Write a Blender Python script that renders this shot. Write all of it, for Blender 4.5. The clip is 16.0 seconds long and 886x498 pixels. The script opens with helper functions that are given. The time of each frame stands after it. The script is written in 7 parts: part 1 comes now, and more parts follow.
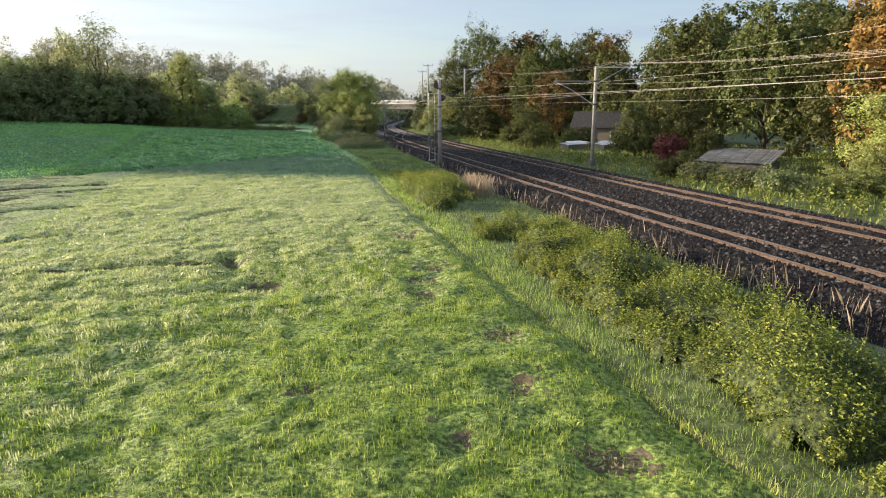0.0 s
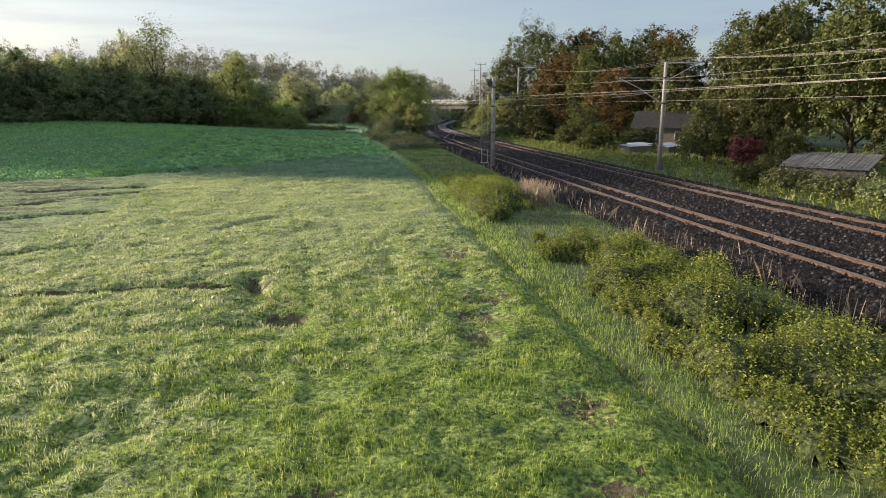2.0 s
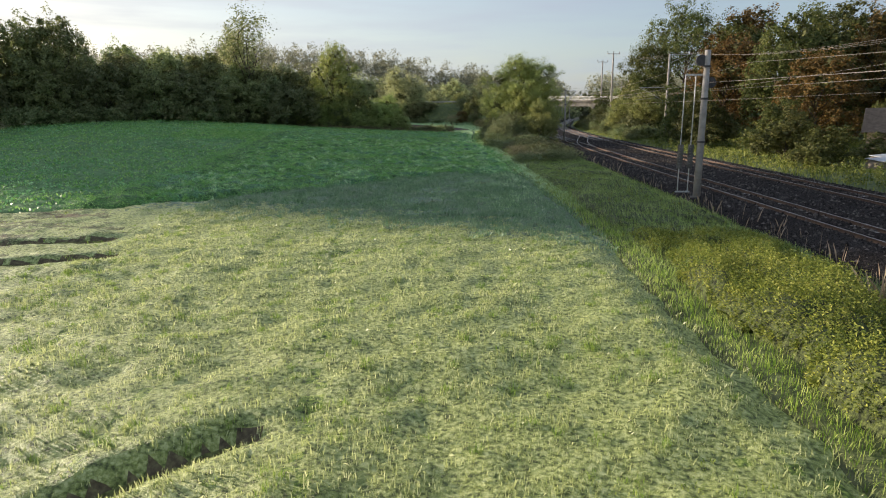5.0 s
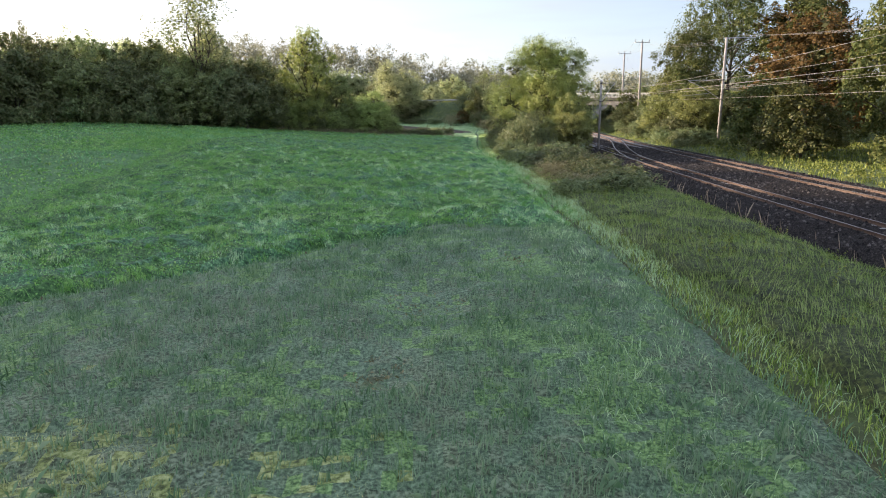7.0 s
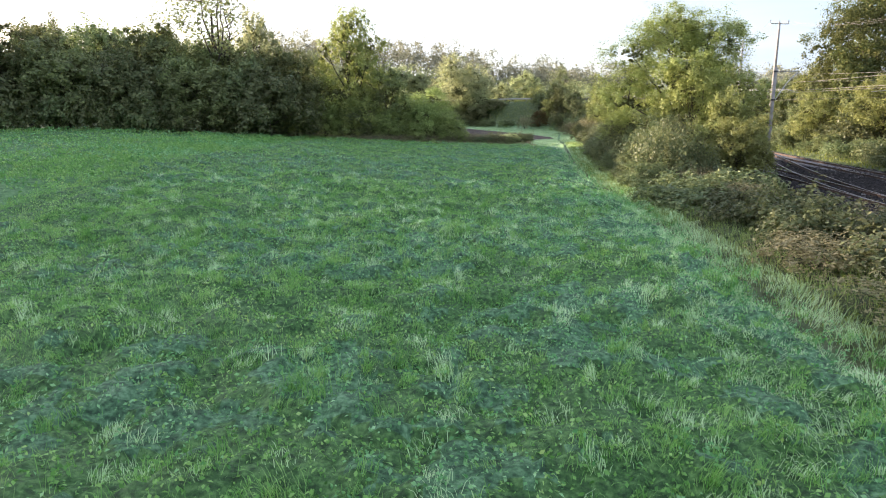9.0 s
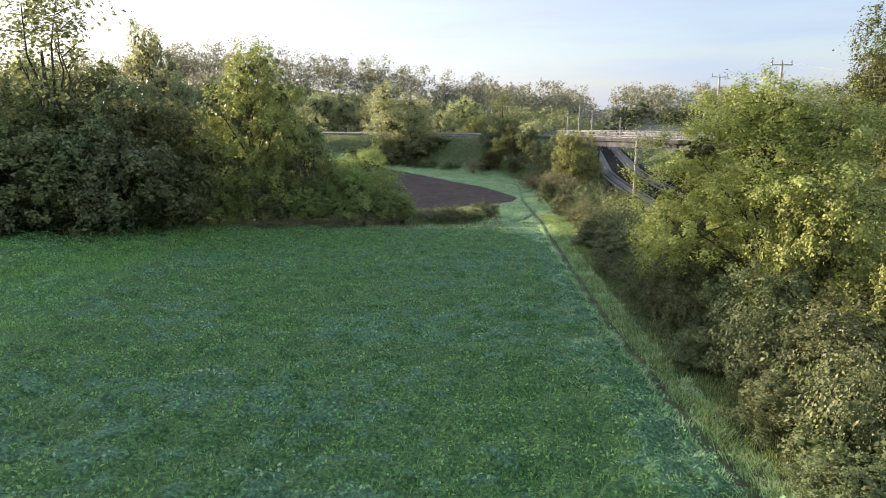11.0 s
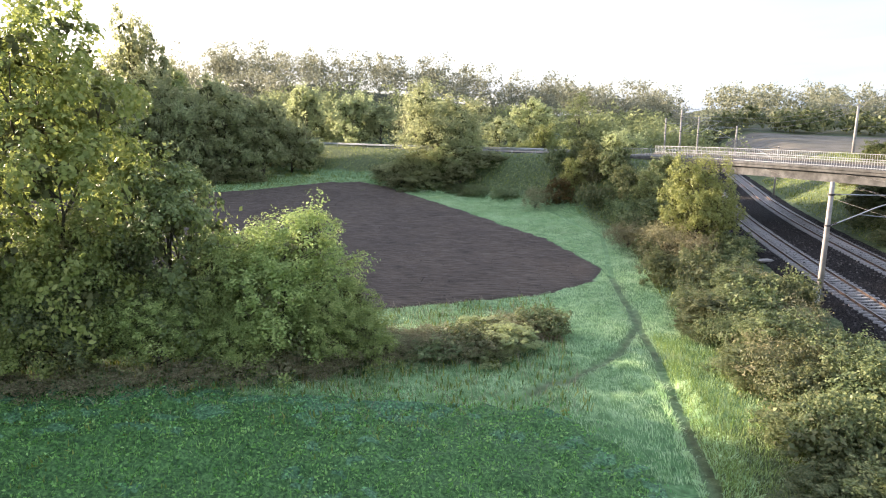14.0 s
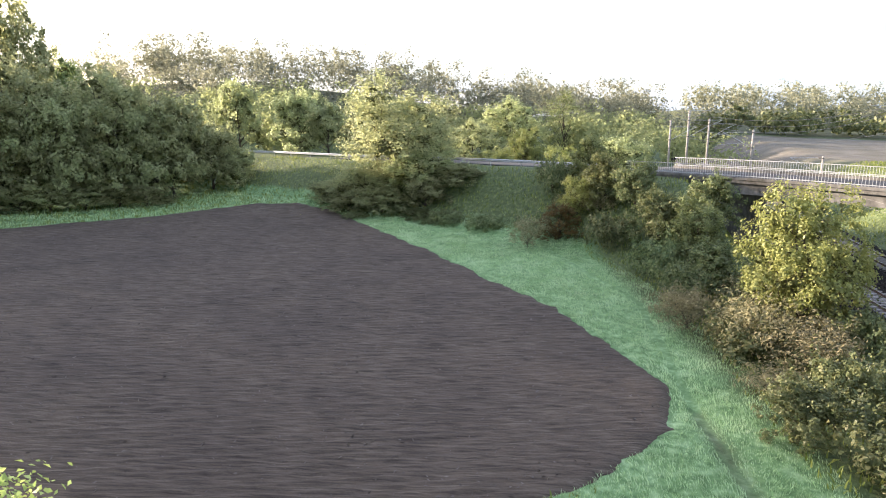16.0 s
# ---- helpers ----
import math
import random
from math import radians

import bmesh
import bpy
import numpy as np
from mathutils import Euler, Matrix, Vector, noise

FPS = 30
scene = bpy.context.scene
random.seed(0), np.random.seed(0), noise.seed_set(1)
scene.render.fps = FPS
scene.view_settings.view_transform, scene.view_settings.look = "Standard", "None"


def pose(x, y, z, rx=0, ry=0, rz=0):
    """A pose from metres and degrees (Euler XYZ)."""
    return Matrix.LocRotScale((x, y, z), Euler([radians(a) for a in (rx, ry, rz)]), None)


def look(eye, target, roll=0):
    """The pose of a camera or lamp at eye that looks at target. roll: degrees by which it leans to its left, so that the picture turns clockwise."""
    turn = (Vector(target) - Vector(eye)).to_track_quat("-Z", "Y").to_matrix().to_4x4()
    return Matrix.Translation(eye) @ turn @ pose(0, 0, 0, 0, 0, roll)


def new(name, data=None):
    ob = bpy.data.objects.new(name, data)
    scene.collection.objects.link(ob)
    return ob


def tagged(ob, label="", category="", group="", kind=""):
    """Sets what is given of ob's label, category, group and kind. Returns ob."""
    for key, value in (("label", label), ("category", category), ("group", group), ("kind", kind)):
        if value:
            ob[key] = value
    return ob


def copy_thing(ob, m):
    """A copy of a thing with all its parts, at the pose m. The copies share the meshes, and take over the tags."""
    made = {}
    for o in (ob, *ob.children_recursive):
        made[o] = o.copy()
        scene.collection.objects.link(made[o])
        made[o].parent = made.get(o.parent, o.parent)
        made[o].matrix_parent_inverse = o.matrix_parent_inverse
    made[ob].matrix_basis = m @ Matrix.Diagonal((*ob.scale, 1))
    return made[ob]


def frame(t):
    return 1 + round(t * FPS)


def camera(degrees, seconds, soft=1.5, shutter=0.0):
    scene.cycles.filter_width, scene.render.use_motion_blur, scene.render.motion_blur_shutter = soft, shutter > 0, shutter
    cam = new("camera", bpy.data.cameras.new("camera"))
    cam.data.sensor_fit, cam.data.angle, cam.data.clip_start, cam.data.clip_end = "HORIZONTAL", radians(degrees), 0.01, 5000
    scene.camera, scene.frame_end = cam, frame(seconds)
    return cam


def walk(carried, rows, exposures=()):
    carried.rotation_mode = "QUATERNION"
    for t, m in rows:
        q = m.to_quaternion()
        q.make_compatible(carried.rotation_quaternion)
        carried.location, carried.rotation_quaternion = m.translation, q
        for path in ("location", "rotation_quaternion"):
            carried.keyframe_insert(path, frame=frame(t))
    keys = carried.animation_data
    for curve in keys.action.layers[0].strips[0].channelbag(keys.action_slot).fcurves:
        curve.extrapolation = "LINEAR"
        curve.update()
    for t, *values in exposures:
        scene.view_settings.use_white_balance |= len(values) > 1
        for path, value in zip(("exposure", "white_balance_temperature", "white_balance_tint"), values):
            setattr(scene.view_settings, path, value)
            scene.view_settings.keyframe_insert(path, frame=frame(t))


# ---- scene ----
EXPOSURES = ((0.0, 1.17, 6500, 12), (0.5, 0.80, 6500, 12), (1.5, 0.87, 6500, 12), (2.0, 0.82, 6500, 12), (2.5, 1.02, 6500, 12), (3.0, 0.80, 6500, 12), (4.0, 0.74, 6500, 12), (6.5, 1.25, 6400, 16), (7.0, 1.47, 6400, 18), (7.5, 1.68, 6400, 18), (8.0, 1.64, 6400, 18), (9.0, 1.82, 6400, 18), (11.5, 1.33, 6400, 18), (12.0, 1.59, 6400, 18), (12.5, 1.56, 6400, 18), (13.0, 1.44, 6400, 18), (13.5, 1.62, 6400, 18), (14.0, 1.99, 6400, 18), (14.5, 2.02, 6400, 18), (15.0, 1.84, 6400, 18), (15.5, 1.85, 6400, 18), (16.0, 2.10, 6400, 18))
cam = camera(70.89, 16.0, 1.1)
# seconds, x, y, z, pitch, roll, yaw
PATH = [
    (0.0, 0.00, -0.00, 4.90, -12.57, 0.36, -17.00),
    (0.5, 0.01, 0.01, 4.90, -12.57, 0.36, -12.44),
    (1.0, 0.08, 0.37, 4.88, -12.57, 0.36, -12.42),
    (1.5, 0.32, 1.44, 4.89, -12.57, 0.36, -12.42),
    (2.0, 0.75, 3.22, 4.89, -12.57, 0.36, -12.39),
    (2.5, 0.87, 5.42, 4.99, -12.57, 0.36, -0.07),
    (3.0, 0.81, 8.03, 4.93, -12.57, 0.36, 4.68),
    (3.5, 0.79, 11.18, 4.93, -12.57, 0.36, -0.64),
    (4.0, 0.96, 14.60, 4.84, -12.57, 0.36, -2.89),
    (6.3, 2.70, 37.92, 4.72, -12.65, 0.55, -2.74),
    (6.5, 2.78, 39.97, 4.72, -12.65, 0.55, -2.83),
    (7.0, 3.06, 45.30, 4.66, -12.65, 0.55, -2.92),
    (7.5, 3.20, 50.62, 4.72, -12.65, 0.55, 0.64),
    (8.0, 3.08, 56.11, 4.64, -12.65, 0.55, 2.91),
    (8.5, 2.92, 61.50, 4.63, -12.65, 0.55, 2.96),
    (9.0, 2.72, 66.96, 4.87, -12.65, 0.55, 3.00),
    (9.2, 2.65, 69.26, 5.17, -12.65, 0.55, 3.01),
    (11.3, 0.47, 91.50, 11.11, -11.89, 0.31, -7.47),
    (11.5, 0.80, 93.74, 11.30, -11.89, 0.31, -12.17),
    (12.0, 1.93, 99.12, 11.43, -11.89, 0.31, -15.26),
    (12.5, 3.32, 104.08, 11.44, -11.89, 0.31, -15.26),
    (13.0, 4.53, 109.33, 11.56, -11.89, 0.31, -10.05),
    (13.5, 5.23, 114.62, 11.76, -11.89, 0.31, -1.29),
    (14.0, 5.35, 119.94, 11.70, -11.89, 0.31, 3.07),
    (14.5, 5.10, 125.21, 11.76, -11.89, 0.31, 3.07),
    (15.0, 5.00, 130.56, 11.85, -11.89, 0.31, 0.04),
    (15.5, 5.04, 135.65, 11.92, -11.89, 0.31, -1.49),
    (16.0, 4.98, 141.30, 12.05, -11.89, 0.31, -0.01),
]
walk(cam, [(t, pose(x, y, z, 90 + p, r, w)) for t, x, y, z, p, r, w in PATH], EXPOSURES)
# ---- world, sun and sky ----
SUN_AZ = 60.0     # degrees to the left of +y
SUN_EL = 11.5
world = bpy.data.worlds.new("sky")
scene.world = world
world.use_nodes = True
wn = world.node_tree
wn.nodes.clear()
w_out = wn.nodes.new("ShaderNodeOutputWorld")
w_bg = wn.nodes.new("ShaderNodeBackground")
w_sky = wn.nodes.new("ShaderNodeTexSky")
w_sky.sky_type = "NISHITA"
w_sky.sun_disc = False
w_sky.sun_elevation = radians(SUN_EL)
w_sky.sun_rotation = radians(-SUN_AZ)
w_sky.dust_density = 1.6
w_sky.ozone_density = 1.2
w_sky.altitude = 100
w_bg.inputs["Strength"].default_value = 0.12
# thin high haze over the clear sky
w_tc = wn.nodes.new("ShaderNodeTexCoord")
w_map = wn.nodes.new("ShaderNodeMapping")
w_map.inputs["Scale"].default_value = (1.6, 1.6, 14.0)
w_noise = wn.nodes.new("ShaderNodeTexNoise")
w_noise.inputs["Scale"].default_value = 2.2
w_noise.inputs["Detail"].default_value = 6
w_ramp = wn.nodes.new("ShaderNodeMapRange")
w_ramp.inputs["From Min"].default_value = 0.4
w_ramp.inputs["From Max"].default_value = 0.72
w_ramp.inputs["To Min"].default_value = 0.5
w_ramp.inputs["To Max"].default_value = 0.95
w_mix = wn.nodes.new("ShaderNodeMix")
w_mix.data_type = "RGBA"
w_cloud = wn.nodes.new("ShaderNodeMix")
w_cloud.data_type = "RGBA"
w_low = wn.nodes.new("ShaderNodeMix")
w_low.data_type = "RGBA"
w_low.inputs[6].default_value = (1.85, 2.3, 2.85, 1)
w_low.inputs[7].default_value = (3.4, 3.5, 3.65, 1)
w_dot = wn.nodes.new("ShaderNodeVectorMath")
w_dot.operation = "DOT_PRODUCT"
w_dot.inputs[1].default_value = (-math.sin(radians(SUN_AZ)), math.cos(radians(SUN_AZ)), 0)
w_side = wn.nodes.new("ShaderNodeMapRange")
w_side.inputs["From Min"].default_value = 0.05
w_side.inputs["From Max"].default_value = 0.85
w_cloud.inputs[7].default_value = (3.7, 4.2, 5.1, 1)
w_rise = wn.nodes.new("ShaderNodeMapRange")
w_rise.inputs["From Min"].default_value = 0.18
w_rise.inputs["From Max"].default_value = 0.6
wn.links.new(w_tc.outputs["Generated"], w_map.inputs["Vector"])
wn.links.new(w_map.outputs["Vector"], w_noise.inputs["Vector"])
wn.links.new(w_noise.outputs["Fac"], w_ramp.inputs["Value"])
# the haze thins out overhead
w_sep = wn.nodes.new("ShaderNodeSeparateXYZ")
w_up = wn.nodes.new("ShaderNodeMapRange")
w_up.inputs["From Min"].default_value = 0.15
w_up.inputs["From Max"].default_value = 0.8
w_up.inputs["To Min"].default_value = 1.0
w_up.inputs["To Max"].default_value = 0.5
w_thin = wn.nodes.new("ShaderNodeMath")
w_thin.operation = "MULTIPLY"
wn.links.new(w_tc.outputs["Generated"], w_sep.inputs["Vector"])
wn.links.new(w_sep.outputs["Z"], w_up.inputs["Value"])
wn.links.new(w_ramp.outputs["Result"], w_thin.inputs[0])
wn.links.new(w_up.outputs["Result"], w_thin.inputs[1])
wn.links.new(w_thin.outputs[0], w_mix.inputs[0])
wn.links.new(w_tc.outputs["Generated"], w_dot.inputs[0])
wn.links.new(w_dot.outputs["Value"], w_side.inputs["Value"])
wn.links.new(w_side.outputs["Result"], w_low.inputs[0])
wn.links.new(w_low.outputs[2], w_cloud.inputs[6])
wn.links.new(w_sep.outputs["Z"], w_rise.inputs["Value"])
wn.links.new(w_rise.outputs["Result"], w_cloud.inputs[0])
wn.links.new(w_cloud.outputs[2], w_mix.inputs[7])
wn.links.new(w_sky.outputs["Color"], w_mix.inputs[6])
wn.links.new(w_mix.outputs[2], w_bg.inputs["Color"])
wn.links.new(w_bg.outputs["Background"], w_out.inputs["Surface"])

sun_data = bpy.data.lights.new("sun", "SUN")
sun_data.energy = 5.0
sun_data.angle = radians(1.6)
sun_data.color = (1.0, 0.86, 0.66)
sun = new("sun", sun_data)
SUN_DIR = Vector((-math.sin(radians(SUN_AZ)) * math.cos(radians(SUN_EL)), math.cos(radians(SUN_AZ)) * math.cos(radians(SUN_EL)), math.sin(radians(SUN_EL))))
sun.matrix_world = look(SUN_DIR * 100, (0, 0, 0))

# ---- small helpers ----
rng = np.random.default_rng(7)


def hash2(ix, iy, seed):
    h = np.sin(ix * 127.1 + iy * 311.7 + seed * 74.7) * 43758.5453
    return h - np.floor(h)


def vnoise(x, y, seed=0):
    """Smooth value noise in 0..1 over arrays."""
    x, y = np.asarray(x, float), np.asarray(y, float)
    ix, iy = np.floor(x), np.floor(y)
    fx, fy = x - ix, y - iy
    fx, fy = fx * fx * (3 - 2 * fx), fy * fy * (3 - 2 * fy)
    a, b = hash2(ix, iy, seed), hash2(ix + 1, iy, seed)
    c, d = hash2(ix, iy + 1, seed), hash2(ix + 1, iy + 1, seed)
    return (a * (1 - fx) + b * fx) * (1 - fy) + (c * (1 - fx) + d * fx) * fy


def fbm(x, y, seed=0, octaves=4):
    total, amp = 0.0, 0.5
    for k in range(octaves):
        total = total + amp * vnoise(np.asarray(x) * 2 ** k, np.asarray(y) * 2 ** k, seed + k)
        amp *= 0.5
    return total


def tussock(x, y, cell, seed=0):
    """Rounded plants on a jittered grid: height 0..1 and a chance number for each plant."""
    gx0, gy0 = np.floor(x / cell), np.floor(y / cell)
    best, who = np.full(np.shape(x), 9.0), np.zeros(np.shape(x))
    for i in (-1, 0, 1):
        for j in (-1, 0, 1):
            cx, cy = gx0 + i, gy0 + j
            d = np.hypot(x / cell - cx - hash2(cx, cy, seed), y / cell - cy - hash2(cx, cy, seed + 1.3))
            near = d < best
            best, who = np.where(near, d, best), np.where(near, hash2(cx, cy, seed + 2.7), who)
    return np.sqrt(np.clip(1 - (best / 0.85) ** 2, 0, 1)), who


def smooth(v):
    v = np.clip(v, 0, 1)
    return v * v * (3 - 2 * v)


def array_mesh(name, verts, faces, mats, indices=None, shade=False):
    """A mesh from numpy arrays; faces all have the same number of corners."""
    me = bpy.data.meshes.new(name)
    verts = np.ascontiguousarray(verts, dtype=np.float32)
    faces = np.ascontiguousarray(faces, dtype=np.int32)
    n, k = faces.shape
    me.vertices.add(len(verts))
    me.vertices.foreach_set("co", verts.ravel())
    me.loops.add(n * k)
    me.loops.foreach_set("vertex_index", faces.ravel())
    me.polygons.add(n)
    me.polygons.foreach_set("loop_start", np.arange(0, n * k, k, dtype=np.int32))
    me.polygons.foreach_set("loop_total", np.full(n, k, dtype=np.int32))
    for m in mats if isinstance(mats, (list, tuple)) else [mats]:
        me.materials.append(m)
    if indices is not None:
        me.polygons.foreach_set("material_index", np.ascontiguousarray(indices, dtype=np.int32))
    me.update(calc_edges=True)
    if shade:
        me.polygons.foreach_set("use_smooth", np.ones(n, dtype=bool))
    return me


def part(name, bm, material, parent=None, label="", smooth_shade=False):
    """Links a bmesh as one mesh object under a thing or a part."""
    me = bpy.data.meshes.new(name)
    bm.to_mesh(me)
    bm.free()
    me.materials.append(material)
    if smooth_shade:
        me.polygons.foreach_set("use_smooth", np.ones(len(me.polygons), dtype=bool))
    ob = new(name, me)
    if parent is not None:
        ob.parent = parent
    if label:
        ob["label"] = label
    return ob


def put(name, me, parent=None, label=""):
    ob = new(name, me)
    if parent is not None:
        ob.parent = parent
    if label:
        ob["label"] = label
    return ob


def box(bm, cx, cy, cz, sx, sy, sz, rz=0.0, bevel=0.0, m=None):
    """A box with its middle at cx, cy, cz."""
    mat = Matrix.Translation((cx, cy, cz)) @ Matrix.Rotation(rz, 4, "Z") @ Matrix.Diagonal((sx, sy, sz, 1))
    if m is not None:
        mat = m @ mat
    r = bmesh.ops.create_cube(bm, size=1.0, matrix=mat)
    if bevel:
        edges = list({e for v in r["verts"] for e in v.link_edges})
        bmesh.ops.bevel(bm, geom=edges, offset=bevel, segments=1, affect="EDGES")


def tube(bm, pts, radii, sides=8, cap=True):
    """A tapered tube through points."""
    rings = []
    pts = [Vector(p) for p in pts]
    if not isinstance(radii, (list, tuple)):
        radii = [radii] * len(pts)
    for i, p in enumerate(pts):
        d = (pts[min(i + 1, len(pts) - 1)] - pts[max(i - 1, 0)]).normalized()
        a = d.cross(Vector((0, 0, 1)) if abs(d.z) < 0.9 else Vector((1, 0, 0))).normalized()
        b = d.cross(a)
        rings.append([bm.verts.new(p + (a * math.cos(2 * math.pi * k / sides) + b * math.sin(2 * math.pi * k / sides)) * radii[i]) for k in range(sides)])
    for r0, r1 in zip(rings, rings[1:]):
        for k in range(sides):
            bm.faces.new((r0[k], r0[(k + 1) % sides], r1[(k + 1) % sides], r1[k]))
    if cap:
        bm.faces.new(rings[0][::-1])
        bm.faces.new(rings[-1])


def empty(name, x, y, z, label="", category="", group="", rz=0.0):
    ob = new(name)
    ob.matrix_basis = pose(x, y, z, 0, 0, rz)
    ob.empty_display_size = 0.3
    return tagged(ob, label, category, group)


# ---- materials ----
def material(name):
    m = bpy.data.materials.new(name)
    m.use_nodes = True
    nt = m.node_tree
    return m, nt, nt.nodes["Principled BSDF"]


def ramp_node(nt, stops):
    r = nt.nodes.new("ShaderNodeValToRGB")
    e = r.color_ramp.elements
    while len(e) < len(stops):
        e.new(0.5)
    for el, (p, c) in zip(e, stops):
        el.position, el.color = p, (*c, 1)
    return r


def noise_node(nt, scale, detail=4, coords="Object", stretch=(1, 1, 1), rough=0.6):
    tc = nt.nodes.new("ShaderNodeTexCoord")
    mp = nt.nodes.new("ShaderNodeMapping")
    mp.inputs["Scale"].default_value = stretch
    n = nt.nodes.new("ShaderNodeTexNoise")
    n.inputs["Scale"].default_value = scale
    n.inputs["Detail"].default_value = detail
    n.inputs["Roughness"].default_value = rough
    nt.links.new(tc.outputs[coords], mp.inputs["Vector"])
    nt.links.new(mp.outputs["Vector"], n.inputs["Vector"])
    return n


def mix_node(nt, a, b, fac, blend="MIX"):
    mx = nt.nodes.new("ShaderNodeMix")
    mx.data_type, mx.blend_type = "RGBA", blend
    for sock, val in ((mx.inputs[0], fac), (mx.inputs[6], a), (mx.inputs[7], b)):
        if hasattr(val, "is_output"):
            nt.links.new(val, sock)
        elif isinstance(val, tuple):
            sock.default_value = (*val, 1)
        else:
            sock.default_value = val
    return mx.outputs[2]


def bump(nt, bsdf, height, strength, distance):
    b = nt.nodes.new("ShaderNodeBump")
    b.inputs["Strength"].default_value = strength
    b.inputs["Distance"].default_value = distance
    nt.links.new(height, b.inputs["Height"])
    nt.links.new(b.outputs["Normal"], bsdf.inputs["Normal"])


def surface(name, stops, scale, rough=0.8, big=None, bump_scale=None, bump_by=0.02, metal=0.0, stretch=(1, 1, 1), spec=0.3):
    """Two scales of colour variation and a fine relief."""
    m, nt, p = material(name)
    n = noise_node(nt, scale, 6, stretch=stretch)
    r = ramp_node(nt, stops)
    nt.links.new(n.outputs["Fac"], r.inputs["Fac"])
    col = r.outputs["Color"]
    if big:
        n2 = noise_node(nt, big[0], 3)
        r2 = ramp_node(nt, [(0.35, (1, 1, 1)), (0.7, big[1])])
        nt.links.new(n2.outputs["Fac"], r2.inputs["Fac"])
        col = mix_node(nt, col, r2.outputs["Color"], 1.0, "MULTIPLY")
    nt.links.new(col, p.inputs["Base Color"])
    p.inputs["Roughness"].default_value = rough
    p.inputs["Metallic"].default_value = metal
    p.inputs["Specular IOR Level"].default_value = spec
    if bump_scale:
        n3 = noise_node(nt, bump_scale, 5)
        bump(nt, p, n3.outputs["Fac"], 0.8, bump_by)
    return m


def leaf_material(name, stops, translucent=0.35, rough=0.5, spec=0.3, object_shift=0.12, patch=(0.35, 0.5), grain=0.55):
    """Leaves: a colour of its own for each leaf, a shift for each plant, and light that shines through."""
    m, nt, p = material(name)
    geo = nt.nodes.new("ShaderNodeNewGeometry")
    info = nt.nodes.new("ShaderNodeObjectInfo")
    r = ramp_node(nt, stops)
    nz = noise_node(nt, patch[0], 3)
    ad = nt.nodes.new("ShaderNodeMath")
    ad.operation = "MULTIPLY_ADD"
    ad.inputs[1].default_value = grain
    nt.links.new(geo.outputs["Random Per Island"], ad.inputs[0])
    m2 = nt.nodes.new("ShaderNodeMath")
    m2.operation = "MULTIPLY"
    m2.inputs[1].default_value = patch[1]
    nt.links.new(nz.outputs["Fac"], m2.inputs[0])
    nt.links.new(m2.outputs[0], ad.inputs[2])
    nt.links.new(ad.outputs[0], r.inputs["Fac"])
    hsv = nt.nodes.new("ShaderNodeHueSaturation")
    mr = nt.nodes.new("ShaderNodeMapRange")
    mr.inputs["To Min"].default_value = 0.5 - object_shift * 0.08
    mr.inputs["To Max"].default_value = 0.5 + object_shift * 0.05
    nt.links.new(info.outputs["Random"], mr.inputs["Value"])
    nt.links.new(mr.outputs["Result"], hsv.inputs["Hue"])
    mv = nt.nodes.new("ShaderNodeMapRange")
    mv.inputs["To Min"].default_value = 1.0 - object_shift
    mv.inputs["To Max"].default_value = 1.0 + object_shift
    nt.links.new(info.outputs["Random"], mv.inputs["Value"])
    nt.links.new(mv.outputs["Result"], hsv.inputs["Value"])
    nt.links.new(r.outputs["Color"], hsv.inputs["Color"])
    nt.links.new(hsv.outputs["Color"], p.inputs["Base Color"])
    p.inputs["Roughness"].default_value = rough
    p.inputs["Specular IOR Level"].default_value = spec
    tr = nt.nodes.new("ShaderNodeBsdfTranslucent")
    nt.links.new(hsv.outputs["Color"], tr.inputs["Color"])
    mx = nt.nodes.new("ShaderNodeMixShader")
    mx.inputs[0].default_value = translucent
    out = nt.nodes["Material Output"]
    nt.links.new(p.outputs["BSDF"], mx.inputs[1])
    nt.links.new(tr.outputs["BSDF"], mx.inputs[2])
    nt.links.new(mx.outputs["Shader"], out.inputs["Surface"])
    return m


M_EARTH = surface("bare_earth", [(0.3, (0.05, 0.04, 0.022)), (0.5, (0.12, 0.095, 0.055)), (0.7, (0.21, 0.19, 0.09))], 8.0, 0.9, None, 20.0, 0.03)
M_SOIL = surface("ploughed_soil", [(0.28, (0.034, 0.025, 0.018)), (0.5, (0.098, 0.073, 0.053)), (0.78, (0.21, 0.165, 0.122))], 5.0, 0.9, (0.18, (0.75, 0.75, 0.78)), 9.0, 0.07, stretch=(0.14, 2.4, 1))
M_BALLAST = surface("ballast_stone", [(0.36, (0.007, 0.006, 0.006)), (0.5, (0.021, 0.018, 0.016)), (0.64, (0.088, 0.078, 0.071))], 20.0, 0.95, (0.3, (0.7, 0.62, 0.6)), 24.0, 0.1, spec=0.1)
M_RAIL_RUST = surface("rusty_rail_side", [(0.3, (0.055, 0.036, 0.026)), (0.7, (0.125, 0.08, 0.057))], 8.0, 0.8)
M_RAIL_TOP = surface("worn_rail_head", [(0.3, (0.26, 0.23, 0.21)), (0.7, (0.40, 0.37, 0.35))], 3.0, 0.34, metal=1.0)
M_SLEEPER = surface("concrete_sleeper", [(0.3, (0.22, 0.20, 0.185)), (0.7, (0.44, 0.41, 0.385))], 4.0, 0.9)
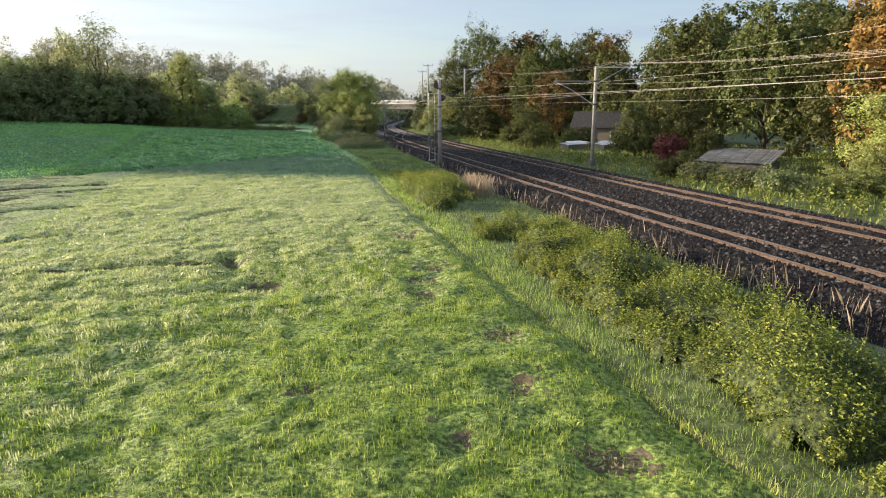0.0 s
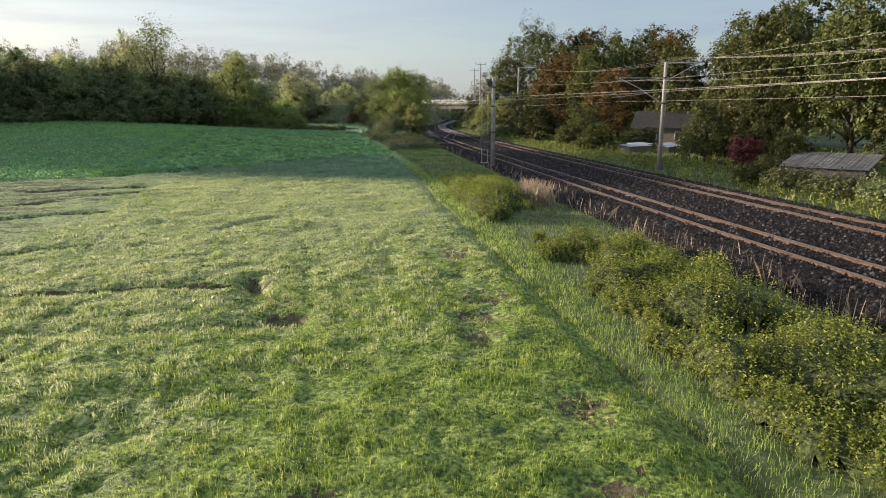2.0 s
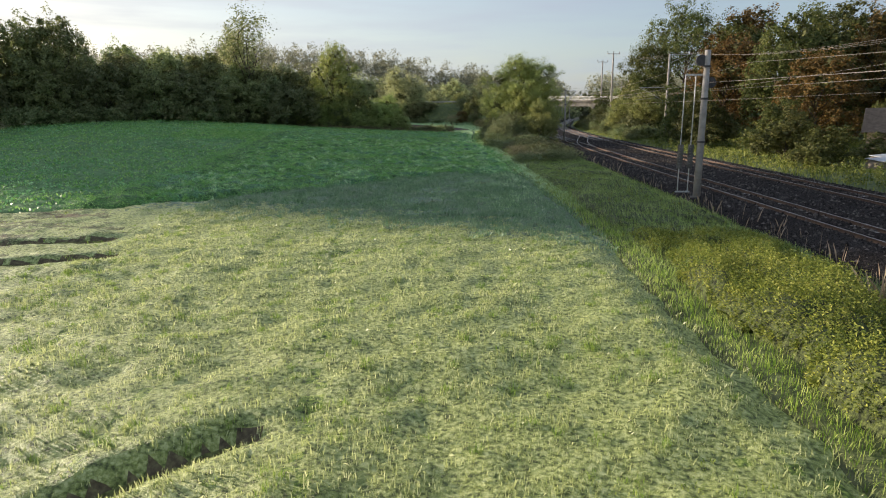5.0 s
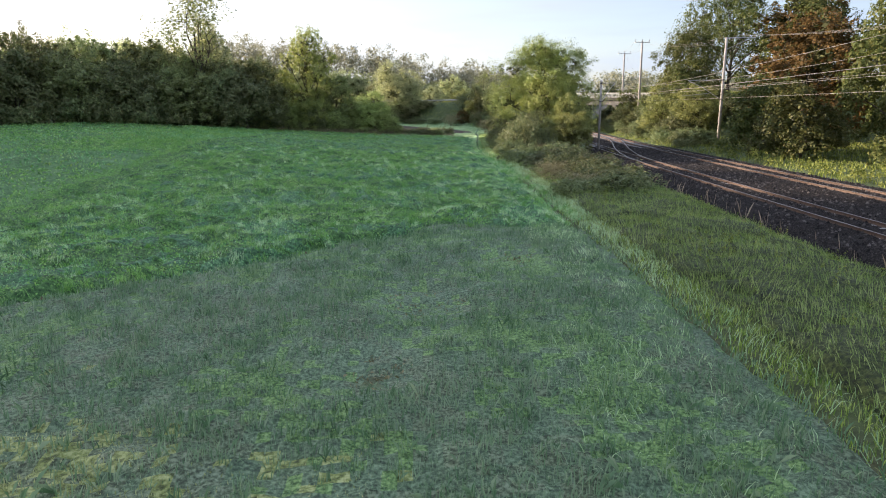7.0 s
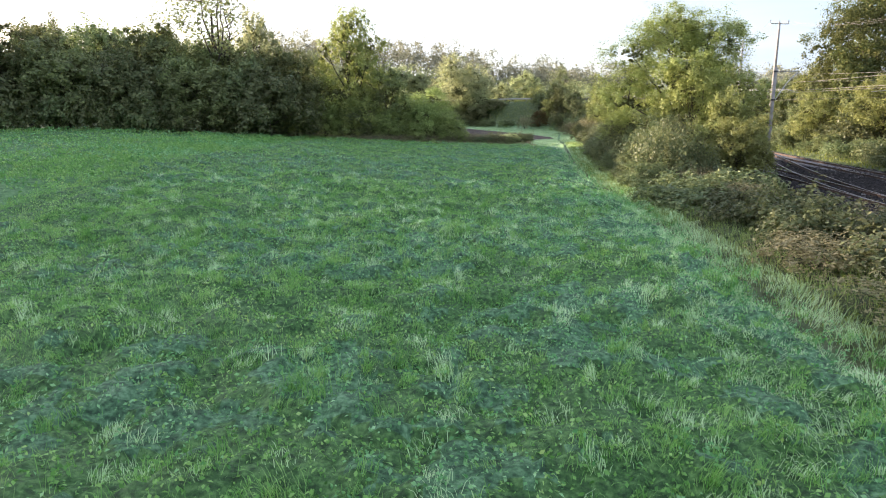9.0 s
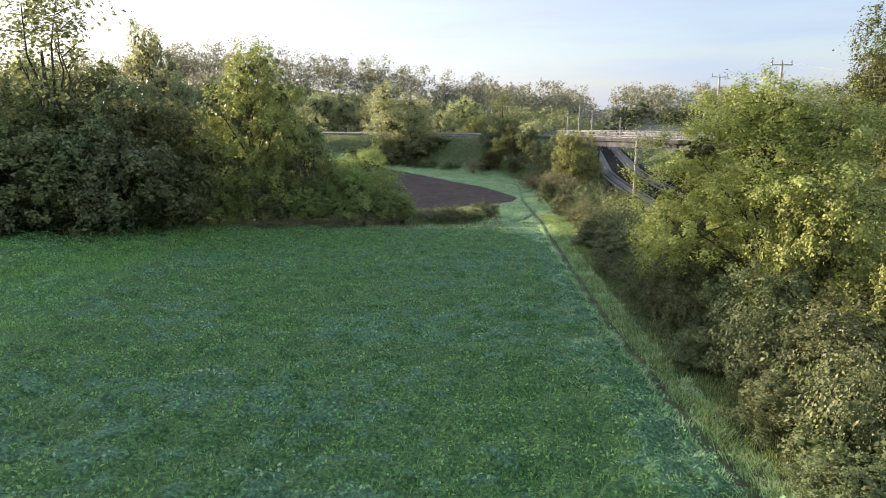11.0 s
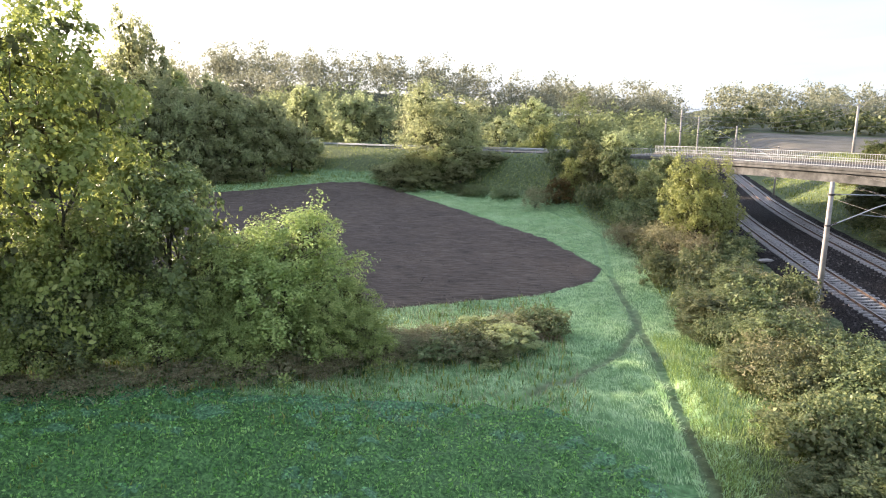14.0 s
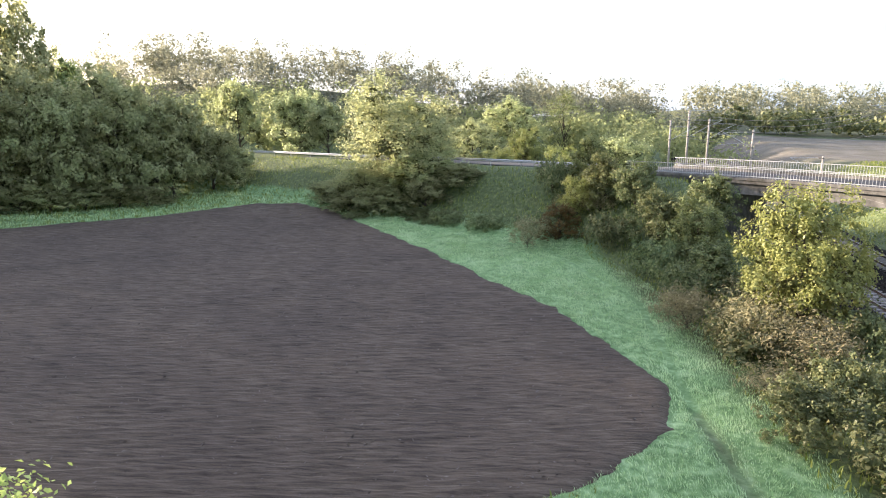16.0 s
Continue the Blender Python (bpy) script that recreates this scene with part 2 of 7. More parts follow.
# weathered, and darkened overall to put the bridge's shade into the colour
M_CONCRETE = surface("weathered_concrete", [(0.3, (0.10, 0.095, 0.085)), (0.55, (0.19, 0.18, 0.165)), (0.8, (0.29, 0.275, 0.25))], 1.6, 0.9, (0.35, (0.5, 0.49, 0.47)), 20.0, 0.01)
M_MASTC = surface("mast_concrete", [(0.3, (0.30, 0.27, 0.24)), (0.7, (0.46, 0.42, 0.38))], 3.0, 0.8, (0.8, (0.75, 0.75, 0.75)), 25.0, 0.005)
M_STEEL = surface("galvanised_steel", [(0.3, (0.38, 0.38, 0.38)), (0.7, (0.58, 0.58, 0.57))], 6.0, 0.45, metal=0.7)
M_DARKSTEEL = surface("dark_steel", [(0.3, (0.05, 0.045, 0.045)), (0.7, (0.11, 0.1, 0.1))], 5.0, 0.6, metal=0.3)
M_WIRE = surface("wire_metal", [(0.3, (0.20, 0.18, 0.165)), (0.7, (0.34, 0.31, 0.29))], 1.0, 0.5, metal=0.4)
M_PORCELAIN = surface("insulator_glaze", [(0.3, (0.10, 0.06, 0.04)), (0.7, (0.16, 0.09, 0.06))], 5.0, 0.25, spec=0.5)
M_BARK = surface("tree_bark", [(0.3, (0.05, 0.04, 0.03)), (0.7, (0.14, 0.115, 0.09))], 6.0, 0.95, (1.0, (0.7, 0.75, 0.65)), 12.0, 0.03, stretch=(1, 1, 0.25))
M_ASPHALT = surface("road_asphalt", [(0.3, (0.04, 0.04, 0.042)), (0.7, (0.08, 0.078, 0.078))], 8.0, 0.9)
M_ROOF = surface("grey_roof_sheet", [(0.3, (0.30, 0.29, 0.28)), (0.7, (0.48, 0.47, 0.45))], 2.0, 0.8, (0.6, (0.7, 0.68, 0.62)))
M_TILE = surface("slate_roof", [(0.3, (0.07, 0.065, 0.065)), (0.7, (0.14, 0.13, 0.125))], 3.0, 0.8)
M_RENDERED = surface("house_render", [(0.3, (0.20, 0.16, 0.12)), (0.7, (0.30, 0.25, 0.2))], 1.0, 0.9)
M_PALE = surface("pale_sheet", [(0.3, (0.5, 0.52, 0.54)), (0.7, (0.68, 0.69, 0.7))], 1.0, 0.5)

L_GRASS = leaf_material("grass_blade", [(0.20, (0.026, 0.051, 0.006)), (0.42, (0.134, 0.239, 0.026)), (0.62, (0.331, 0.445, 0.073)), (0.85, (0.580, 0.621, 0.196))], 0.48, 0.45, 0.25, 0.12, (0.9, 0.75), 0.45)
# dewy blades, paled so that the colour also holds the backlit sheen
L_DEW_SHEEN = leaf_material("dew_sheen_blade", [(0.2, (0.16, 0.21, 0.07)), (0.42, (0.36, 0.43, 0.16)), (0.62, (0.54, 0.60, 0.27)), (0.85, (0.70, 0.73, 0.42))], 0.5, 0.35, 0.6, 0.12, (0.7, 0.75), 0.4)
L_CLOVER = leaf_material("clover_leaf", [(0.24, (0.047, 0.160, 0.050)), (0.51, (0.143, 0.368, 0.123)), (0.74, (0.297, 0.558, 0.235)), (0.99, (0.571, 0.784, 0.448))], 0.35, 0.42, 0.4, 0.12, (0.9, 0.9), 0.35)
L_MEADOW = leaf_material("meadow_leaf", [(0.24, (0.057, 0.166, 0.034)), (0.51, (0.164, 0.380, 0.084)), (0.74, (0.315, 0.547, 0.151)), (0.99, (0.568, 0.725, 0.280))], 0.4, 0.42, 0.4, 0.12, (0.9, 0.9), 0.35)
L_LIME = leaf_material("young_meadow_leaf", [(0.24, (0.134, 0.246, 0.050)), (0.54, (0.280, 0.437, 0.101)), (0.79, (0.426, 0.571, 0.168)), (1.00, (0.560, 0.627, 0.246))], 0.4, 0.42, 0.4, 0.12, (0.9, 0.9), 0.35)
L_WEED = leaf_material("weed_leaf", [(0.15, (0.027, 0.045, 0.009)), (0.42, (0.127, 0.176, 0.034)), (0.72, (0.303, 0.336, 0.082)), (1.00, (0.443, 0.418, 0.139))], 0.3, 0.5, 0.15, 0.12, (0.6, 0.65), 0.5)
L_NETTLE = leaf_material("nettle_leaf", [(0.15, (0.02, 0.034, 0.007)), (0.42, (0.105, 0.145, 0.026)), (0.72, (0.30, 0.33, 0.065)), (1.00, (0.55, 0.51, 0.14))], 0.3, 0.5, 0.15, 0.12, (0.8, 0.7), 0.45)
L_DRY = leaf_material("dry_grass_stem", [(0.1, (0.21, 0.155, 0.10)), (0.5, (0.37, 0.28, 0.19)), (0.9, (0.54, 0.43, 0.32))], 0.3, 0.7, 0.2)
L_GREEN = leaf_material("green_leaf", [(0.1, (0.10, 0.13, 0.052)), (0.5, (0.20, 0.24, 0.092)), (0.85, (0.33, 0.35, 0.135)), (1.0, (0.46, 0.42, 0.165))], 0.36, 0.5, 0.25, 0.3)
L_STONE = leaf_material("ballast_pebble", [(0.10, (0.006, 0.005, 0.005)), (0.50, (0.026, 0.021, 0.019)), (0.80, (0.083, 0.071, 0.064)), (1.00, (0.165, 0.146, 0.131))], 0.0, 0.9, 0.15, 0.0, (0.3, 0.3), 0.8)
L_YELLOW = leaf_material("yellow_green_leaf", [(0.10, (0.139, 0.163, 0.047)), (0.45, (0.271, 0.302, 0.093)), (0.80, (0.387, 0.403, 0.139)), (1.00, (0.480, 0.434, 0.155))], 0.38, 0.5, 0.25, 0.2, (0.3, 0.6), 0.5)
# darker than the outer leaves: the crown's inner shade put into colour
L_INNER_SHADE = leaf_material("shade_dark_inner_leaves", [(0.10, (0.067, 0.067, 0.034)), (0.50, (0.133, 0.142, 0.057)), (1.00, (0.228, 0.228, 0.095))], 0.1, 0.8, 0.1)
L_BIG = leaf_material("olive_green_leaf", [(0.10, (0.158, 0.204, 0.050)), (0.45, (0.306, 0.352, 0.091)), (0.80, (0.436, 0.464, 0.141)), (1.00, (0.556, 0.519, 0.166))], 0.25, 0.5, 0.25, 0.2, (0.3, 0.6), 0.5)
L_OLIVE = leaf_material("dull_olive_leaf", [(0.10, (0.136, 0.176, 0.043)), (0.45, (0.263, 0.303, 0.079)), (0.80, (0.376, 0.399, 0.121)), (1.00, (0.479, 0.447, 0.143))], 0.42, 0.45, 0.35, 0.2, (0.3, 0.6), 0.5)
L_GOLD = leaf_material("golden_autumn_leaf", [(0.1, (0.16, 0.11, 0.03)), (0.5, (0.34, 0.22, 0.06)), (0.85, (0.50, 0.33, 0.09)), (1.0, (0.56, 0.42, 0.14))], 0.4, 0.55, 0.2, 0.2)
L_AUTUMN = leaf_material("autumn_leaf", [(0.10, (0.082, 0.068, 0.025)), (0.50, (0.170, 0.122, 0.038)), (0.85, (0.299, 0.197, 0.054)), (1.00, (0.435, 0.272, 0.068))], 0.35, 0.55, 0.2, 0.3)
L_DARK = leaf_material("bramble_leaf", [(0.10, (0.073, 0.102, 0.043)), (0.50, (0.160, 0.194, 0.078)), (0.85, (0.281, 0.290, 0.127)), (1.00, (0.405, 0.358, 0.175))], 0.35, 0.5, 0.3, 0.3)
# willow grey, paled further to put haze over the far trees into colour
L_GREY = leaf_material("willow_grey_haze_leaf", [(0.10, (0.220, 0.248, 0.127)), (0.50, (0.385, 0.407, 0.198)), (0.85, (0.517, 0.528, 0.275)), (1.00, (0.616, 0.572, 0.308))], 0.58, 0.55, 0.2, 0.25)
L_OAK = leaf_material("dark_oak_leaf", [(0.10, (0.044, 0.058, 0.019)), (0.50, (0.092, 0.112, 0.031)), (0.85, (0.166, 0.161, 0.049)), (1.00, (0.292, 0.204, 0.058))], 0.35, 0.55, 0.2, 0.3)
# haze over the distant woods is put into this pale leaf colour
L_WOOD_HAZE = leaf_material("haze_paled_wood_leaf", [(0.10, (0.187, 0.195, 0.133)), (0.50, (0.289, 0.296, 0.195)), (0.85, (0.374, 0.367, 0.250)), (1.00, (0.390, 0.343, 0.218))], 0.6, 0.6, 0.2, 0.2, (0.03, 0.6), 0.45)
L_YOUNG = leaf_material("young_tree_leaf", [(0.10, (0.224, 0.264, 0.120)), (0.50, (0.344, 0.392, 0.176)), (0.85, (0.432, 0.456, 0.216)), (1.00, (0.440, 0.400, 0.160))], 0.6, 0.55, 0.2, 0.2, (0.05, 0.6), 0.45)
L_FROST = leaf_material("dewy_grass_blade", [(0.20, (0.258, 0.399, 0.183)), (0.42, (0.438, 0.619, 0.310)), (0.62, (0.619, 0.773, 0.443)), (0.85, (0.773, 0.876, 0.565))], 0.4, 0.5, 0.25, 0.12, (0.8, 0.95), 0.16)
L_STRIP = leaf_material("strip_grass_blade", [(0.15, (0.082, 0.127, 0.031)), (0.45, (0.224, 0.316, 0.081)), (0.75, (0.419, 0.491, 0.173)), (1.00, (0.582, 0.571, 0.321))], 0.4, 0.5, 0.2, 0.12, (0.4, 0.6), 0.5)
L_STRAW = leaf_material("straw_bit", [(0.1, (0.10, 0.08, 0.07)), (0.6, (0.15, 0.125, 0.11)), (1.0, (0.24, 0.20, 0.17))], 0.1, 0.8, 0.2)
L_RED = leaf_material("red_leaf", [(0.1, (0.10, 0.02, 0.02)), (0.6, (0.20, 0.06, 0.06)), (1.0, (0.28, 0.1, 0.08))], 0.3, 0.5, 0.3)
L_BROWN = leaf_material("withered_scrub", [(0.1, (0.15, 0.14, 0.075)), (0.5, (0.29, 0.265, 0.14)), (1.0, (0.45, 0.39, 0.23))], 0.3, 0.7, 0.2)
# teal-green blades with the shade already in their colour
L_STUB_SHADE = leaf_material("shade_tinted_stub", [(0.2, (0.06, 0.13, 0.05)), (0.42, (0.14, 0.27, 0.13)), (0.62, (0.26, 0.40, 0.22)), (0.85, (0.40, 0.50, 0.32))], 0.35, 0.45, 0.4, 0.12, (0.8, 0.75), 0.4)
L_LIGHT = leaf_material("light_green_leaf", [(0.10, (0.152, 0.209, 0.070)), (0.45, (0.301, 0.383, 0.121)), (0.80, (0.462, 0.532, 0.185)), (1.00, (0.647, 0.601, 0.231))], 0.36, 0.6, 0.2, 0.2, (0.35, 0.6), 0.5)
L_TUFT = leaf_material("tuft_blade", [(0.2, (0.06, 0.13, 0.018)), (0.42, (0.16, 0.28, 0.038)), (0.62, (0.28, 0.41, 0.075)), (0.85, (0.42, 0.48, 0.15))], 0.45, 0.4, 0.45, 0.12, (0.4, 0.7), 0.4)
# ---- plan: tracks, road, field edge ----
TRACK_FIT = np.polyfit([-10, 12, 40, 60, 77, 98, 126, 154, 173, 188, 215], [15.4, 16.2, 18.0, 19.4, 20.9, 23.0, 25.7, 28.9, 32.2, 35.3, 41.5], 4)
TRACK_GAP = 5.7


def track_x(y):
    """Middle of the near track; beyond y = 215 it runs on straight."""
    y = np.asarray(y, float)
    yy = np.clip(y, -60, 215)
    slope = np.polyval(np.polyder(TRACK_FIT), 215.0)
    return np.polyval(TRACK_FIT, yy) + np.where(y > 215, (y - 215) * slope, 0.0)


def edge_x(y):
    """Right edge of the field, where the trodden line runs."""
    return np.interp(y, [-20, 6, 15, 26, 37, 47, 67, 87, 105, 118, 134, 150, 164, 180, 195], [5.8, 6.0, 6.3, 7.0, 7.6, 8.6, 9.4, 10.1, 9.8, 10.7, 12.4, 14.2, 15.2, 17.5, 14.0])


ROAD = [(-150, 300), (-90, 268), (-50, 252), (-20, 241), (-6, 230), (7, 223), (15.7, 216.5), (25.5, 207.5), (37.5, 191), (51.5, 171), (62, 152), (85, 125), (120, 90)]
ROAD_Z = 6.4
BRIDGE_A, BRIDGE_B = Vector((23.5, 205.0, 0)), Vector((51.0, 167.0, 0))


def road_distance(x, y):
    """Distance from the road's near edge line, and whether a place lies under the bridge's span."""
    best = np.full(np.shape(x), 1e9)
    for (x0, y0), (x1, y1) in zip(ROAD, ROAD[1:]):
        dx, dy = x1 - x0, y1 - y0
        t = np.clip(((x - x0) * dx + (y - y0) * dy) / (dx * dx + dy * dy), 0, 1)
        best = np.minimum(best, np.hypot(x - x0 - t * dx, y - y0 - t * dy))
    return best


def ground_z(x, y):
    """Height of the land."""
    x, y = np.asarray(x, float), np.asarray(y, float)
    z = 1.3 * np.exp(-0.5 * ((x + 20) / 18) ** 2 - 0.5 * ((y - 100) / 14) ** 2)
    z = z + 3.0 * np.exp(-0.5 * ((x + 45) / 25) ** 2 - 0.5 * ((y - 132) / 22) ** 2)
    z = z + 25 * np.exp(-0.5 * ((x + 85) / 95) ** 2 - 0.5 * ((y - 385) / 75) ** 2)
    z = z + 13 * smooth((y - 330) / 220) * smooth((x + 60) / 160)
    z = z + 10 * smooth((-x - 170) / 160)
    z = z + 8 * smooth((-x - 78) / 35) * np.exp(-0.5 * ((y - 122) / 40) ** 2)
    tx = track_x(y)
    right = x - tx - TRACK_GAP
    # bank on the right of the line, towards the bridge
    z = z + 5.4 * smooth((right - 4) / 11) * smooth((y - 118) / 40) * (1 - 0.35 * smooth((y - 200) / 60))
    # causeway of the road, cut through where the line passes under the bridge
    rd = road_distance(x, y)
    cause = ROAD_Z * (1 - smooth((rd - 4.5) / 12.5))
    gap = smooth((np.abs(x - tx - TRACK_GAP / 2 - 1.0) - 8.5) / 6.0)
    k = 1.5
    z = np.where(rd < 40, np.log(np.exp(z / k) + np.exp(cause * gap / k) - 1) * k, z) if np.ndim(z) else max(z, cause * gap)
    # the line's own strip stays level
    strip = smooth((np.abs(x - tx - TRACK_GAP / 2) - 5.5) / 4.0)
    z = z * strip - 0.18 * (1 - strip)
    return z


def plough_inside(x, y, grow=0.0, depth=False):
    poly = PLOUGH
    inside = np.zeros(np.shape(x), bool)
    dist = np.full(np.shape(x), 1e9)
    for (x0, y0), (x1, y1) in zip(poly, poly[1:] + poly[:1]):
        cond = ((y0 > y) != (y1 > y)) & (x < (x1 - x0) * (y - y0) / ((y1 - y0) if y1 != y0 else 1e-9) + x0)
        inside ^= cond
        dx, dy = x1 - x0, y1 - y0
        t = np.clip(((x - x0) * dx + (y - y0) * dy) / (dx * dx + dy * dy), 0, 1)
        dist = np.minimum(dist, np.hypot(x - x0 - t * dx, y - y0 - t * dy))
    return np.where(inside, dist, -dist) + grow if depth else np.where(inside, dist, -dist) > -grow


PLOUGH = [(-20, 151), (-1, 155), (4, 157.4), (9, 159.3), (13.7, 163.2), (15.0, 167.5), (12.3, 177.5), (3.5, 195), (-8, 214), (-13, 217.5), (-18.4, 218.5), (-27, 210.5), (-39, 204), (-52, 200.5), (-70, 195), (-72, 180), (-50, 158)]


def mown_line(x):
    """The dark line across the field, where the mown grass ends."""
    return np.interp(x, [-60, -26, -20, -9.2, -7.6, -4.3, -0.9, 0.8, 4, 6.5, 9], [38, 49.8, 53.2, 58.3, 60.2, 62.8, 65.4, 67, 69, 69.4, 69.2])


def shade_tint_from(x):
    """Where yellower mown grass gives way to grey-green, painted shade by the cut line."""
    return np.interp(x, [-25, -8, 0, 6, 10], [66, 56, 51.5, 48, 45.5])


# ---- ground: one sheet to the horizon ----
def growing(start, stop, step, factor):
    out, v = [], start
    while v < stop:
        v += step
        step *= factor
        out.append(v)
    return out


gx = list(np.arange(-22, 34, 0.35))
gx = [-v for v in growing(22, 1900, 0.4, 1.09)][::-1] + gx + growing(34, 1900, 0.4, 1.09)
gy = list(np.arange(0, 232, 0.4))
gy = [-v for v in growing(0, 1500, 0.5, 1.15)][::-1] + gy + growing(232, 2600, 0.5, 1.06)
GX, GY = np.meshgrid(np.array(gx), np.array(gy))
GZ = ground_z(GX, GY)
fade = np.exp(-((np.maximum(np.abs(GX - 5) - 30, 0) / 60) ** 2)) * np.exp(-((np.maximum(np.abs(GY - 110) - 130, 0) / 80) ** 2))
lush = GY > mown_line(GX)
in_field = (GX < edge_x(GY)) & (GY < 150)
bumps = (fbm(GX / 2.2, GY / 2.2, 3) - 0.47) * 0.26 + (fbm(GX / 0.95, GY / 0.7, 9, 2) - 0.37) * np.where(lush, 0.70, 0.14) * in_field
GZ = GZ + bumps * fade
# trodden line along the field's edge, the cut line, wheel marks
GZ -= 0.16 * np.exp(-((GX - edge_x(GY)) / 0.32) ** 2) * (GY < 170)
GZ -= 0.24 * np.exp(-((GY - mown_line(GX)) / 0.5) ** 2) * (GX < 3)


def path_track(x, y):
    """Distance from the second wheel track that bends off the grassy path."""
    pts = [(15.0, 157.0), (14.6, 154.3), (12.7, 149.9), (10.4, 146.9), (7.6, 144.3)]
    near = np.full(np.shape(x), 99.0)
    for (ax, ay), (bx, by) in zip(pts, pts[1:]):
        dx, dy = bx - ax, by - ay
        t = np.clip(((x - ax) * dx + (y - ay) * dy) / (dx * dx + dy * dy), 0, 1)
        near = np.minimum(near, np.hypot(x - ax - t * dx, y - ay - t * dy))
    return near


GZ -= 0.12 * np.exp(-(path_track(GX, GY) / 0.3) ** 2)


def lush_end(x):
    """Where the clover gives way to the pale grass of the path."""
    return np.interp(x, [2, 8.5, 11.0, 12.0], [143, 143, 139, 130])


# wheel marks and furrows: ends, half width, depth
GROOVES = [(-2.7, 31.0, -0.9, 32.4, 0.16, 0.26), (-9.0, 21.0, -4.5, 21.6, 0.14, 0.16), (-4.5, 21.6, -3.0, 21.5, 0.14, 0.18), (-3.0, 21.5, -1.4, 21.0, 0.14, 0.15), (-1.05, 21.9, -0.75, 20.3, 0.13, 0.26),
           (-18, 34.3, -9.2, 36.8, 0.2, 0.28), (-10.8, 26.6, -7.4, 28.1, 0.2, 0.2), (-13, 24.5, -10, 26.2, 0.16, 0.16), (-0.3, 18.2, 0.2, 18.0, 0.25, 0.2), (-6, 18.0, 1.8, 17.2, 0.12, 0.1), (-9, 15.5, -5.5, 16.6, 0.14, 0.14),
           (-3.2, 11.0, -2.4, 13.4, 0.14, 0.06), (-3.9, 10.6, -3.1, 13.0, 0.14, 0.06), (-2.2, 12.6, -1.7, 14.0, 0.12, 0.08), (-2.7, 31.0, -0.6, 45, 0.2, 0.03), (-4.6, 30, -2.8, 46, 0.3, 0.03), (3.2, 21.0, 3.5, 26.5, 0.12, 0.1), (-15, 43, -8.5, 44.5, 0.3, 0.18), (-20, 38.5, -13, 41, 0.3, 0.2), (-16, 46.5, -10, 47.5, 0.3, 0.16)]


def groove_gap(x, y):
    """Distance from the nearest furrow, counted in its half widths."""
    near = np.full(np.shape(x), 99.0)
    for ax, ay, bx, by, wide, deep in GROOVES:
        if deep < 0.11:
            continue
        dx, dy = bx - ax, by - ay
        t = np.clip(((x - ax) * dx + (y - ay) * dy) / (dx * dx + dy * dy), 0, 1)
        near = np.minimum(near, np.hypot(x - ax - t * dx, y - ay - t * dy) / wide)
    return near


for ax, ay, bx, by, wide, deep in GROOVES:
    dx, dy = bx - ax, by - ay
    t = np.clip(((GX - ax) * dx + (GY - ay) * dy) / (dx * dx + dy * dy), 0, 1)
    GZ = GZ - deep * np.exp(-(np.hypot(GX - ax - t * dx, GY - ay - t * dy) / max(wide * 1.5, 0.28)) ** 2)
GZ -= 0.22 * smooth(plough_inside(GX, GY, depth=True) / 1.2 + 0.1)
ny, nx = GX.shape
idx = np.arange(ny * nx).reshape(ny, nx)
G_F = np.stack([idx[:-1, :-1], idx[:-1, 1:], idx[1:, 1:], idx[1:, :-1]], -1).reshape(-1, 4)
wob = (fbm(GX / 1.3, GY / 1.3, 21, 3) - 0.44) * 2.0
W_FIELD = smooth((edge_x(GY) + wob * 0.4 - GX) / 0.5 + 0.5)
W_LUSH = W_FIELD * smooth((GY - mown_line(GX) - wob * 0.5) / 0.8 + 0.5) * smooth((150 + wob - GY) / 1.5)
W_GREEN = smooth((19 - GX) / 2) * smooth((GY - 140) / 4) * smooth((236 - GY) / 4) * smooth((GX + 62) / 4) * smooth((np.where(GX < -8, 3.4, 1.6) + wob * 0.3 - GZ) / 0.4)
W_LUSH = np.maximum(W_LUSH, W_GREEN)
W_ROUGH = np.clip(1 - np.maximum(W_FIELD * (GY < 151), W_GREEN), 0, 1)
W_EARTH = np.exp(-((GX - edge_x(GY) - wob * 0.12) / 0.35) ** 2) * (GY > 3) * (GY < 165) * np.clip(np.where(GY < 70, 0.65, 0.4) + wob * 0.6, 0, 1)
for bx, by, br in [(5.3, 23.3, 1.0), (4.6, 27.5, 0.5), (4.2, 15.4, 0.6), (5.0, 12.0, 0.6), (4.5, 16.5, 0.8), (4.2, 9.5, 0.6), (4.6, 6.9, 0.7), (2.6, 8.0, 0.4), (-0.9, 21.0, 0.45), (0.1, 19.0, 0.25), (3.2, 60, 0.5), (6.0, 64, 0.5), (2.4, 56, 0.4)]:
    W_EARTH = np.maximum(W_EARTH, 0.8 * smooth((br - np.hypot(GX - bx, GY - by) - wob * 0.5) / 0.5 + 0.3))
W_EARTH = np.maximum(W_EARTH, 0.9 * smooth(1.6 - groove_gap(GX, GY)))
W_EARTH = np.maximum(W_EARTH, 0.6 * np.exp(-(path_track(GX, GY) / 0.25) ** 2))
W_EARTH = np.maximum(W_EARTH, 0.85 * smooth((0.55 - np.abs(GY - mown_line(GX)) - wob * 0.15) / 0.4) * (GX < 2.5))
# mask of the mown part that is coloured as if in shade
W_SHADE_TINT = 0.75 * smooth((GY - shade_tint_from(GX) + wob * 1.2) / 2.5 + 0.5)
W_HILL = np.maximum(smooth((GY - 300) / 20) * (GX < 60), np.maximum(smooth((GY - 335) / 10), np.maximum(smooth((-110 - GX) / 10), smooth((GX - 170) / 10) * (GY < 225))))
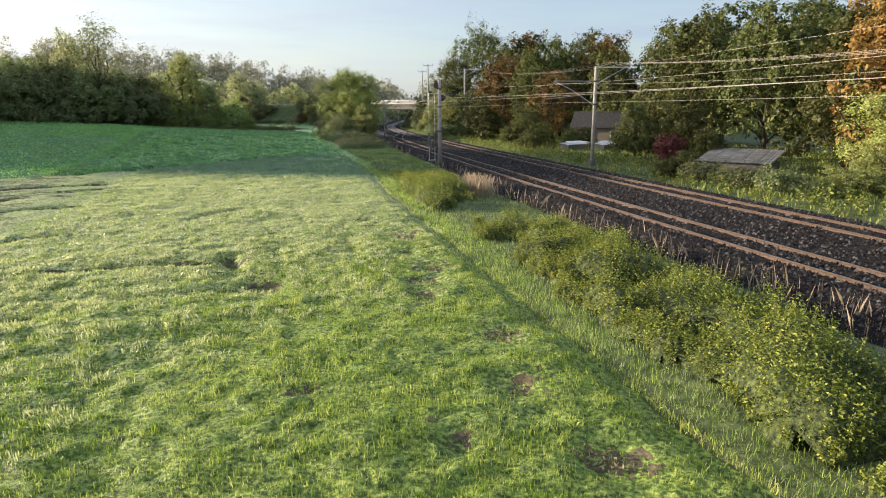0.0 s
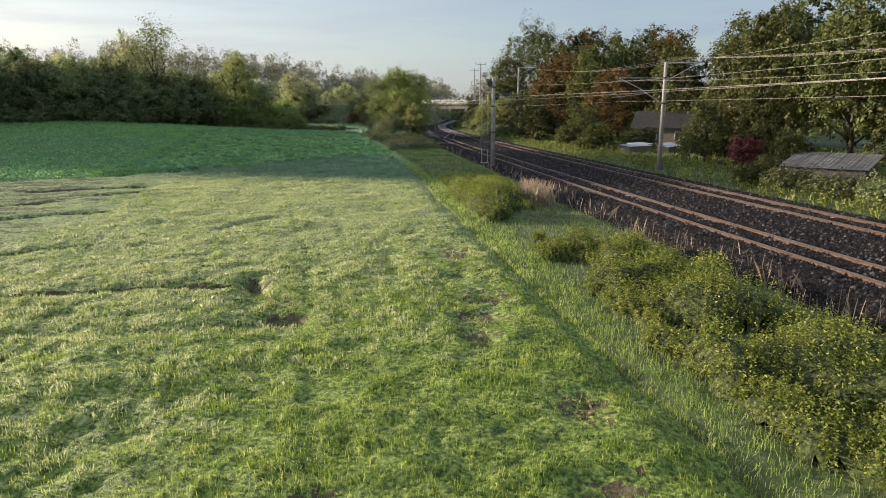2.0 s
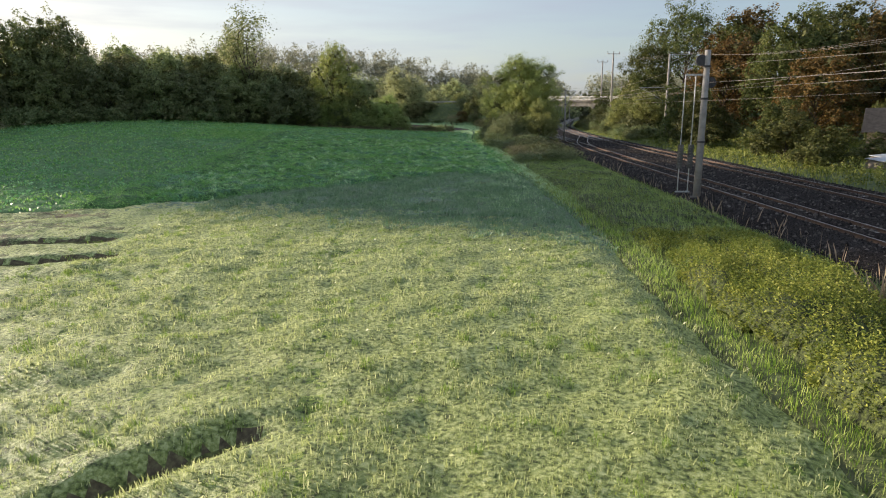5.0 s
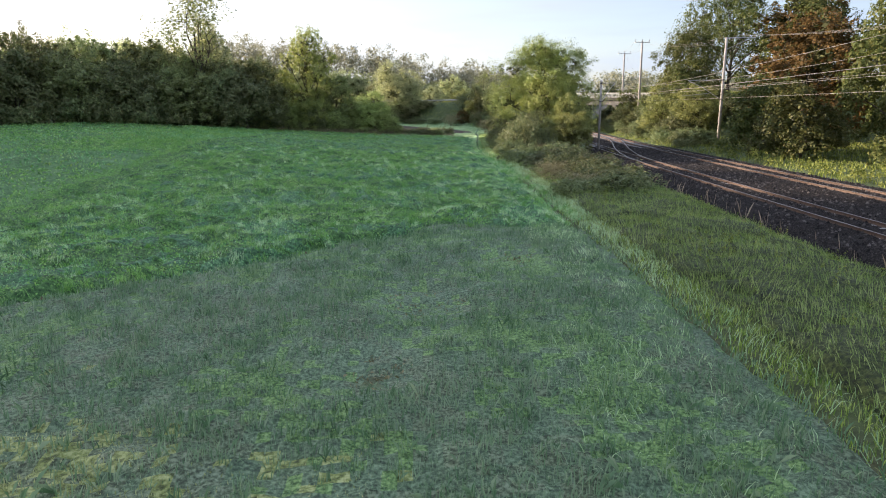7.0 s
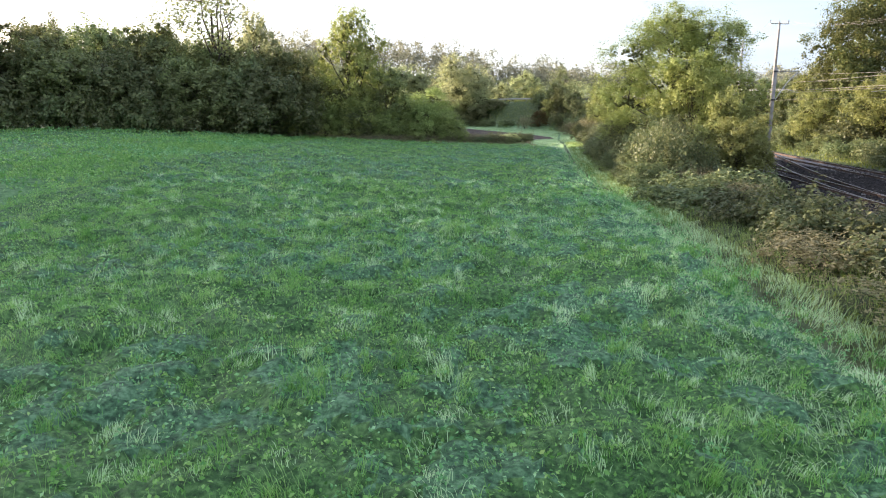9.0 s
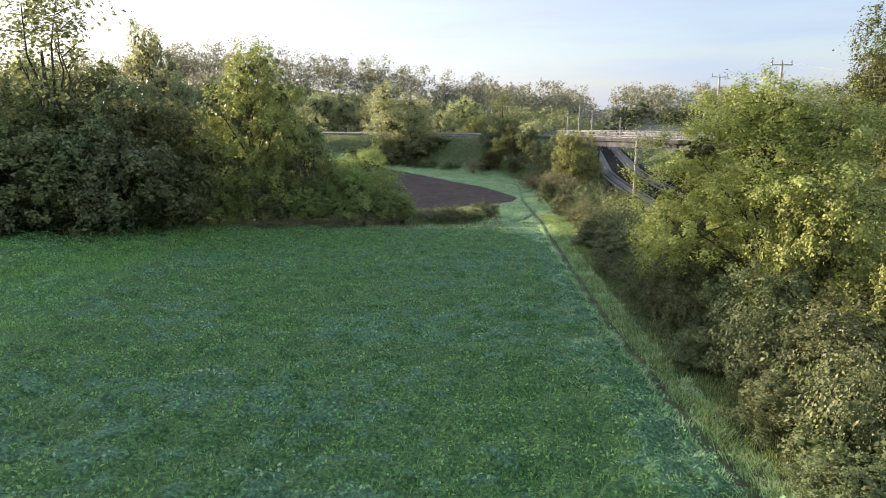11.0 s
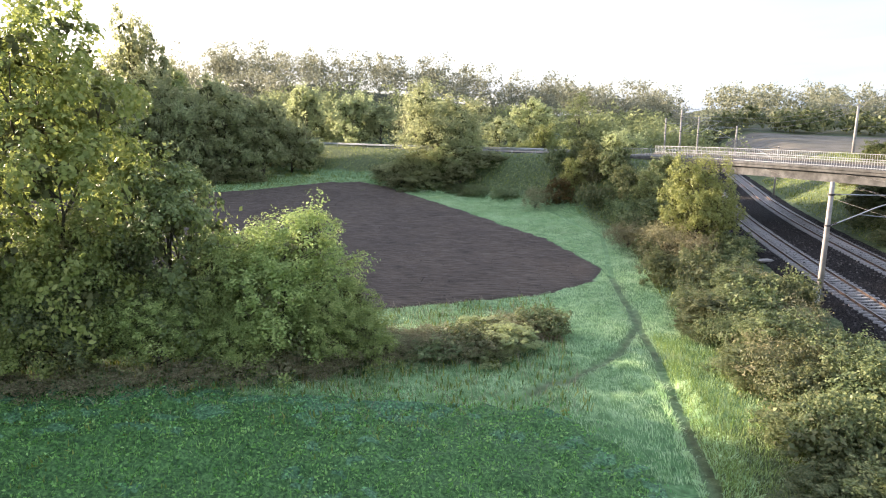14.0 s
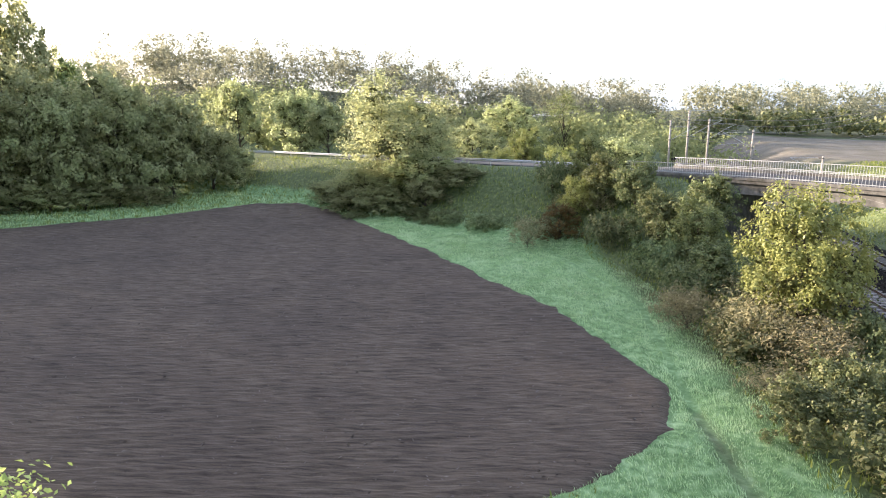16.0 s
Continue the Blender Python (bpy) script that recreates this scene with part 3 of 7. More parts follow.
W_STUB = smooth((GX - 66) / 4) * smooth((260 - GX) / 4) * smooth((GY - 225) / 4) * smooth((330 - GY) / 4)


def ground_material():
    """Grassland whose sorts of sward blend by the masks of the sheet."""
    m, nt, p = material("meadow_ground")

    def sward(stops, scale, seed):
        n = noise_node(nt, scale, 6)
        r = ramp_node(nt, stops)
        nt.links.new(n.outputs["Fac"], r.inputs["Fac"])
        return r.outputs["Color"]

    def mask(name):
        a = nt.nodes.new("ShaderNodeAttribute")
        a.attribute_name = name
        return a.outputs["Fac"]

    col = sward([(0.32, (0.05, 0.065, 0.018)), (0.5, (0.21, 0.26, 0.06)), (0.7, (0.42, 0.46, 0.17))], 7.0, 0)
    # grey-green that paints the shade on the mown grass
    col = mix_node(nt, col, sward([(0.32, (0.06, 0.10, 0.055)), (0.5, (0.16, 0.26, 0.15)), (0.7, (0.30, 0.42, 0.28))], 5.0, 6), mask("cut"))
    col = mix_node(nt, col, sward([(0.3, (0.06, 0.125, 0.045)), (0.55, (0.13, 0.255, 0.095)), (0.75, (0.25, 0.40, 0.19))], 3.5, 1), mask("lush"))
    col = mix_node(nt, col, sward([(0.3, (0.075, 0.14, 0.05)), (0.52, (0.20, 0.32, 0.135)), (0.72, (0.42, 0.555, 0.31))], 2.2, 7), mask("dewy"))
    col = mix_node(nt, col, sward([(0.3, (0.045, 0.06, 0.022)), (0.55, (0.115, 0.145, 0.055)), (0.75, (0.25, 0.27, 0.125))], 2.5, 2), mask("rough"))
    col = mix_node(nt, col, sward([(0.3, (0.03, 0.04, 0.015)), (0.7, (0.09, 0.095, 0.04))], 0.4, 3), mask("hill"))
    col = mix_node(nt, col, sward([(0.3, (0.12, 0.105, 0.08)), (0.7, (0.22, 0.19, 0.15))], 0.25, 4), mask("stubble"))
    col = mix_node(nt, col, sward([(0.3, (0.05, 0.035, 0.022)), (0.7, (0.14, 0.10, 0.065))], 6.0, 5), mask("earth"))
    big = noise_node(nt, 0.13, 3)
    rb = ramp_node(nt, [(0.35, (1, 1, 1)), (0.65, (0.78, 0.8, 0.72))])
    nt.links.new(big.outputs["Fac"], rb.inputs["Fac"])
    nt.links.new(mix_node(nt, col, rb.outputs["Color"], 1.0, "MULTIPLY"), p.inputs["Base Color"])
    p.inputs["Roughness"].default_value = 0.8
    p.inputs["Specular IOR Level"].default_value = 0.25
    nb = noise_node(nt, 8.0, 5)
    bump(nt, p, nb.outputs["Fac"], 0.9, 0.07)
    return m


M_GROUND = ground_material()
ground_me = array_mesh("ground", np.stack([GX, GY, GZ], -1).reshape(-1, 3), G_F, M_GROUND, None, True)
for key, weight in (("lush", W_LUSH), ("rough", W_ROUGH), ("earth", W_EARTH), ("cut", W_SHADE_TINT), ("dewy", W_GREEN * 0.85), ("hill", W_HILL), ("stubble", W_STUB)):
    at = ground_me.attributes.new(key, "FLOAT", "POINT")
    at.data.foreach_set("value", np.ascontiguousarray(weight, dtype=np.float32).ravel())
ground = tagged(put("ground", ground_me), "dewy meadow ground with mown grass, clover and rough banks", "ground", kind="structure")

# ---- ploughed field ----
px_, py_ = np.meshgrid(np.arange(-72, 17, 0.3), np.arange(149, 222, 0.16))
along = px_ * 0.99 + py_ * 0.14
across = -px_ * 0.14 + py_ * 0.99
rows_z = 0.085 * np.abs(np.sin(across / 0.5 * math.pi + (fbm(along / 5, across / 3, 40) - 0.5) * 1.2)) + 0.13 * (fbm(px_ / 0.5, py_ / 0.35, 44, 3) - 0.35)
inward = plough_inside(px_, py_, depth=True) + (fbm(px_ / 1.2, py_ / 1.2, 50, 3) - 0.44) * 1.1
pz = ground_z(px_, py_) + (0.05 + rows_z) * smooth((inward + 0.15) / 0.5) - 0.3 * smooth((0.1 - inward) / 0.6)
keep = inward > -0.7
pidx = np.arange(px_.size).reshape(px_.shape)
pf = np.stack([pidx[:-1, :-1], pidx[:-1, 1:], pidx[1:, 1:], pidx[1:, :-1]], -1)[keep[:-1, :-1] & keep[1:, 1:] & keep[:-1, 1:] & keep[1:, :-1]]
used, inv = np.unique(pf, return_inverse=True)
pv = np.stack([px_, py_, pz], -1).reshape(-1, 3)[used]
tagged(put("ploughed_field", array_mesh("ploughed_field", pv, inv.reshape(-1, 4), M_SOIL, None, True)), "dark brown ploughed soil with fine rows", "ploughed field", kind="structure")


# ---- railway ----
def sweep(center_y, profile, offset, z0):
    """Sweeps a cross profile of (sideways, up) along the line at a sideways offset."""
    cx = track_x(center_y)
    d = np.gradient(cx, center_y)
    n = np.stack([1 / np.hypot(1, d), -d / np.hypot(1, d)], -1)
    rings = []
    for s, u in profile:
        rings.append(np.stack([cx + n[:, 0] * (offset + s), center_y + n[:, 1] * (offset + s), np.full_like(cx, z0 + u)], -1))
    V = np.stack(rings, 1)
    m, k = V.shape[:2]
    ii = np.arange(m * k).reshape(m, k)
    F = np.stack([ii[:-1, :], np.roll(ii[:-1, :], -1, 1), np.roll(ii[1:, :], -1, 1), ii[1:, :]], -1)
    return V, F


line_y = np.arange(-40, 330, 0.5)
bed_s = [-3.3, -2.5, -1.9, -1.2, -0.6, 0, 0.6, 1.2, 1.9, 2.85, 3.8, 4.5, 5.1, 5.7, 6.3, 6.9, 7.6, 8.2, 9.0]
bed_u = [-0.28, 0.0, 0.10, 0.09, 0.07, 0.07, 0.07, 0.09, 0.09, 0.02, 0.08, 0.09, 0.07, 0.07, 0.07, 0.09, 0.10, 0.0, -0.3]
V, F = sweep(line_y, list(zip(bed_s, bed_u)), 0.0, 0.0)
F = F[:, :-1]
V[..., 2] += (fbm(V[..., 0] * 1.6, V[..., 1] * 1.6, 60) - 0.47) * 0.09 - 0.03 + 0.128 * smooth((125 - V[..., 1]) / 15)
tagged(put("track_bed", array_mesh("track_bed", V.reshape(-1, 3), F.reshape(-1, 4), M_BALLAST)), "dark stone ballast bed under two railway tracks", "track bed", kind="structure")

# loose stones on the bed's near shoulder and between the tracks
n_st = 42000
sy = 2 + 190 * rng.uniform(0, 1, n_st) ** 1.8
so = rng.uniform(-2.9, 8.4, n_st)
sc = np.stack([track_x(sy) + so, sy, np.interp(so, bed_s, bed_u) + 0.085 - 0.11 * smooth((sy - 110) / 15)], -1)
octa = np.array([(1, 0, 0), (0, 1, 0), (-1, 0, 0), (0, -1, 0), (0, 0, 1)], float)
jit = 1 + rng.uniform(-0.35, 0.35, (n_st, 5, 3))
size = rng.uniform(0.045, 0.10, (n_st, 1, 1))
SV = sc[:, None, :] + octa[None] * jit * size
SF = (np.arange(n_st)[:, None, None] * 5 + np.array([(0, 1, 4), (1, 2, 4), (2, 3, 4), (3, 0, 4)])[None]).reshape(-1, 3)
tagged(put("ballast_stones", array_mesh("ballast_stones", SV.reshape(-1, 3), SF, L_STONE)), "loose dark ballast stones along the railway", "ballast", kind="stuff")

RAIL = [(-0.07, 0), (0.07, 0), (0.07, 0.015), (0.012, 0.03), (0.012, 0.115), (0.036, 0.125), (0.036, 0.155), (-0.036, 0.155), (-0.036, 0.125), (-0.012, 0.115), (-0.012, 0.03), (-0.07, 0.015)]


def rail_mesh(ys, offset):
    V, F = sweep(ys, RAIL, offset, 0.15)
    mi = np.zeros(F.shape[:2], int)
    mi[:, 6] = 1
    return array_mesh("rail", V.reshape(-1, 3), F.reshape(-1, 4), [M_RAIL_RUST, M_RAIL_TOP], mi.ravel())


def sleeper_mesh():
    bm = bmesh.new()
    prof = [(-1.25, 0.10, 0.15), (-0.55, 0.10, 0.15), (-0.25, 0.085, 0.11), (0.25, 0.085, 0.11), (0.55, 0.10, 0.15), (1.25, 0.10, 0.15)]
    prev = None
    for x, w, h in prof:
        ring = [bm.verts.new(v) for v in ((x, -w - 0.03, 0), (x, w + 0.03, 0), (x, w, h), (x, -w, h))]
        if prev:
            for k in range(4):
                bm.faces.new((prev[k], prev[(k + 1) % 4], ring[(k + 1) % 4], ring[k]))
        else:
            bm.faces.new(ring)
        prev = ring
    bm.faces.new(prev[::-1])
    bmesh.ops.recalc_face_normals(bm, faces=bm.faces[:])
    me = bpy.data.meshes.new("sleeper")
    bm.to_mesh(me)
    bm.free()
    me.materials.append(M_SLEEPER)
    return me


SLEEPER = sleeper_mesh()


def heading(y):
    return math.atan2(float(track_x(y + 0.5) - track_x(y - 0.5)), 1.0)


def railway_track(offset, label):
    t = empty("railway_track", float(track_x(0)) + offset, 0, 0, label, "railway track", "railway tracks")
    back = t.matrix_basis.inverted()
    for s in (-0.7175, 0.7175):
        put("rail", rail_mesh(line_y, offset + s), t, "rusty steel rail with a worn shiny head").matrix_basis = back
    rest = []
    for k in range(int(320 / 0.65)):
        y = -10 + k * 0.65
        h = heading(y)
        x = float(track_x(y)) + offset * math.cos(h)
        m = back @ pose(x, y - offset * math.sin(h), 0.015, 0, 0, -math.degrees(h))
        if 8 < y < 45 or 130 < y < 195:
            put("sleeper", SLEEPER, t).matrix_basis = m
        else:
            rest.append(m)
    sv = np.array([v.co[:] for v in SLEEPER.vertices])
    sf = [list(p.vertices) for p in SLEEPER.polygons]
    bmv, bmf = [], []
    for m in rest:
        a = np.array(m)
        bmf += [[i + len(bmv) * 1 for i in f] for f in sf]
        bmv += list((sv @ a[:3, :3].T + a[:3, 3]))
    me = bpy.data.meshes.new("sleepers")
    me.from_pydata([tuple(v) for v in bmv], [], bmf)
    me.materials.append(M_SLEEPER)
    tagged(put("sleeper_row", me, t, "row of grey concrete sleepers"), kind="stuff")
    return t


railway_track(0.0, "railway track with rusty rails on concrete sleepers beside the meadow")
railway_track(TRACK_GAP, "second railway track with rusty rails beside the weedy bank")

# crossover between the two tracks
cross_y = np.arange(96, 142, 0.5)
shift = TRACK_GAP * smooth((cross_y - 96) / 45.5)
crossover = empty("crossover_track", float(track_x(96)), 96, 0, "crossover rails that join the two railway tracks", "railway track", "railway tracks")
for s in (-0.7175, 0.7175):
    V, F = sweep(cross_y, RAIL, 0.0, 0.152)
    cxs = track_x(cross_y)
    d = np.gradient(cxs + shift, cross_y)
    V[..., 0] += (shift + s / np.cos(np.arctan(d)))[:, None]
    mi = np.zeros(F.shape[:2], int)
    mi[:, 6] = 1
    put("rail", array_mesh("rail", V.reshape(-1, 3), F.reshape(-1, 4), [M_RAIL_RUST, M_RAIL_TOP], mi.ravel()), crossover).matrix_basis = crossover.matrix_basis.inverted()


# ---- trees and shrubs ----
def leaf_quads(c, size, seed, out=None, aspect=0.6, droop=0.2):
    """One four-cornered leaf at each centre; out: directions that the leaves lean to."""
    r = np.random.default_rng(seed)
    n = len(c)
    a = r.normal(size=(n, 3))
    if out is not None:
        a += out * 1.1
    a[:, 2] -= droop
    a /= np.linalg.norm(a, axis=1)[:, None]
    b = np.cross(a, r.normal(size=(n, 3)))
    b /= np.linalg.norm(b, axis=1)[:, None] + 1e-9
    nrm = np.cross(a, b)
    s = (size * r.uniform(0.6, 1.3, n))[:, None]
    bend = nrm * s * 0.14
    V = np.stack([c - a * s * 0.5, c + b * s * 0.5 * aspect + bend, c + a * s * 0.5, c - b * s * 0.5 * aspect + bend], 1)
    F = np.arange(n * 4).reshape(n, 4)
    return V.reshape(-1, 3), F


def crown_leaves(c, nrm, size, seed, aspect=0.6):
    """One four-cornered, slightly folded leaf at each centre, its face turned to nrm."""
    r = np.random.default_rng(seed)
    n = len(c)
    k = nrm + r.normal(size=(n, 3)) * 0.5
    k /= np.linalg.norm(k, axis=1)[:, None] + 1e-9
    a = np.cross(k, r.normal(size=(n, 3)))
    a /= np.linalg.norm(a, axis=1)[:, None] + 1e-9
    b = np.cross(k, a)
    s = (size * r.uniform(0.55, 1.35, n))[:, None]
    bend = k * s * 0.13
    V = np.stack([c - a * s * 0.5 - bend, c + b * s * 0.5 * aspect, c + a * s * 0.5 - bend, c - b * s * 0.5 * aspect], 1)
    return V.reshape(-1, 3), np.arange(n * 4).reshape(n, 4)


def crown_points(lobes, clumps, per, spread, seed, shell=0.62):
    """Leaf centres and faces: rounded or drawn-out sprays on the outer part of lobes (x, y, z, rx, ry, rz)."""
    r = np.random.default_rng(seed)
    lob = np.array(lobes, float)
    area = (lob[:, 3] * lob[:, 5])
    pick = r.choice(len(lob), clumps, p=area / area.sum())
    d = r.normal(size=(clumps, 3))
    d /= np.linalg.norm(d, axis=1)[:, None]
    d[:, 2] = np.where(d[:, 2] < -0.55, -d[:, 2], d[:, 2])
    rad = r.uniform(shell, 1.08, clumps)[:, None]
    cc = lob[pick, :3] + d * lob[pick, 3:6] * rad
    way = d * np.array([1, 1, 0.5]) + np.array([0, 0, 0.55])
    way = np.repeat(way / np.linalg.norm(way, axis=1)[:, None], per, 0)
    dd = np.repeat(d, per, 0)
    u = r.normal(size=(clumps * per, 3)) + dd * 0.7 + np.array([0, 0, 0.4])
    u /= np.linalg.norm(u, axis=1)[:, None]
    radius = np.repeat(spread * r.uniform(0.7, 2.3, clumps), per)[:, None]
    draw = np.repeat(np.where(r.random(clumps) < 0.3, r.uniform(0.8, 1.9, clumps), 0.0), per)[:, None]
    c = np.repeat(cc, per, 0) + u * radius * r.uniform(0.35, 1.1, (clumps * per, 1))
    c = c + way * radius * draw * r.random((clumps * per, 1)) ** 0.7
    return c, u * 0.9 + dd * 0.35 + np.array([0, 0, 0.3])


def branch_mesh(trunk, limbs, seed):
    """A tapered, slightly crooked trunk with limbs that reach into the crown."""
    r = random.Random(seed)
    bm = bmesh.new()
    h, rad = trunk
    pts = [Vector((0, 0, -0.3))]
    for k in range(1, 7):
        pts.append(Vector((r.uniform(-1, 1) * h * 0.02 * k / 3, r.uniform(-1, 1) * h * 0.02 * k / 3, h * k / 6)))
    tube(bm, pts, [rad * (1.35 if k == 0 else 1.0 - 0.75 * k / 6) for k in range(7)], 8)
    for (x, y, z, t0) in limbs:
        k = max(0, min(5, int(t0 * 6)))
        p0 = pts[k].lerp(pts[k + 1], t0 * 6 - k)
        p3 = Vector((x, y, z))
        mid = p0.lerp(p3, 0.5) + Vector((r.uniform(-1, 1), r.uniform(-1, 1), 0.6)) * (p3 - p0).length * 0.10
        w = rad * (0.55 - 0.3 * t0)
        tube(bm, [p0, p0.lerp(mid, 0.5) + Vector((0, 0, 0.05)), mid, p3], [w, w * 0.75, w * 0.5, w * 0.12], 5)
        for _ in range(3):
            q = mid.lerp(p3, r.uniform(0.1, 0.8))
            e = q + Vector((r.uniform(-1, 1), r.uniform(-1, 1), r.uniform(0.0, 1))) * (p3 - p0).length * 0.32
            tube(bm, [q, q.lerp(e, 0.5) + Vector((0, 0, 0.08)), e], [w * 0.4, w * 0.25, w * 0.06], 4)
    me = bpy.data.meshes.new("trunk")
    bm.to_mesh(me)
    bm.free()
    me.materials.append(M_BARK)
    me.polygons.foreach_set("use_smooth", np.ones(len(me.polygons), dtype=bool))
    return me


def make_lobes(h, w, kind, seed):
    r = random.Random(seed)
    lobes = []
    if kind == "round":
        n = 13
        for k in range(n):
            f = k / (n - 1)
            z = h * (0.16 + 0.72 * f)
            reach = w * 0.36 * math.sin(math.pi * (0.18 + 0.75 * f)) ** 0.7
            a = k * 2.4 + r.uniform(-0.4, 0.4)
            s = w * r.uniform(0.17, 0.26) * (1.1 - 0.35 * f)
            lobes.append((reach * math.cos(a), reach * math.sin(a), z, s, s, s * 0.85))
        lobes.append((0, 0, h * 0.58, w * 0.28, w * 0.28, h * 0.30))
    elif kind == "tall":
        n = 12
        for k in range(n):
            f = k / (n - 1)
            a = k * 2.4 + r.uniform(-0.5, 0.5)
            reach = w * (0.34 - 0.22 * f) * r.uniform(0.6, 1.1)
            s = w * r.uniform(0.14, 0.22)
            lobes.append((reach * math.cos(a), reach * math.sin(a), h * (0.2 + 0.73 * f), s, s, s * 1.2))
    elif kind == "bushy":
        n = 15
        for k in range(n):
            a = k * 2.4 + r.uniform(-0.3, 0.3)
            f = r.random()
            reach = w * 0.36 * (1 - 0.6 * f)
            s = w * r.uniform(0.15, 0.23)
            lobes.append((reach * math.cos(a), reach * math.sin(a), h * (0.14 + 0.68 * f), s, s, min(s, h * 0.26)))
        lobes.append((0, 0, h * 0.42, w * 0.3, w * 0.3, h * 0.36))
    elif kind == "mound":
        n = 9
        for k in range(n):
            a = k * 2.4
            reach = w * 0.33 * math.sqrt((k + 0.5) / n)
            s = w * r.uniform(0.16, 0.24)
            lobes.append((reach * math.cos(a), reach * math.sin(a), h * r.uniform(0.25, 0.55), s, s, h * r.uniform(0.3, 0.45)))
    return lobes


def tree_template(name, h, w, kind, leaf, clumps, per, size, seed, label, category, spread=None, aspect=0.6, shell=0.62, trunk=None, core=True):
    lobes = make_lobes(h, w, kind, seed)
    c, d = crown_points(lobes, clumps, per, spread or w * 0.045, seed + 1, shell)
    c[:, 2] = np.maximum(c[:, 2], 0.08)
    V, F = crown_leaves(c, d, size, seed + 2, aspect)
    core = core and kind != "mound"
    # core of larger leaves, coloured dark to stand for shade inside the crown
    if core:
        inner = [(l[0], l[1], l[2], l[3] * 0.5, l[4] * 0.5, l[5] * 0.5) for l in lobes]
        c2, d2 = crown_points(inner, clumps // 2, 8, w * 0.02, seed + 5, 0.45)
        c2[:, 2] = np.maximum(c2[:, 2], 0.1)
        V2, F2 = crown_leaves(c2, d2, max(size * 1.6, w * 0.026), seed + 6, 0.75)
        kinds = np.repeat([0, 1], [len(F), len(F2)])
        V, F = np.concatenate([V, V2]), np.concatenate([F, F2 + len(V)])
    t = empty(name, 0, 0, 0, label, category)
    tr = trunk or (h * (0.72 if kind != "mound" else 0.4), max(0.03, h * 0.019))
    limbs = [(l[0] * 1.1, l[1] * 1.1, l[2] + l[5] * 0.3, min(0.85, max(0.12, l[2] / h * 0.72))) for l in lobes]
    put("trunk", branch_mesh(tr, limbs, seed + 3), t, "")
    put("crown", array_mesh("crown", V, F, [leaf, L_INNER_SHADE] if core else leaf, kinds if core else None), t, "")
    t["h"], t["w"] = h, w
    return t


PLANTED = {}


def plant(template, x, y, h=None, w=None, turn=0.0, label="", group="", lower=0.1, z=None):
    """The template at its first call, a copy at each later one, scaled to the height and width."""
    gz = float(ground_z(x, y)) - lower if z is None else z
    m = pose(x, y, gz, 0, 0, turn) @ Matrix.Diagonal(((w or template["w"]) / template["w"], (w or template["w"]) / template["w"], (h or template["h"]) / template["h"], 1))
    if template.name not in PLANTED:
        PLANTED[template.name] = True
        ob = template
        ob.matrix_basis = m
    else:
        keep_scale = template.scale.copy()
        ob = copy_thing(template, m @ Matrix.Diagonal((1 / keep_scale.x, 1 / keep_scale.y, 1 / keep_scale.z, 1)))
    return tagged(ob, label, "", group)


T_ROUND = tree_template("tree", 14, 11, "round", L_GREEN, 300, 54, 0.33, 11, "leafy green broadleaf tree in early autumn", "tree")
T_ROUND_B = tree_template("tree", 13, 11, "round", L_GREEN, 300, 54, 0.33, 24, "leafy green broadleaf tree in early autumn", "tree")
T_AIRY = tree_template("tree", 18, 11, "tall", L_GREEN, 260, 18, 0.34, 31, "tall thin-leaved tree with open branches", "tree", spread=0.75, shell=0.3, core=False)
T_AUTUMN = tree_template("tree", 15, 10, "round", L_AUTUMN, 300, 50, 0.32, 51, "broadleaf tree turning brown in autumn", "tree")
T_GREY = tree_template("tree", 16, 16, "bushy", L_GREY, 420, 48, 0.34, 61, "large grey-green willow bush", "tree")
T_HEDGE = tree_template("shrub", 7, 7, "bushy", L_GREEN, 240, 46, 0.24, 71, "dense green leafy hedge shrub", "shrub")
T_HEDGE_B = tree_template("shrub", 6, 7, "bushy", L_DARK, 240, 46, 0.24, 81, "dense dark-leaved hedge shrub growing wild", "shrub")
T_BRAMBLE = tree_template("bramble_bush", 2.0, 4.2, "mound", L_DARK, 220, 16, 0.19, 91, "low dark tangled bramble bush", "bush", spread=0.22)
T_BRAMBLE_N = tree_template("bramble_bush", 2.0, 4.2, "mound", L_DARK, 320, 36, 0.11, 93, "low dark tangled bramble bush beside the grassy path", "bush", spread=0.22)
T_YSHRUB = tree_template("shrub", 7, 6.5, "bushy", L_YELLOW, 320, 72, 0.15, 101, "tall yellow-green leafy shrub", "shrub")
T_BROWN = tree_template("shrub", 3.2, 4.5, "mound", L_BROWN, 200, 14, 0.2, 111, "withered brown scrub bush", "shrub", spread=0.3, aspect=0.3)
T_HEDGE_N = tree_template("shrub", 7, 7, "bushy", L_LIGHT, 420, 96, 0.13, 73, "dense light-green shrub beside the meadow", "shrub")
T_HEDGE_BN = tree_template("shrub", 5, 5, "bushy", L_DARK, 300, 70, 0.12, 83, "dense dark-leaved shrub beside the meadow", "shrub")
T_OAK = tree_template("tree", 17, 16, "round", L_OAK, 420, 60, 0.29, 141, "spreading oak tree with yellowing leaves", "tree")
# leaves paled to stand for haze and light on the trees farther off
T_PALE = tree_template("tree", 14, 11, "round", L_GREY, 300, 50, 0.34, 151, "pale grey-green broadleaf tree", "tree")
T_PALE_S = tree_template("shrub", 7, 7, "bushy", L_GREY, 240, 46, 0.24, 161, "pale grey-green hedge shrub", "shrub")
T_OAK_B = tree_template("tree", 14, 11, "round", L_OAK, 300, 54, 0.33, 171, "dark olive-green broadleaf tree with golden leaves", "tree")
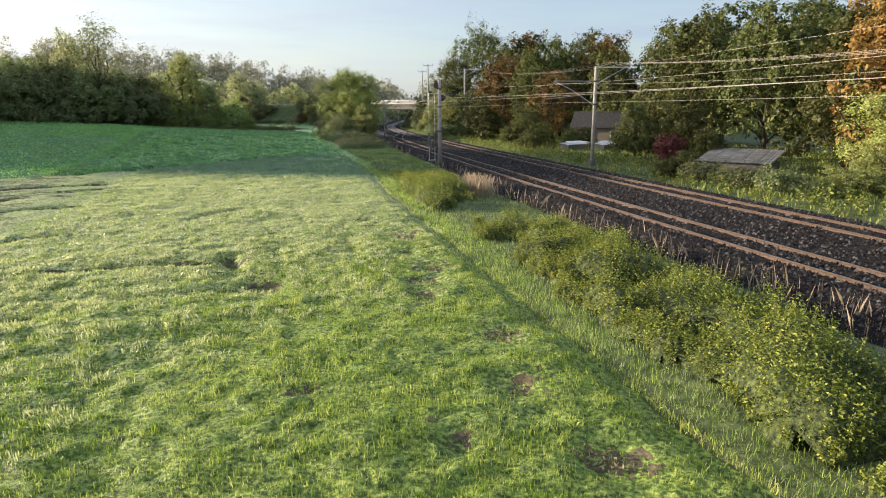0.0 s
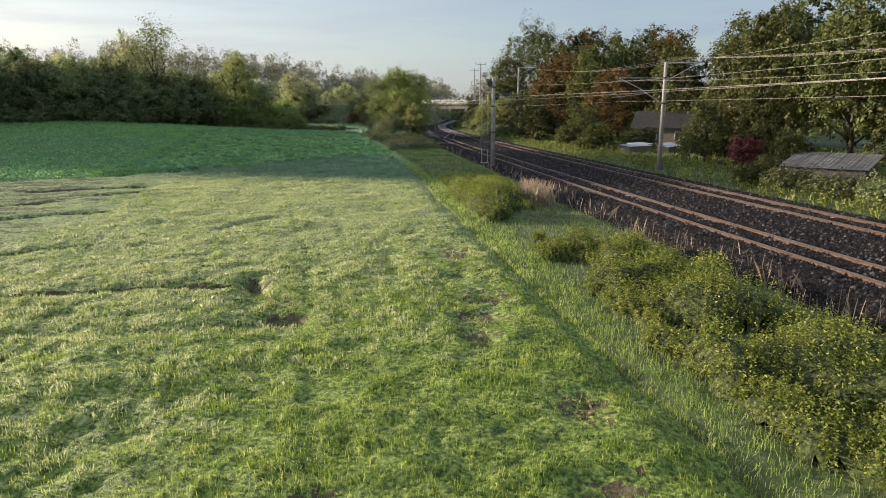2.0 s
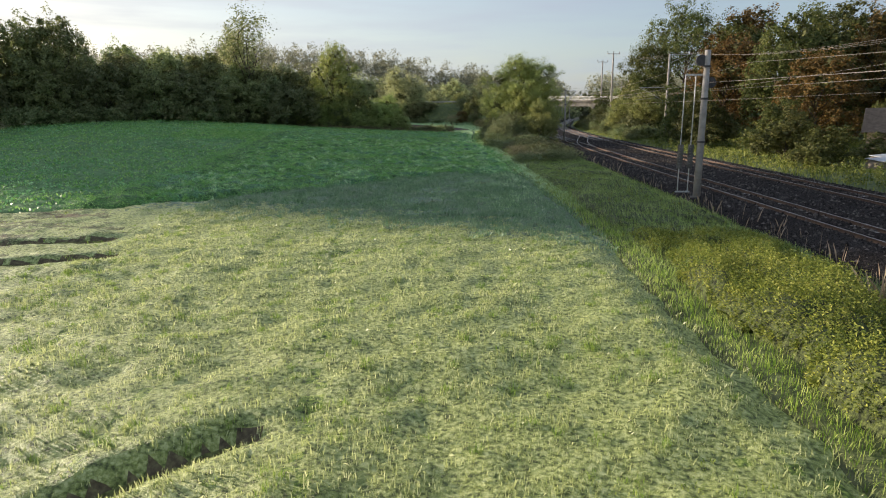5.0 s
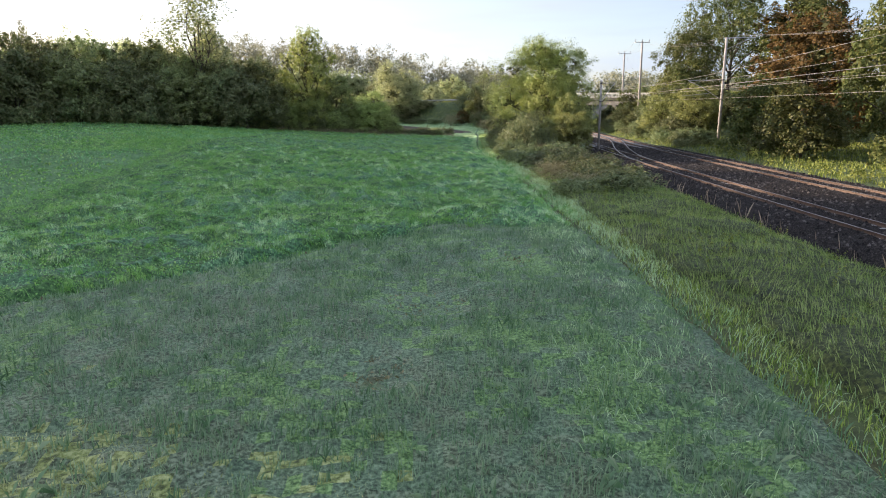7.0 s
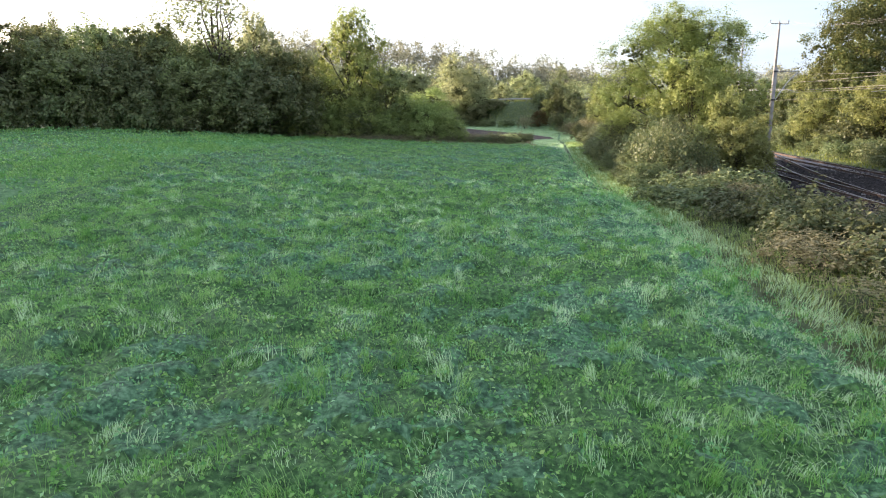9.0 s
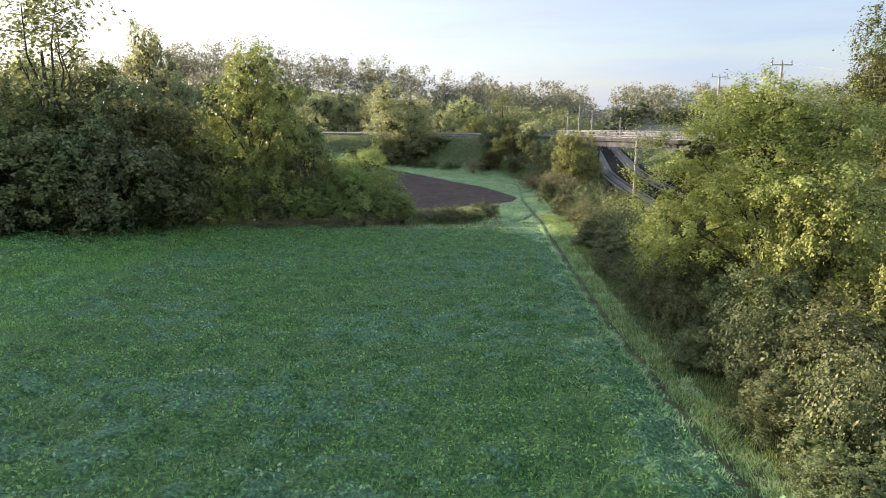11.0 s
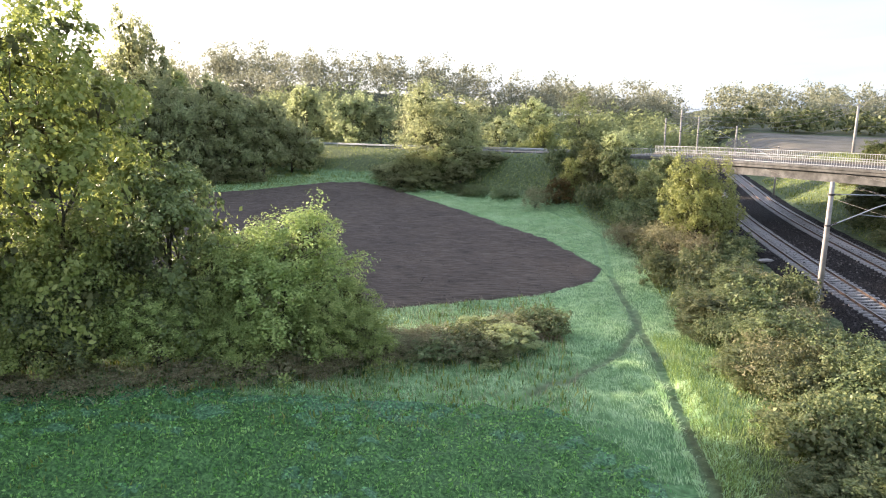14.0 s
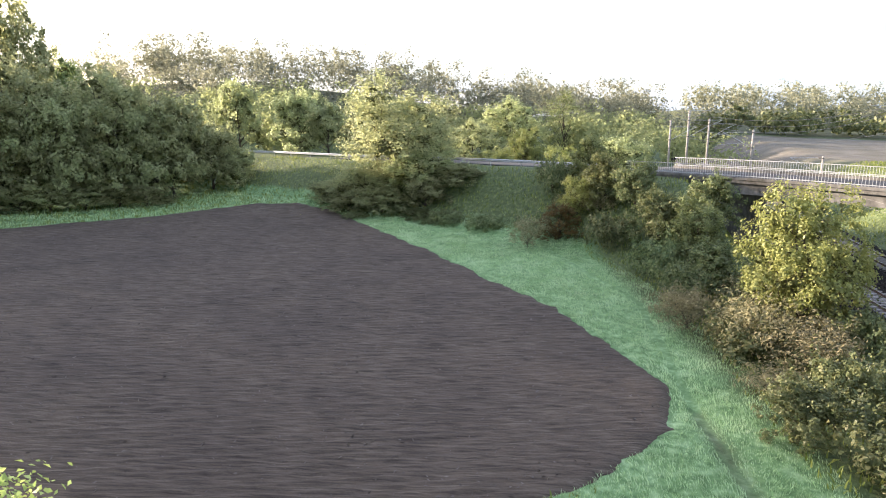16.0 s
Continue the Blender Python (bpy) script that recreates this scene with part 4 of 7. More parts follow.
T_OAK_S = tree_template("shrub", 6, 7, "bushy", L_OAK, 240, 46, 0.24, 181, "dark olive-green leafy shrub", "shrub")
T_GOLD = tree_template("tree", 12, 9, "round", L_GOLD, 300, 64, 0.26, 191, "golden-brown autumn broadleaf tree", "tree")
T_OLIVE = tree_template("tree", 14, 10, "round", L_OLIVE, 380, 64, 0.24, 201, "olive-green broadleaf tree with yellowing top", "tree")
T_OLIVE_S = tree_template("shrub", 7, 6.5, "bushy", L_BIG, 340, 80, 0.14, 211, "olive-green leafy shrub beside the railway", "shrub")
T_RED = tree_template("shrub", 3, 3, "mound", L_RED, 200, 16, 0.2, 121, "round shrub with dark red leaves", "shrub")

# tree line along the far side of the meadow: x, y, height, width, template
LINE = [(-3.7, 148, 6.9, 8.0, T_HEDGE_N), (-0.6, 146.6, 4.0, 4.6, T_HEDGE_N), (-8.6, 147, 9.2, 6.8, T_ROUND), (-12.8, 145.5, 15.6, 9.8, T_OLIVE), (-6.5, 147, 5.6, 5.5, T_HEDGE_N), (-12, 144.5, 7, 6, T_HEDGE_N),
        (-19.5, 143, 10.8, 9, T_ROUND), (-17, 142.5, 7, 7, T_HEDGE), (-24, 143, 10.5, 10, T_ROUND_B), (-23, 137, 8, 8, T_HEDGE_B), (-27.6, 142, 18.8, 14.5, T_AIRY), (-29, 143.5, 11, 9, T_ROUND), (-30, 137, 8.5, 8, T_HEDGE),
        (-35, 141, 12.5, 10, T_ROUND), (-37, 136, 8, 8, T_HEDGE_B), (-42, 141, 12.5, 10, T_ROUND), (-44, 135, 8, 9, T_HEDGE), (-49, 139, 12, 11, T_ROUND_B), (-51, 133, 8.5, 9, T_HEDGE_B),
        (-56, 132, 17.5, 11, T_ROUND), (-58, 128, 9, 9, T_HEDGE), (-62, 130, 17, 14, T_ROUND_B), (-64, 121, 9, 9, T_HEDGE_B), (-68, 123, 22.5, 16, T_ROUND), (-70, 115, 14, 14, T_ROUND_B),
        # trees from x = -100 outward are unseen, added to shade the meadow
        (-71, 107, 9, 10, T_HEDGE), (-76, 112, 12.5, 14, T_ROUND_B), (-81, 106, 13, 13, T_ROUND), (-77, 96, 9, 9, T_HEDGE_B), (-100, 113.5, 27, 15, T_ROUND), (-103, 120, 27, 15, T_ROUND_B), (-104, 104, 14, 14, T_ROUND), (-84, 118, 13, 13, T_ROUND), (-104, 127, 29, 17, T_ROUND_B), (-112, 137, 31, 18, T_ROUND), (-119, 146, 32, 18, T_ROUND_B),
        (-116, 140, 27, 17, T_ROUND), (-123, 151, 28, 17, T_ROUND_B), (-130, 162, 28, 17, T_ROUND), (-40, 150, 13, 12, T_ROUND_B), (-52, 148, 13, 12, T_ROUND), (-66, 142, 17, 13, T_ROUND)]
for k, (x, y, h, w, t) in enumerate(LINE):
    plant(t, x, y, h, w, k * 67.0, group="trees along the meadow")

for k, (x, y) in enumerate([(-27, 135.5), (-34, 134), (-41, 133), (-48, 131), (-55, 127), (-61, 120), (-66, 114), (-70, 104), (-74, 99), (-20, 136), (-31, 139), (-38, 138), (-46, 137), (-53, 132)]):
    plant((T_HEDGE, T_HEDGE_B)[k % 2], x, y, 7 + (k * 37 % 30) / 10, 10, k * 83.0, group="hedge along the meadow")
for k, (x, y) in enumerate([(-14, 141.2), (-12, 141.4), (-10.2, 141.9), (-8.4, 142.6), (-6.6, 143.5), (-4.8, 144.2), (-3, 144.9), (-1, 145.6), (1, 146.6), (2.6, 148.2), (3.6, 150), (-16.5, 140.6), (-19, 139.8), (-21.5, 138.8), (-24, 137.6), (0.5, 149)]):
    plant(T_BROWN, x, y, 0.9 + (k * 31 % 10) / 14, 3.0, k * 47.0, group="withered scrub along the meadow")

# dark brambles that climb from the trodden line to the tall tree
for k in range(30):
    f = (k + 0.5) / 30
    y = 101 + 58 * f
    back = (k * 0.618) % 1.0
    x = float(edge_x(y)) + 2.1 + 1.0 * f + 3.4 * back
    plant((T_HEDGE_BN, T_BRAMBLE_N, T_HEDGE_BN)[k % 3], x, y, (1.3 + 2.4 * back) * (1.25 - 0.5 * f), 3.4 + 1.4 * back, k * 83.0, group="brambles at the foot of the tall tree")

# tall bush between meadow and railway, with lower shrubs round its foot
T_BIG = tree_template("tree", 12.4, 9.0, "round", L_BIG, 800, 170, 0.105, 131, "large yellow-green leafy tree beside the railway", "tree", spread=0.34, shell=0.72)
plant(T_BIG, 18.2, 117.5, 12.2, 11.6, 20)
for k, (x, y, h, w, t) in enumerate([(15.3, 111.5, 4.4, 4.6, T_HEDGE_BN), (17.8, 112.6, 7.6, 6.0, T_OLIVE_S), (18.6, 106.0, 4.6, 4.6, T_YSHRUB), (17.2, 124, 6.0, 6, T_OLIVE_S), (20.8, 122.5, 8.5, 7, T_OLIVE_S), (16.2, 129.5, 2.8, 5, T_HEDGE_BN), (19.8, 130, 3.2, 5.5, T_OLIVE_S),
                                     (14.0, 117, 3.5, 4.5, T_HEDGE_BN), (19.5, 109.5, 6.5, 5.0, T_YSHRUB), (16.6, 107.5, 4.0, 4.4, T_YSHRUB), (14.5, 106.5, 2.4, 4, T_BRAMBLE), (17.5, 135.5, 2.4, 5, T_HEDGE_BN), (21, 137, 2.4, 5, T_OLIVE_S)]):
    plant(t, x, y, h, w, k * 51.0, group="shrubs between meadow and railway")

for k, (x, y, h, w) in enumerate([(-5, 146.0, 3.4, 4.6), (-8.5, 144.9, 4.0, 5), (-12, 143.6, 4.4, 5.4), (-15.5, 142.4, 4.4, 5.6), (-1.8, 147.2, 3.0, 4.2), (-10.2, 146, 6.0, 6), (-18.5, 141.4, 4.5, 6), (-14, 144.5, 5.5, 6)]):
    plant((T_HEDGE_N, T_HEDGE_N, T_HEDGE_BN)[k % 3], x, y, h, w, k * 97.0, group="shrubs at the foot of the tree line")
for k in range(22):
    x = -19 - 2.7 * k
    y = float(np.interp(x, [-78, -70, -61, -50, -40, -30, -19], [95, 102, 117.5, 128, 131.5, 134, 139.5]))
    plant(T_BRAMBLE, x, y, 2.6 + (k * 31 % 10) / 8, 6.5, k * 57.0, group="brambles at the foot of the tree line")

for k in range(28):
    f = (k * 0.618) % 1.0
    plant((T_BROWN, T_BRAMBLE, T_BROWN, T_PALE_S)[k % 4], -1.5 + 10.5 * f, 146.2 + 4.6 * f + 3.2 * ((k * 0.37) % 1.0) - 1.2, 0.8 + (k * 29 % 10) / 14, 2.6 + (k * 17 % 10) / 8, k * 49.0, group="weedy bank before the ploughed field")

# bramble strip between the grass path and the railway
rb = random.Random(5)
for k in range(34):
    y = 138 + 44 * (k + rb.random()) / 34
    lo, hi = 17.3 + 0.03 * (y - 140), float(track_x(y)) - 4.6
    x = lo + (hi - lo) * ((k * 0.37) % 1.0)
    t = (T_BRAMBLE, T_BRAMBLE, T_BROWN, T_HEDGE_B)[k % 4]
    plant(t, x, y, rb.uniform(1.3, 2.4), rb.uniform(3.2, 5.0), k * 77.0, group="brambles beside the railway")
plant(T_YSHRUB, 24.2, 173.5, 9.0, 7.2, 10, "bright yellow-green leafy shrub beside the railway")
plant(T_YSHRUB, 26.8, 178.5, 6.4, 5.5, 130)
for k, (x, y, h, w) in enumerate([(20.5, 171, 3.4, 4.5), (22, 168, 3.0, 4.5), (18.8, 175, 2.6, 4), (23.5, 176, 3.2, 4)]):
    plant(T_BROWN, x, y, h, w, k * 40.0, group="withered scrub")

# shrubs on the causeway's slope
SLOPE = [(12.5, 196, 3.2, 4.0, T_BROWN), (15.5, 197, 3.8, 3.6, T_AUTUMN), (17.5, 199, 4.5, 4, T_YSHRUB), (20, 199, 4.5, 5, T_HEDGE), (22, 196, 4, 5, T_HEDGE_B), (19, 193, 3, 4.5, T_BRAMBLE), (22.5, 191, 4, 5, T_HEDGE_B),
         (24, 187, 4.5, 5, T_HEDGE), (21, 186, 3, 4.5, T_BRAMBLE), (19.5, 203, 4.5, 5, T_HEDGE), (16, 204, 3.5, 4, T_BRAMBLE), (9, 203, 1.8, 4, T_BRAMBLE), (5.5, 207, 1.5, 3.5, T_BRAMBLE), (23, 182, 3.4, 5, T_HEDGE_B), (26, 190, 4, 5, T_HEDGE_B)]
for k, (x, y, h, w, t) in enumerate(SLOPE):
    plant(t, x, y, h, w, k * 63.0, group="shrubs on the causeway slope")
plant(T_GREY, -0.6, 217.5, 12.8, 16.5, 0, "very large round grey-green willow bush below the road", lower=1.2)
plant(T_GREY, 2.2, 214.8, 6.2, 11, 120, "grey-green willow growth at the bush's foot", lower=1.0)
plant(T_GREY, -4.2, 215.4, 6.0, 10, 210, "grey-green willow growth at the bush's foot", lower=1.0)

for k in range(24):
    x = -5 + 25 * ((k * 0.618) % 1.0)
    y = 219 - 0.75 * (x + 8) + 9 * ((k * 0.37) % 1.0) - 7
    gzz = float(ground_z(x, y))
    if gzz < 0.9 or gzz > 6:
        continue
    plant((T_BRAMBLE, T_BROWN, T_BRAMBLE, T_HEDGE_B)[k % 4], x, y, 0.8 + (k * 29 % 10) / 9, 3.2 + (k * 17 % 10) / 6, k * 53.0, group="scrub on the causeway slope")
for k, (x, y) in enumerate([(-6, 213), (-2, 211.5), (3, 210.5), (7, 212), (-9, 217)]):
    plant(T_PALE_S, x, y, 2.4 + k % 3 * 0.7, 6, k * 71.0, group="shrubs round the willow")

# scrub where the weed strip ends, before the tall tree
for k in range(20):
    y = 77 + 28 * (k + 0.5) / 20
    x = 11.6 + 0.03 * (y - 77) + 4.6 * ((k * 0.618) % 1.0)
    plant((T_BRAMBLE, T_BRAMBLE, T_BROWN)[k % 3], x, y, 1.0 + (k * 31 % 10) / 12, 3.0 + (k * 13 % 10) / 6, k * 67.0, group="brambles at the meadow edge")

# trees left of the ploughed field and behind it
# (-78, 206) and (-85, 196) are unseen, added to shade the ploughed soil
BACK = [(-51.7, 226, 26.5, 13, T_PALE), (-45, 216, 17, 13, T_PALE), (-60, 222, 20, 14, T_ROUND), (-70, 221, 20, 14, T_ROUND_B), (-78, 206, 22, 15, T_ROUND), (-85, 196, 22, 15, T_ROUND_B), (-50, 214, 16, 14, T_PALE), (-36, 219, 16, 13, T_PALE), (-30, 222, 13, 11, T_PALE_S), (-57, 210, 18, 14, T_ROUND_B), (-66, 206, 20, 14, T_PALE), (-27, 228, 9, 9, T_PALE_S), (-33, 232, 11, 9, T_AUTUMN),
        (-40, 229, 16, 12, T_PALE), (-75, 200, 18, 14, T_ROUND_B), (-80, 188, 18, 14, T_ROUND), (-18, 243, 10, 10, T_PALE_S), (-9, 247, 9, 8, T_PALE_S), (-30, 250, 12, 10, T_PALE_S), (10, 246, 9, 9, T_PALE), (18, 240, 9, 8, T_YSHRUB), (23, 232, 7, 9, T_YSHRUB),
        (13, 234, 6, 7, T_YSHRUB), (30, 228, 8, 10, T_PALE_S), (28, 262, 13, 9, T_AIRY), (18, 262, 12, 11, T_PALE), (4, 262, 11, 11, T_PALE), (-52, 236, 18, 13, T_ROUND), (-32, 222, 7, 9, T_PALE_S), (-38, 217.5, 8, 9, T_PALE_S), (-45, 214.5, 8, 10, T_PALE_S), (-52, 212, 8, 10, T_PALE_S), (-60, 209.5, 8, 10, T_PALE_S), (-68, 206, 8, 10, T_PALE_S), (-47, 214, 14, 11, T_PALE_S), (-33, 220, 12, 10, T_PALE_S), (-40, 215.5, 13, 10, T_PALE_S), (-55, 213, 14, 12, T_PALE_S), (-24, 229, 6, 7, T_PALE_S), (-13, 240, 8, 9, T_PALE_S)]
for k in range(14):
    plant(T_PALE_S, -31 - 3.2 * k, 216.5 - 0.52 * 3.2 * k * 0.75 + (k * 37 % 10) / 8, 2.6 + (k * 31 % 10) / 6, 6.5, k * 43.0, group="shrubs behind the ploughed field")
for k, (x, y, h, w, t) in enumerate(BACK):
    plant(t, x, y, h, w, k * 59.0, group="trees behind the ploughed field")

# trees on the right of the railway
RIGHT = [(57, 152, 18, 17, T_OAK), (48, 147, 13, 11, T_OAK), (66, 146, 17, 15, T_AUTUMN), (48, 116, 15, 12, T_AUTUMN), (53, 122, 17, 13, T_OAK_B), (56, 108, 17, 12, T_OAK_B), (50, 104, 16, 11, T_OAK_B), (63, 104, 18, 12, T_AUTUMN), (47, 93, 11, 9, T_AUTUMN),
         (53, 84, 12, 10, T_OAK_S), (58, 78, 16, 12, T_OAK_B), (62, 72, 18, 15, T_OAK_B), (53, 68, 16, 12, T_OAK_B), (68, 64, 18, 13, T_OAK_B), (60, 56, 16, 12, T_OAK_B), (52, 54, 15, 11, T_OAK_B), (56, 45, 15, 12, T_OAK_B),
         (47, 40, 13, 10, T_OAK_B), (45, 33, 15, 11, T_GOLD), (39.5, 29.5, 6.0, 8, T_OLIVE_S), (41, 24, 8, 8, T_GOLD), (37, 26, 4, 5, T_OAK_S), (40, 52, 6, 6, T_OAK_S), (37, 55, 5.5, 5, T_OAK_S), (44, 60, 5, 6, T_OAK_S), (46, 70, 2.6, 5, T_OAK_S), (50, 71, 2.8, 5, T_OAK_S), (43, 77, 2.4, 5, T_OAK_S), (29.6, 29, 1.5, 3.4, T_BRAMBLE), (29.8, 32.5, 1.3, 3.2, T_BRAMBLE), (29.5, 36, 1.4, 3.4, T_BRAMBLE), (30, 39, 1.8, 3.6, T_OAK_S), (33, 27.5, 1.8, 4, T_YSHRUB), (36, 28, 3, 4, T_YSHRUB), (37, 44, 3, 4, T_OAK_S), (36.5, 49, 3, 3, T_RED),
         (36, 80, 4, 6, T_OAK_S), (34, 72, 3, 5, T_OAK_S), (40, 88, 5, 7, T_OAK_S), (38, 100, 6, 8, T_OAK_S), (40, 110, 7, 9, T_OAK_S), (43, 132, 7, 8, T_YSHRUB), (41, 140, 6, 7, T_YSHRUB), (45, 141, 8, 8, T_OAK_S), (48, 155, 6, 7, T_YSHRUB), (46, 169, 5, 6, T_OAK_S), (75, 130, 15, 14, T_OAK_B), (70, 118, 16, 13, T_OAK_B), (72, 90, 16, 13, T_OAK_B)]
for k, (x, y, h, w, t) in enumerate(RIGHT):
    plant(t, x, y, h, w, k * 71.0, group="trees beyond the railway")


for k in range(46):
    y = 132 + 68 * ((k * 0.618) % 1.0)
    x = float(track_x(y)) + TRACK_GAP + 6.5 + 15 * ((k * 0.357) % 1.0)
    if float(road_distance(np.array(x), np.array(y))) < 7 and x > 46:
        continue
    plant((T_HEDGE, T_HEDGE_B, T_BRAMBLE, T_HEDGE_B)[k % 4], x, y, 2.0 + (k * 29 % 20) / 8, 4.5 + (k * 17 % 20) / 10, k * 53.0, group="scrub on the railway bank")

for k in range(44):
    y = 118 + 76 * (k + 0.5) / 44
    x = float(track_x(y)) + TRACK_GAP + 4.8 + 4.5 * ((k * 0.618) % 1.0)
    plant((T_BRAMBLE, T_HEDGE_B, T_BRAMBLE)[k % 3], x, y, 1.1 + (k * 29 % 10) / 10, 3.0 + (k * 17 % 10) / 6, k * 61.0, group="scrub on the railway bank")

for k in range(22):
    y = 158 + 48 * ((k * 0.618) % 1.0)
    x = float(track_x(y)) + TRACK_GAP + 7.5 + 8 * ((k * 0.414) % 1.0)
    if float(road_distance(np.array(x), np.array(y))) > 6.5:
        plant(T_OAK_S, x, y, 1.8 + (k * 29 % 10) / 8, 5.0, k * 67.0, group="scrub on the railway bank")

# ---- distant woods: one uncountable mass each ----
def far_wood(name, spots, leaf, label, seed, per=240, size=1.1):
    r = np.random.default_rng(seed)
    allc, alld = [], []
    for x, y, h, w in spots:
        gz = float(ground_z(x, y))
        c, d = crown_points([(0, 0, h * 0.62, w * 0.42, w * 0.42, h * 0.38), (w * 0.2, 0, h * 0.35, w * 0.55, w * 0.55, h * 0.35)], max(8, per // 6), 6, w * 0.08, int(r.integers(1e6)), 0.7)
        allc.append(c + np.array([x, y, gz]))
        alld.append(d)
    V, F = crown_leaves(np.concatenate(allc), np.concatenate(alld), size, seed, 0.75)
    tagged(put(name, array_mesh(name, V, F, leaf)), label, "woodland", kind="stuff")


rw = random.Random(9)
hill = []
for k in range(330):
    x, y = rw.uniform(-230, 75), rw.uniform(285, 400)
    if y < 300 + 0.12 * abs(x + 80):
        continue
    hill.append((x, y, rw.uniform(8, 12) if y < 345 else rw.uniform(11, 18), rw.uniform(6, 10)))
far_wood("hill_woodland", hill, L_WOOD_HAZE, "autumn woodland covering the far hill", 200, 600, 0.62)
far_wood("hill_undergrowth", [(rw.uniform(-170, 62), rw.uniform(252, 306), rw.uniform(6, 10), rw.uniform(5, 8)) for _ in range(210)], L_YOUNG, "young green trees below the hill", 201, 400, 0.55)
far_wood("ridge_woodland", [(rw.uniform(30, 520), rw.uniform(385, 480), rw.uniform(9, 16), rw.uniform(8, 13)) for _ in range(230)], L_WOOD_HAZE, "hazy woodland along the far ridge", 202, 400, 0.95)
far_wood("valley_trees", [(rw.uniform(55, 330), rw.uniform(330, 372), rw.uniform(5, 9), rw.uniform(6, 10)) for _ in range(110)], L_DARK, "dark hedgerow trees behind the stubble field", 203, 220, 1.2)
far_wood("left_woodland", [(rw.uniform(-260, -95), rw.uniform(118, 290), rw.uniform(12, 20), rw.uniform(9, 14)) for _ in range(150)], L_GREEN, "dense woodland on the rising ground", 204, 220, 1.4)


# ---- grass, clover and weeds: uncountable stuff ----
def surface_z(x, y):
    """Height of the built ground sheet, by its own grid."""
    ax, ay = np.array(gx), np.array(gy)
    i = np.clip(np.searchsorted(ax, x) - 1, 0, len(ax) - 2)
    j = np.clip(np.searchsorted(ay, y) - 1, 0, len(ay) - 2)
    fx = (x - ax[i]) / (ax[i + 1] - ax[i])
    fy = (y - ay[j]) / (ay[j + 1] - ay[j])
    return (GZ[j, i] * (1 - fx) + GZ[j, i + 1] * fx) * (1 - fy) + (GZ[j + 1, i] * (1 - fx) + GZ[j + 1, i + 1] * fx) * fy


def blades(x, y, h, w, seed, lean=0.45, base=None, comb=None):
    """Curved blades of grass: two triangles each, three where they bend far."""
    r = np.random.default_rng(seed)
    n = len(x)
    z = surface_z(x, y) - 0.01 if base is None else base
    a = r.uniform(0, 2 * math.pi, n) if comb is None else comb + r.normal(0, 0.8, n)
    l = np.abs(r.normal(0, lean, n)) * h if comb is None else np.abs(r.normal(lean, 0.2, n)) * h
    dx, dy = np.cos(a) * l, np.sin(a) * l
    b = a + math.pi / 2 + r.normal(0, 0.6, n)
    sx, sy = np.cos(b) * w / 2, np.sin(b) * w / 2
    p0 = np.stack([x - sx, y - sy, z], -1)
    p1 = np.stack([x + sx, y + sy, z], -1)
    tip = np.stack([x + dx, y + dy, z + h * np.sqrt(np.maximum(0.15, 1 - (l / np.maximum(h, 1e-6)) ** 2 * 0.6))], -1)
    mid = np.stack([x + dx * 0.45, y + dy * 0.45, z + h * 0.62], -1)
    side = np.stack([sx * 0.8, sy * 0.8, np.zeros(n)], -1)
    if lean < 0.5:
        V = np.stack([p0, p1, mid + side, tip], 1).reshape(-1, 3)
        F = (np.arange(n)[:, None, None] * 4 + np.array([(0, 1, 2), (0, 2, 3)])[None]).reshape(-1, 3)
    else:
        V = np.stack([p0, p1, mid + side, mid - side, tip], 1).reshape(-1, 3)
        F = (np.arange(n)[:, None, None] * 5 + np.array([(0, 1, 2), (0, 2, 3), (3, 2, 4)])[None]).reshape(-1, 3)
    return V, F


def scatter(n, x0, x1, y0, y1, seed, keep=None):
    r = np.random.default_rng(seed)
    x, y = r.uniform(x0, x1, n), r.uniform(y0, y1, n)
    if keep is not None:
        m = keep(x, y, r)
        x, y = x[m], y[m]
    return x, y


def stuff(name, V, F, mat, label, category):
    return tagged(put(name, array_mesh(name, V, F, mat)), label, category, kind="stuff")


BARE = [(5.3, 23.3, 1.0), (4.6, 27.5, 0.5), (4.2, 15.4, 0.6), (5.0, 12.0, 0.6), (4.5, 16.5, 0.8), (4.2, 9.5, 0.6), (4.6, 6.9, 0.7), (2.6, 8.0, 0.4), (-0.9, 21.0, 0.45), (0.1, 19.0, 0.25), (0.36, 10.2, 0.2), (3.2, 60, 1.3), (6.0, 64, 1.1), (2.4, 56, 0.9), (5.2, 18.2, 0.6), (4.9, 20.6, 0.5)]


def thin(x, y, r):
    """Keeps fewer blades on bare patches and in hollows."""
    p = np.full(len(x), 1.0)
    for bx, by, br in BARE:
        p = np.where(np.hypot(x - bx, (y - by) * 0.8) + (fbm(x * 2, y * 2, 70, 2) - 0.37) * 0.8 < br, 0.16, p)
    p *= np.clip(0.35 + 1.3 * fbm(x / 0.55, y / 0.45, 71, 3), 0.15, 1.0)
    p = np.where(np.abs(x - edge_x(y)) < 0.18, p * 0.3, p)
    p = np.where(groove_gap(x, y) < 1.4, p * 0.06, p)
    p = np.where((wheel_gap(x, y) < 0.14) & (fbm(x, y / 3, 139, 2) > 0.38), p * 0.6, p)
    p = np.where(rough_rows(x, y) > 0.56, p * 0.3, p)
    p = np.where((np.abs(y - mown_line(x)) < 0.3) & (x < 2.5), p * 0.1, p)
    return r.random(len(x)) < p


def mown(x, y, r):
    return (x < edge_x(y) + 0.3) & (y < mown_line(x) + r.normal(0, 0.25, len(x))) & thin(x, y, r)


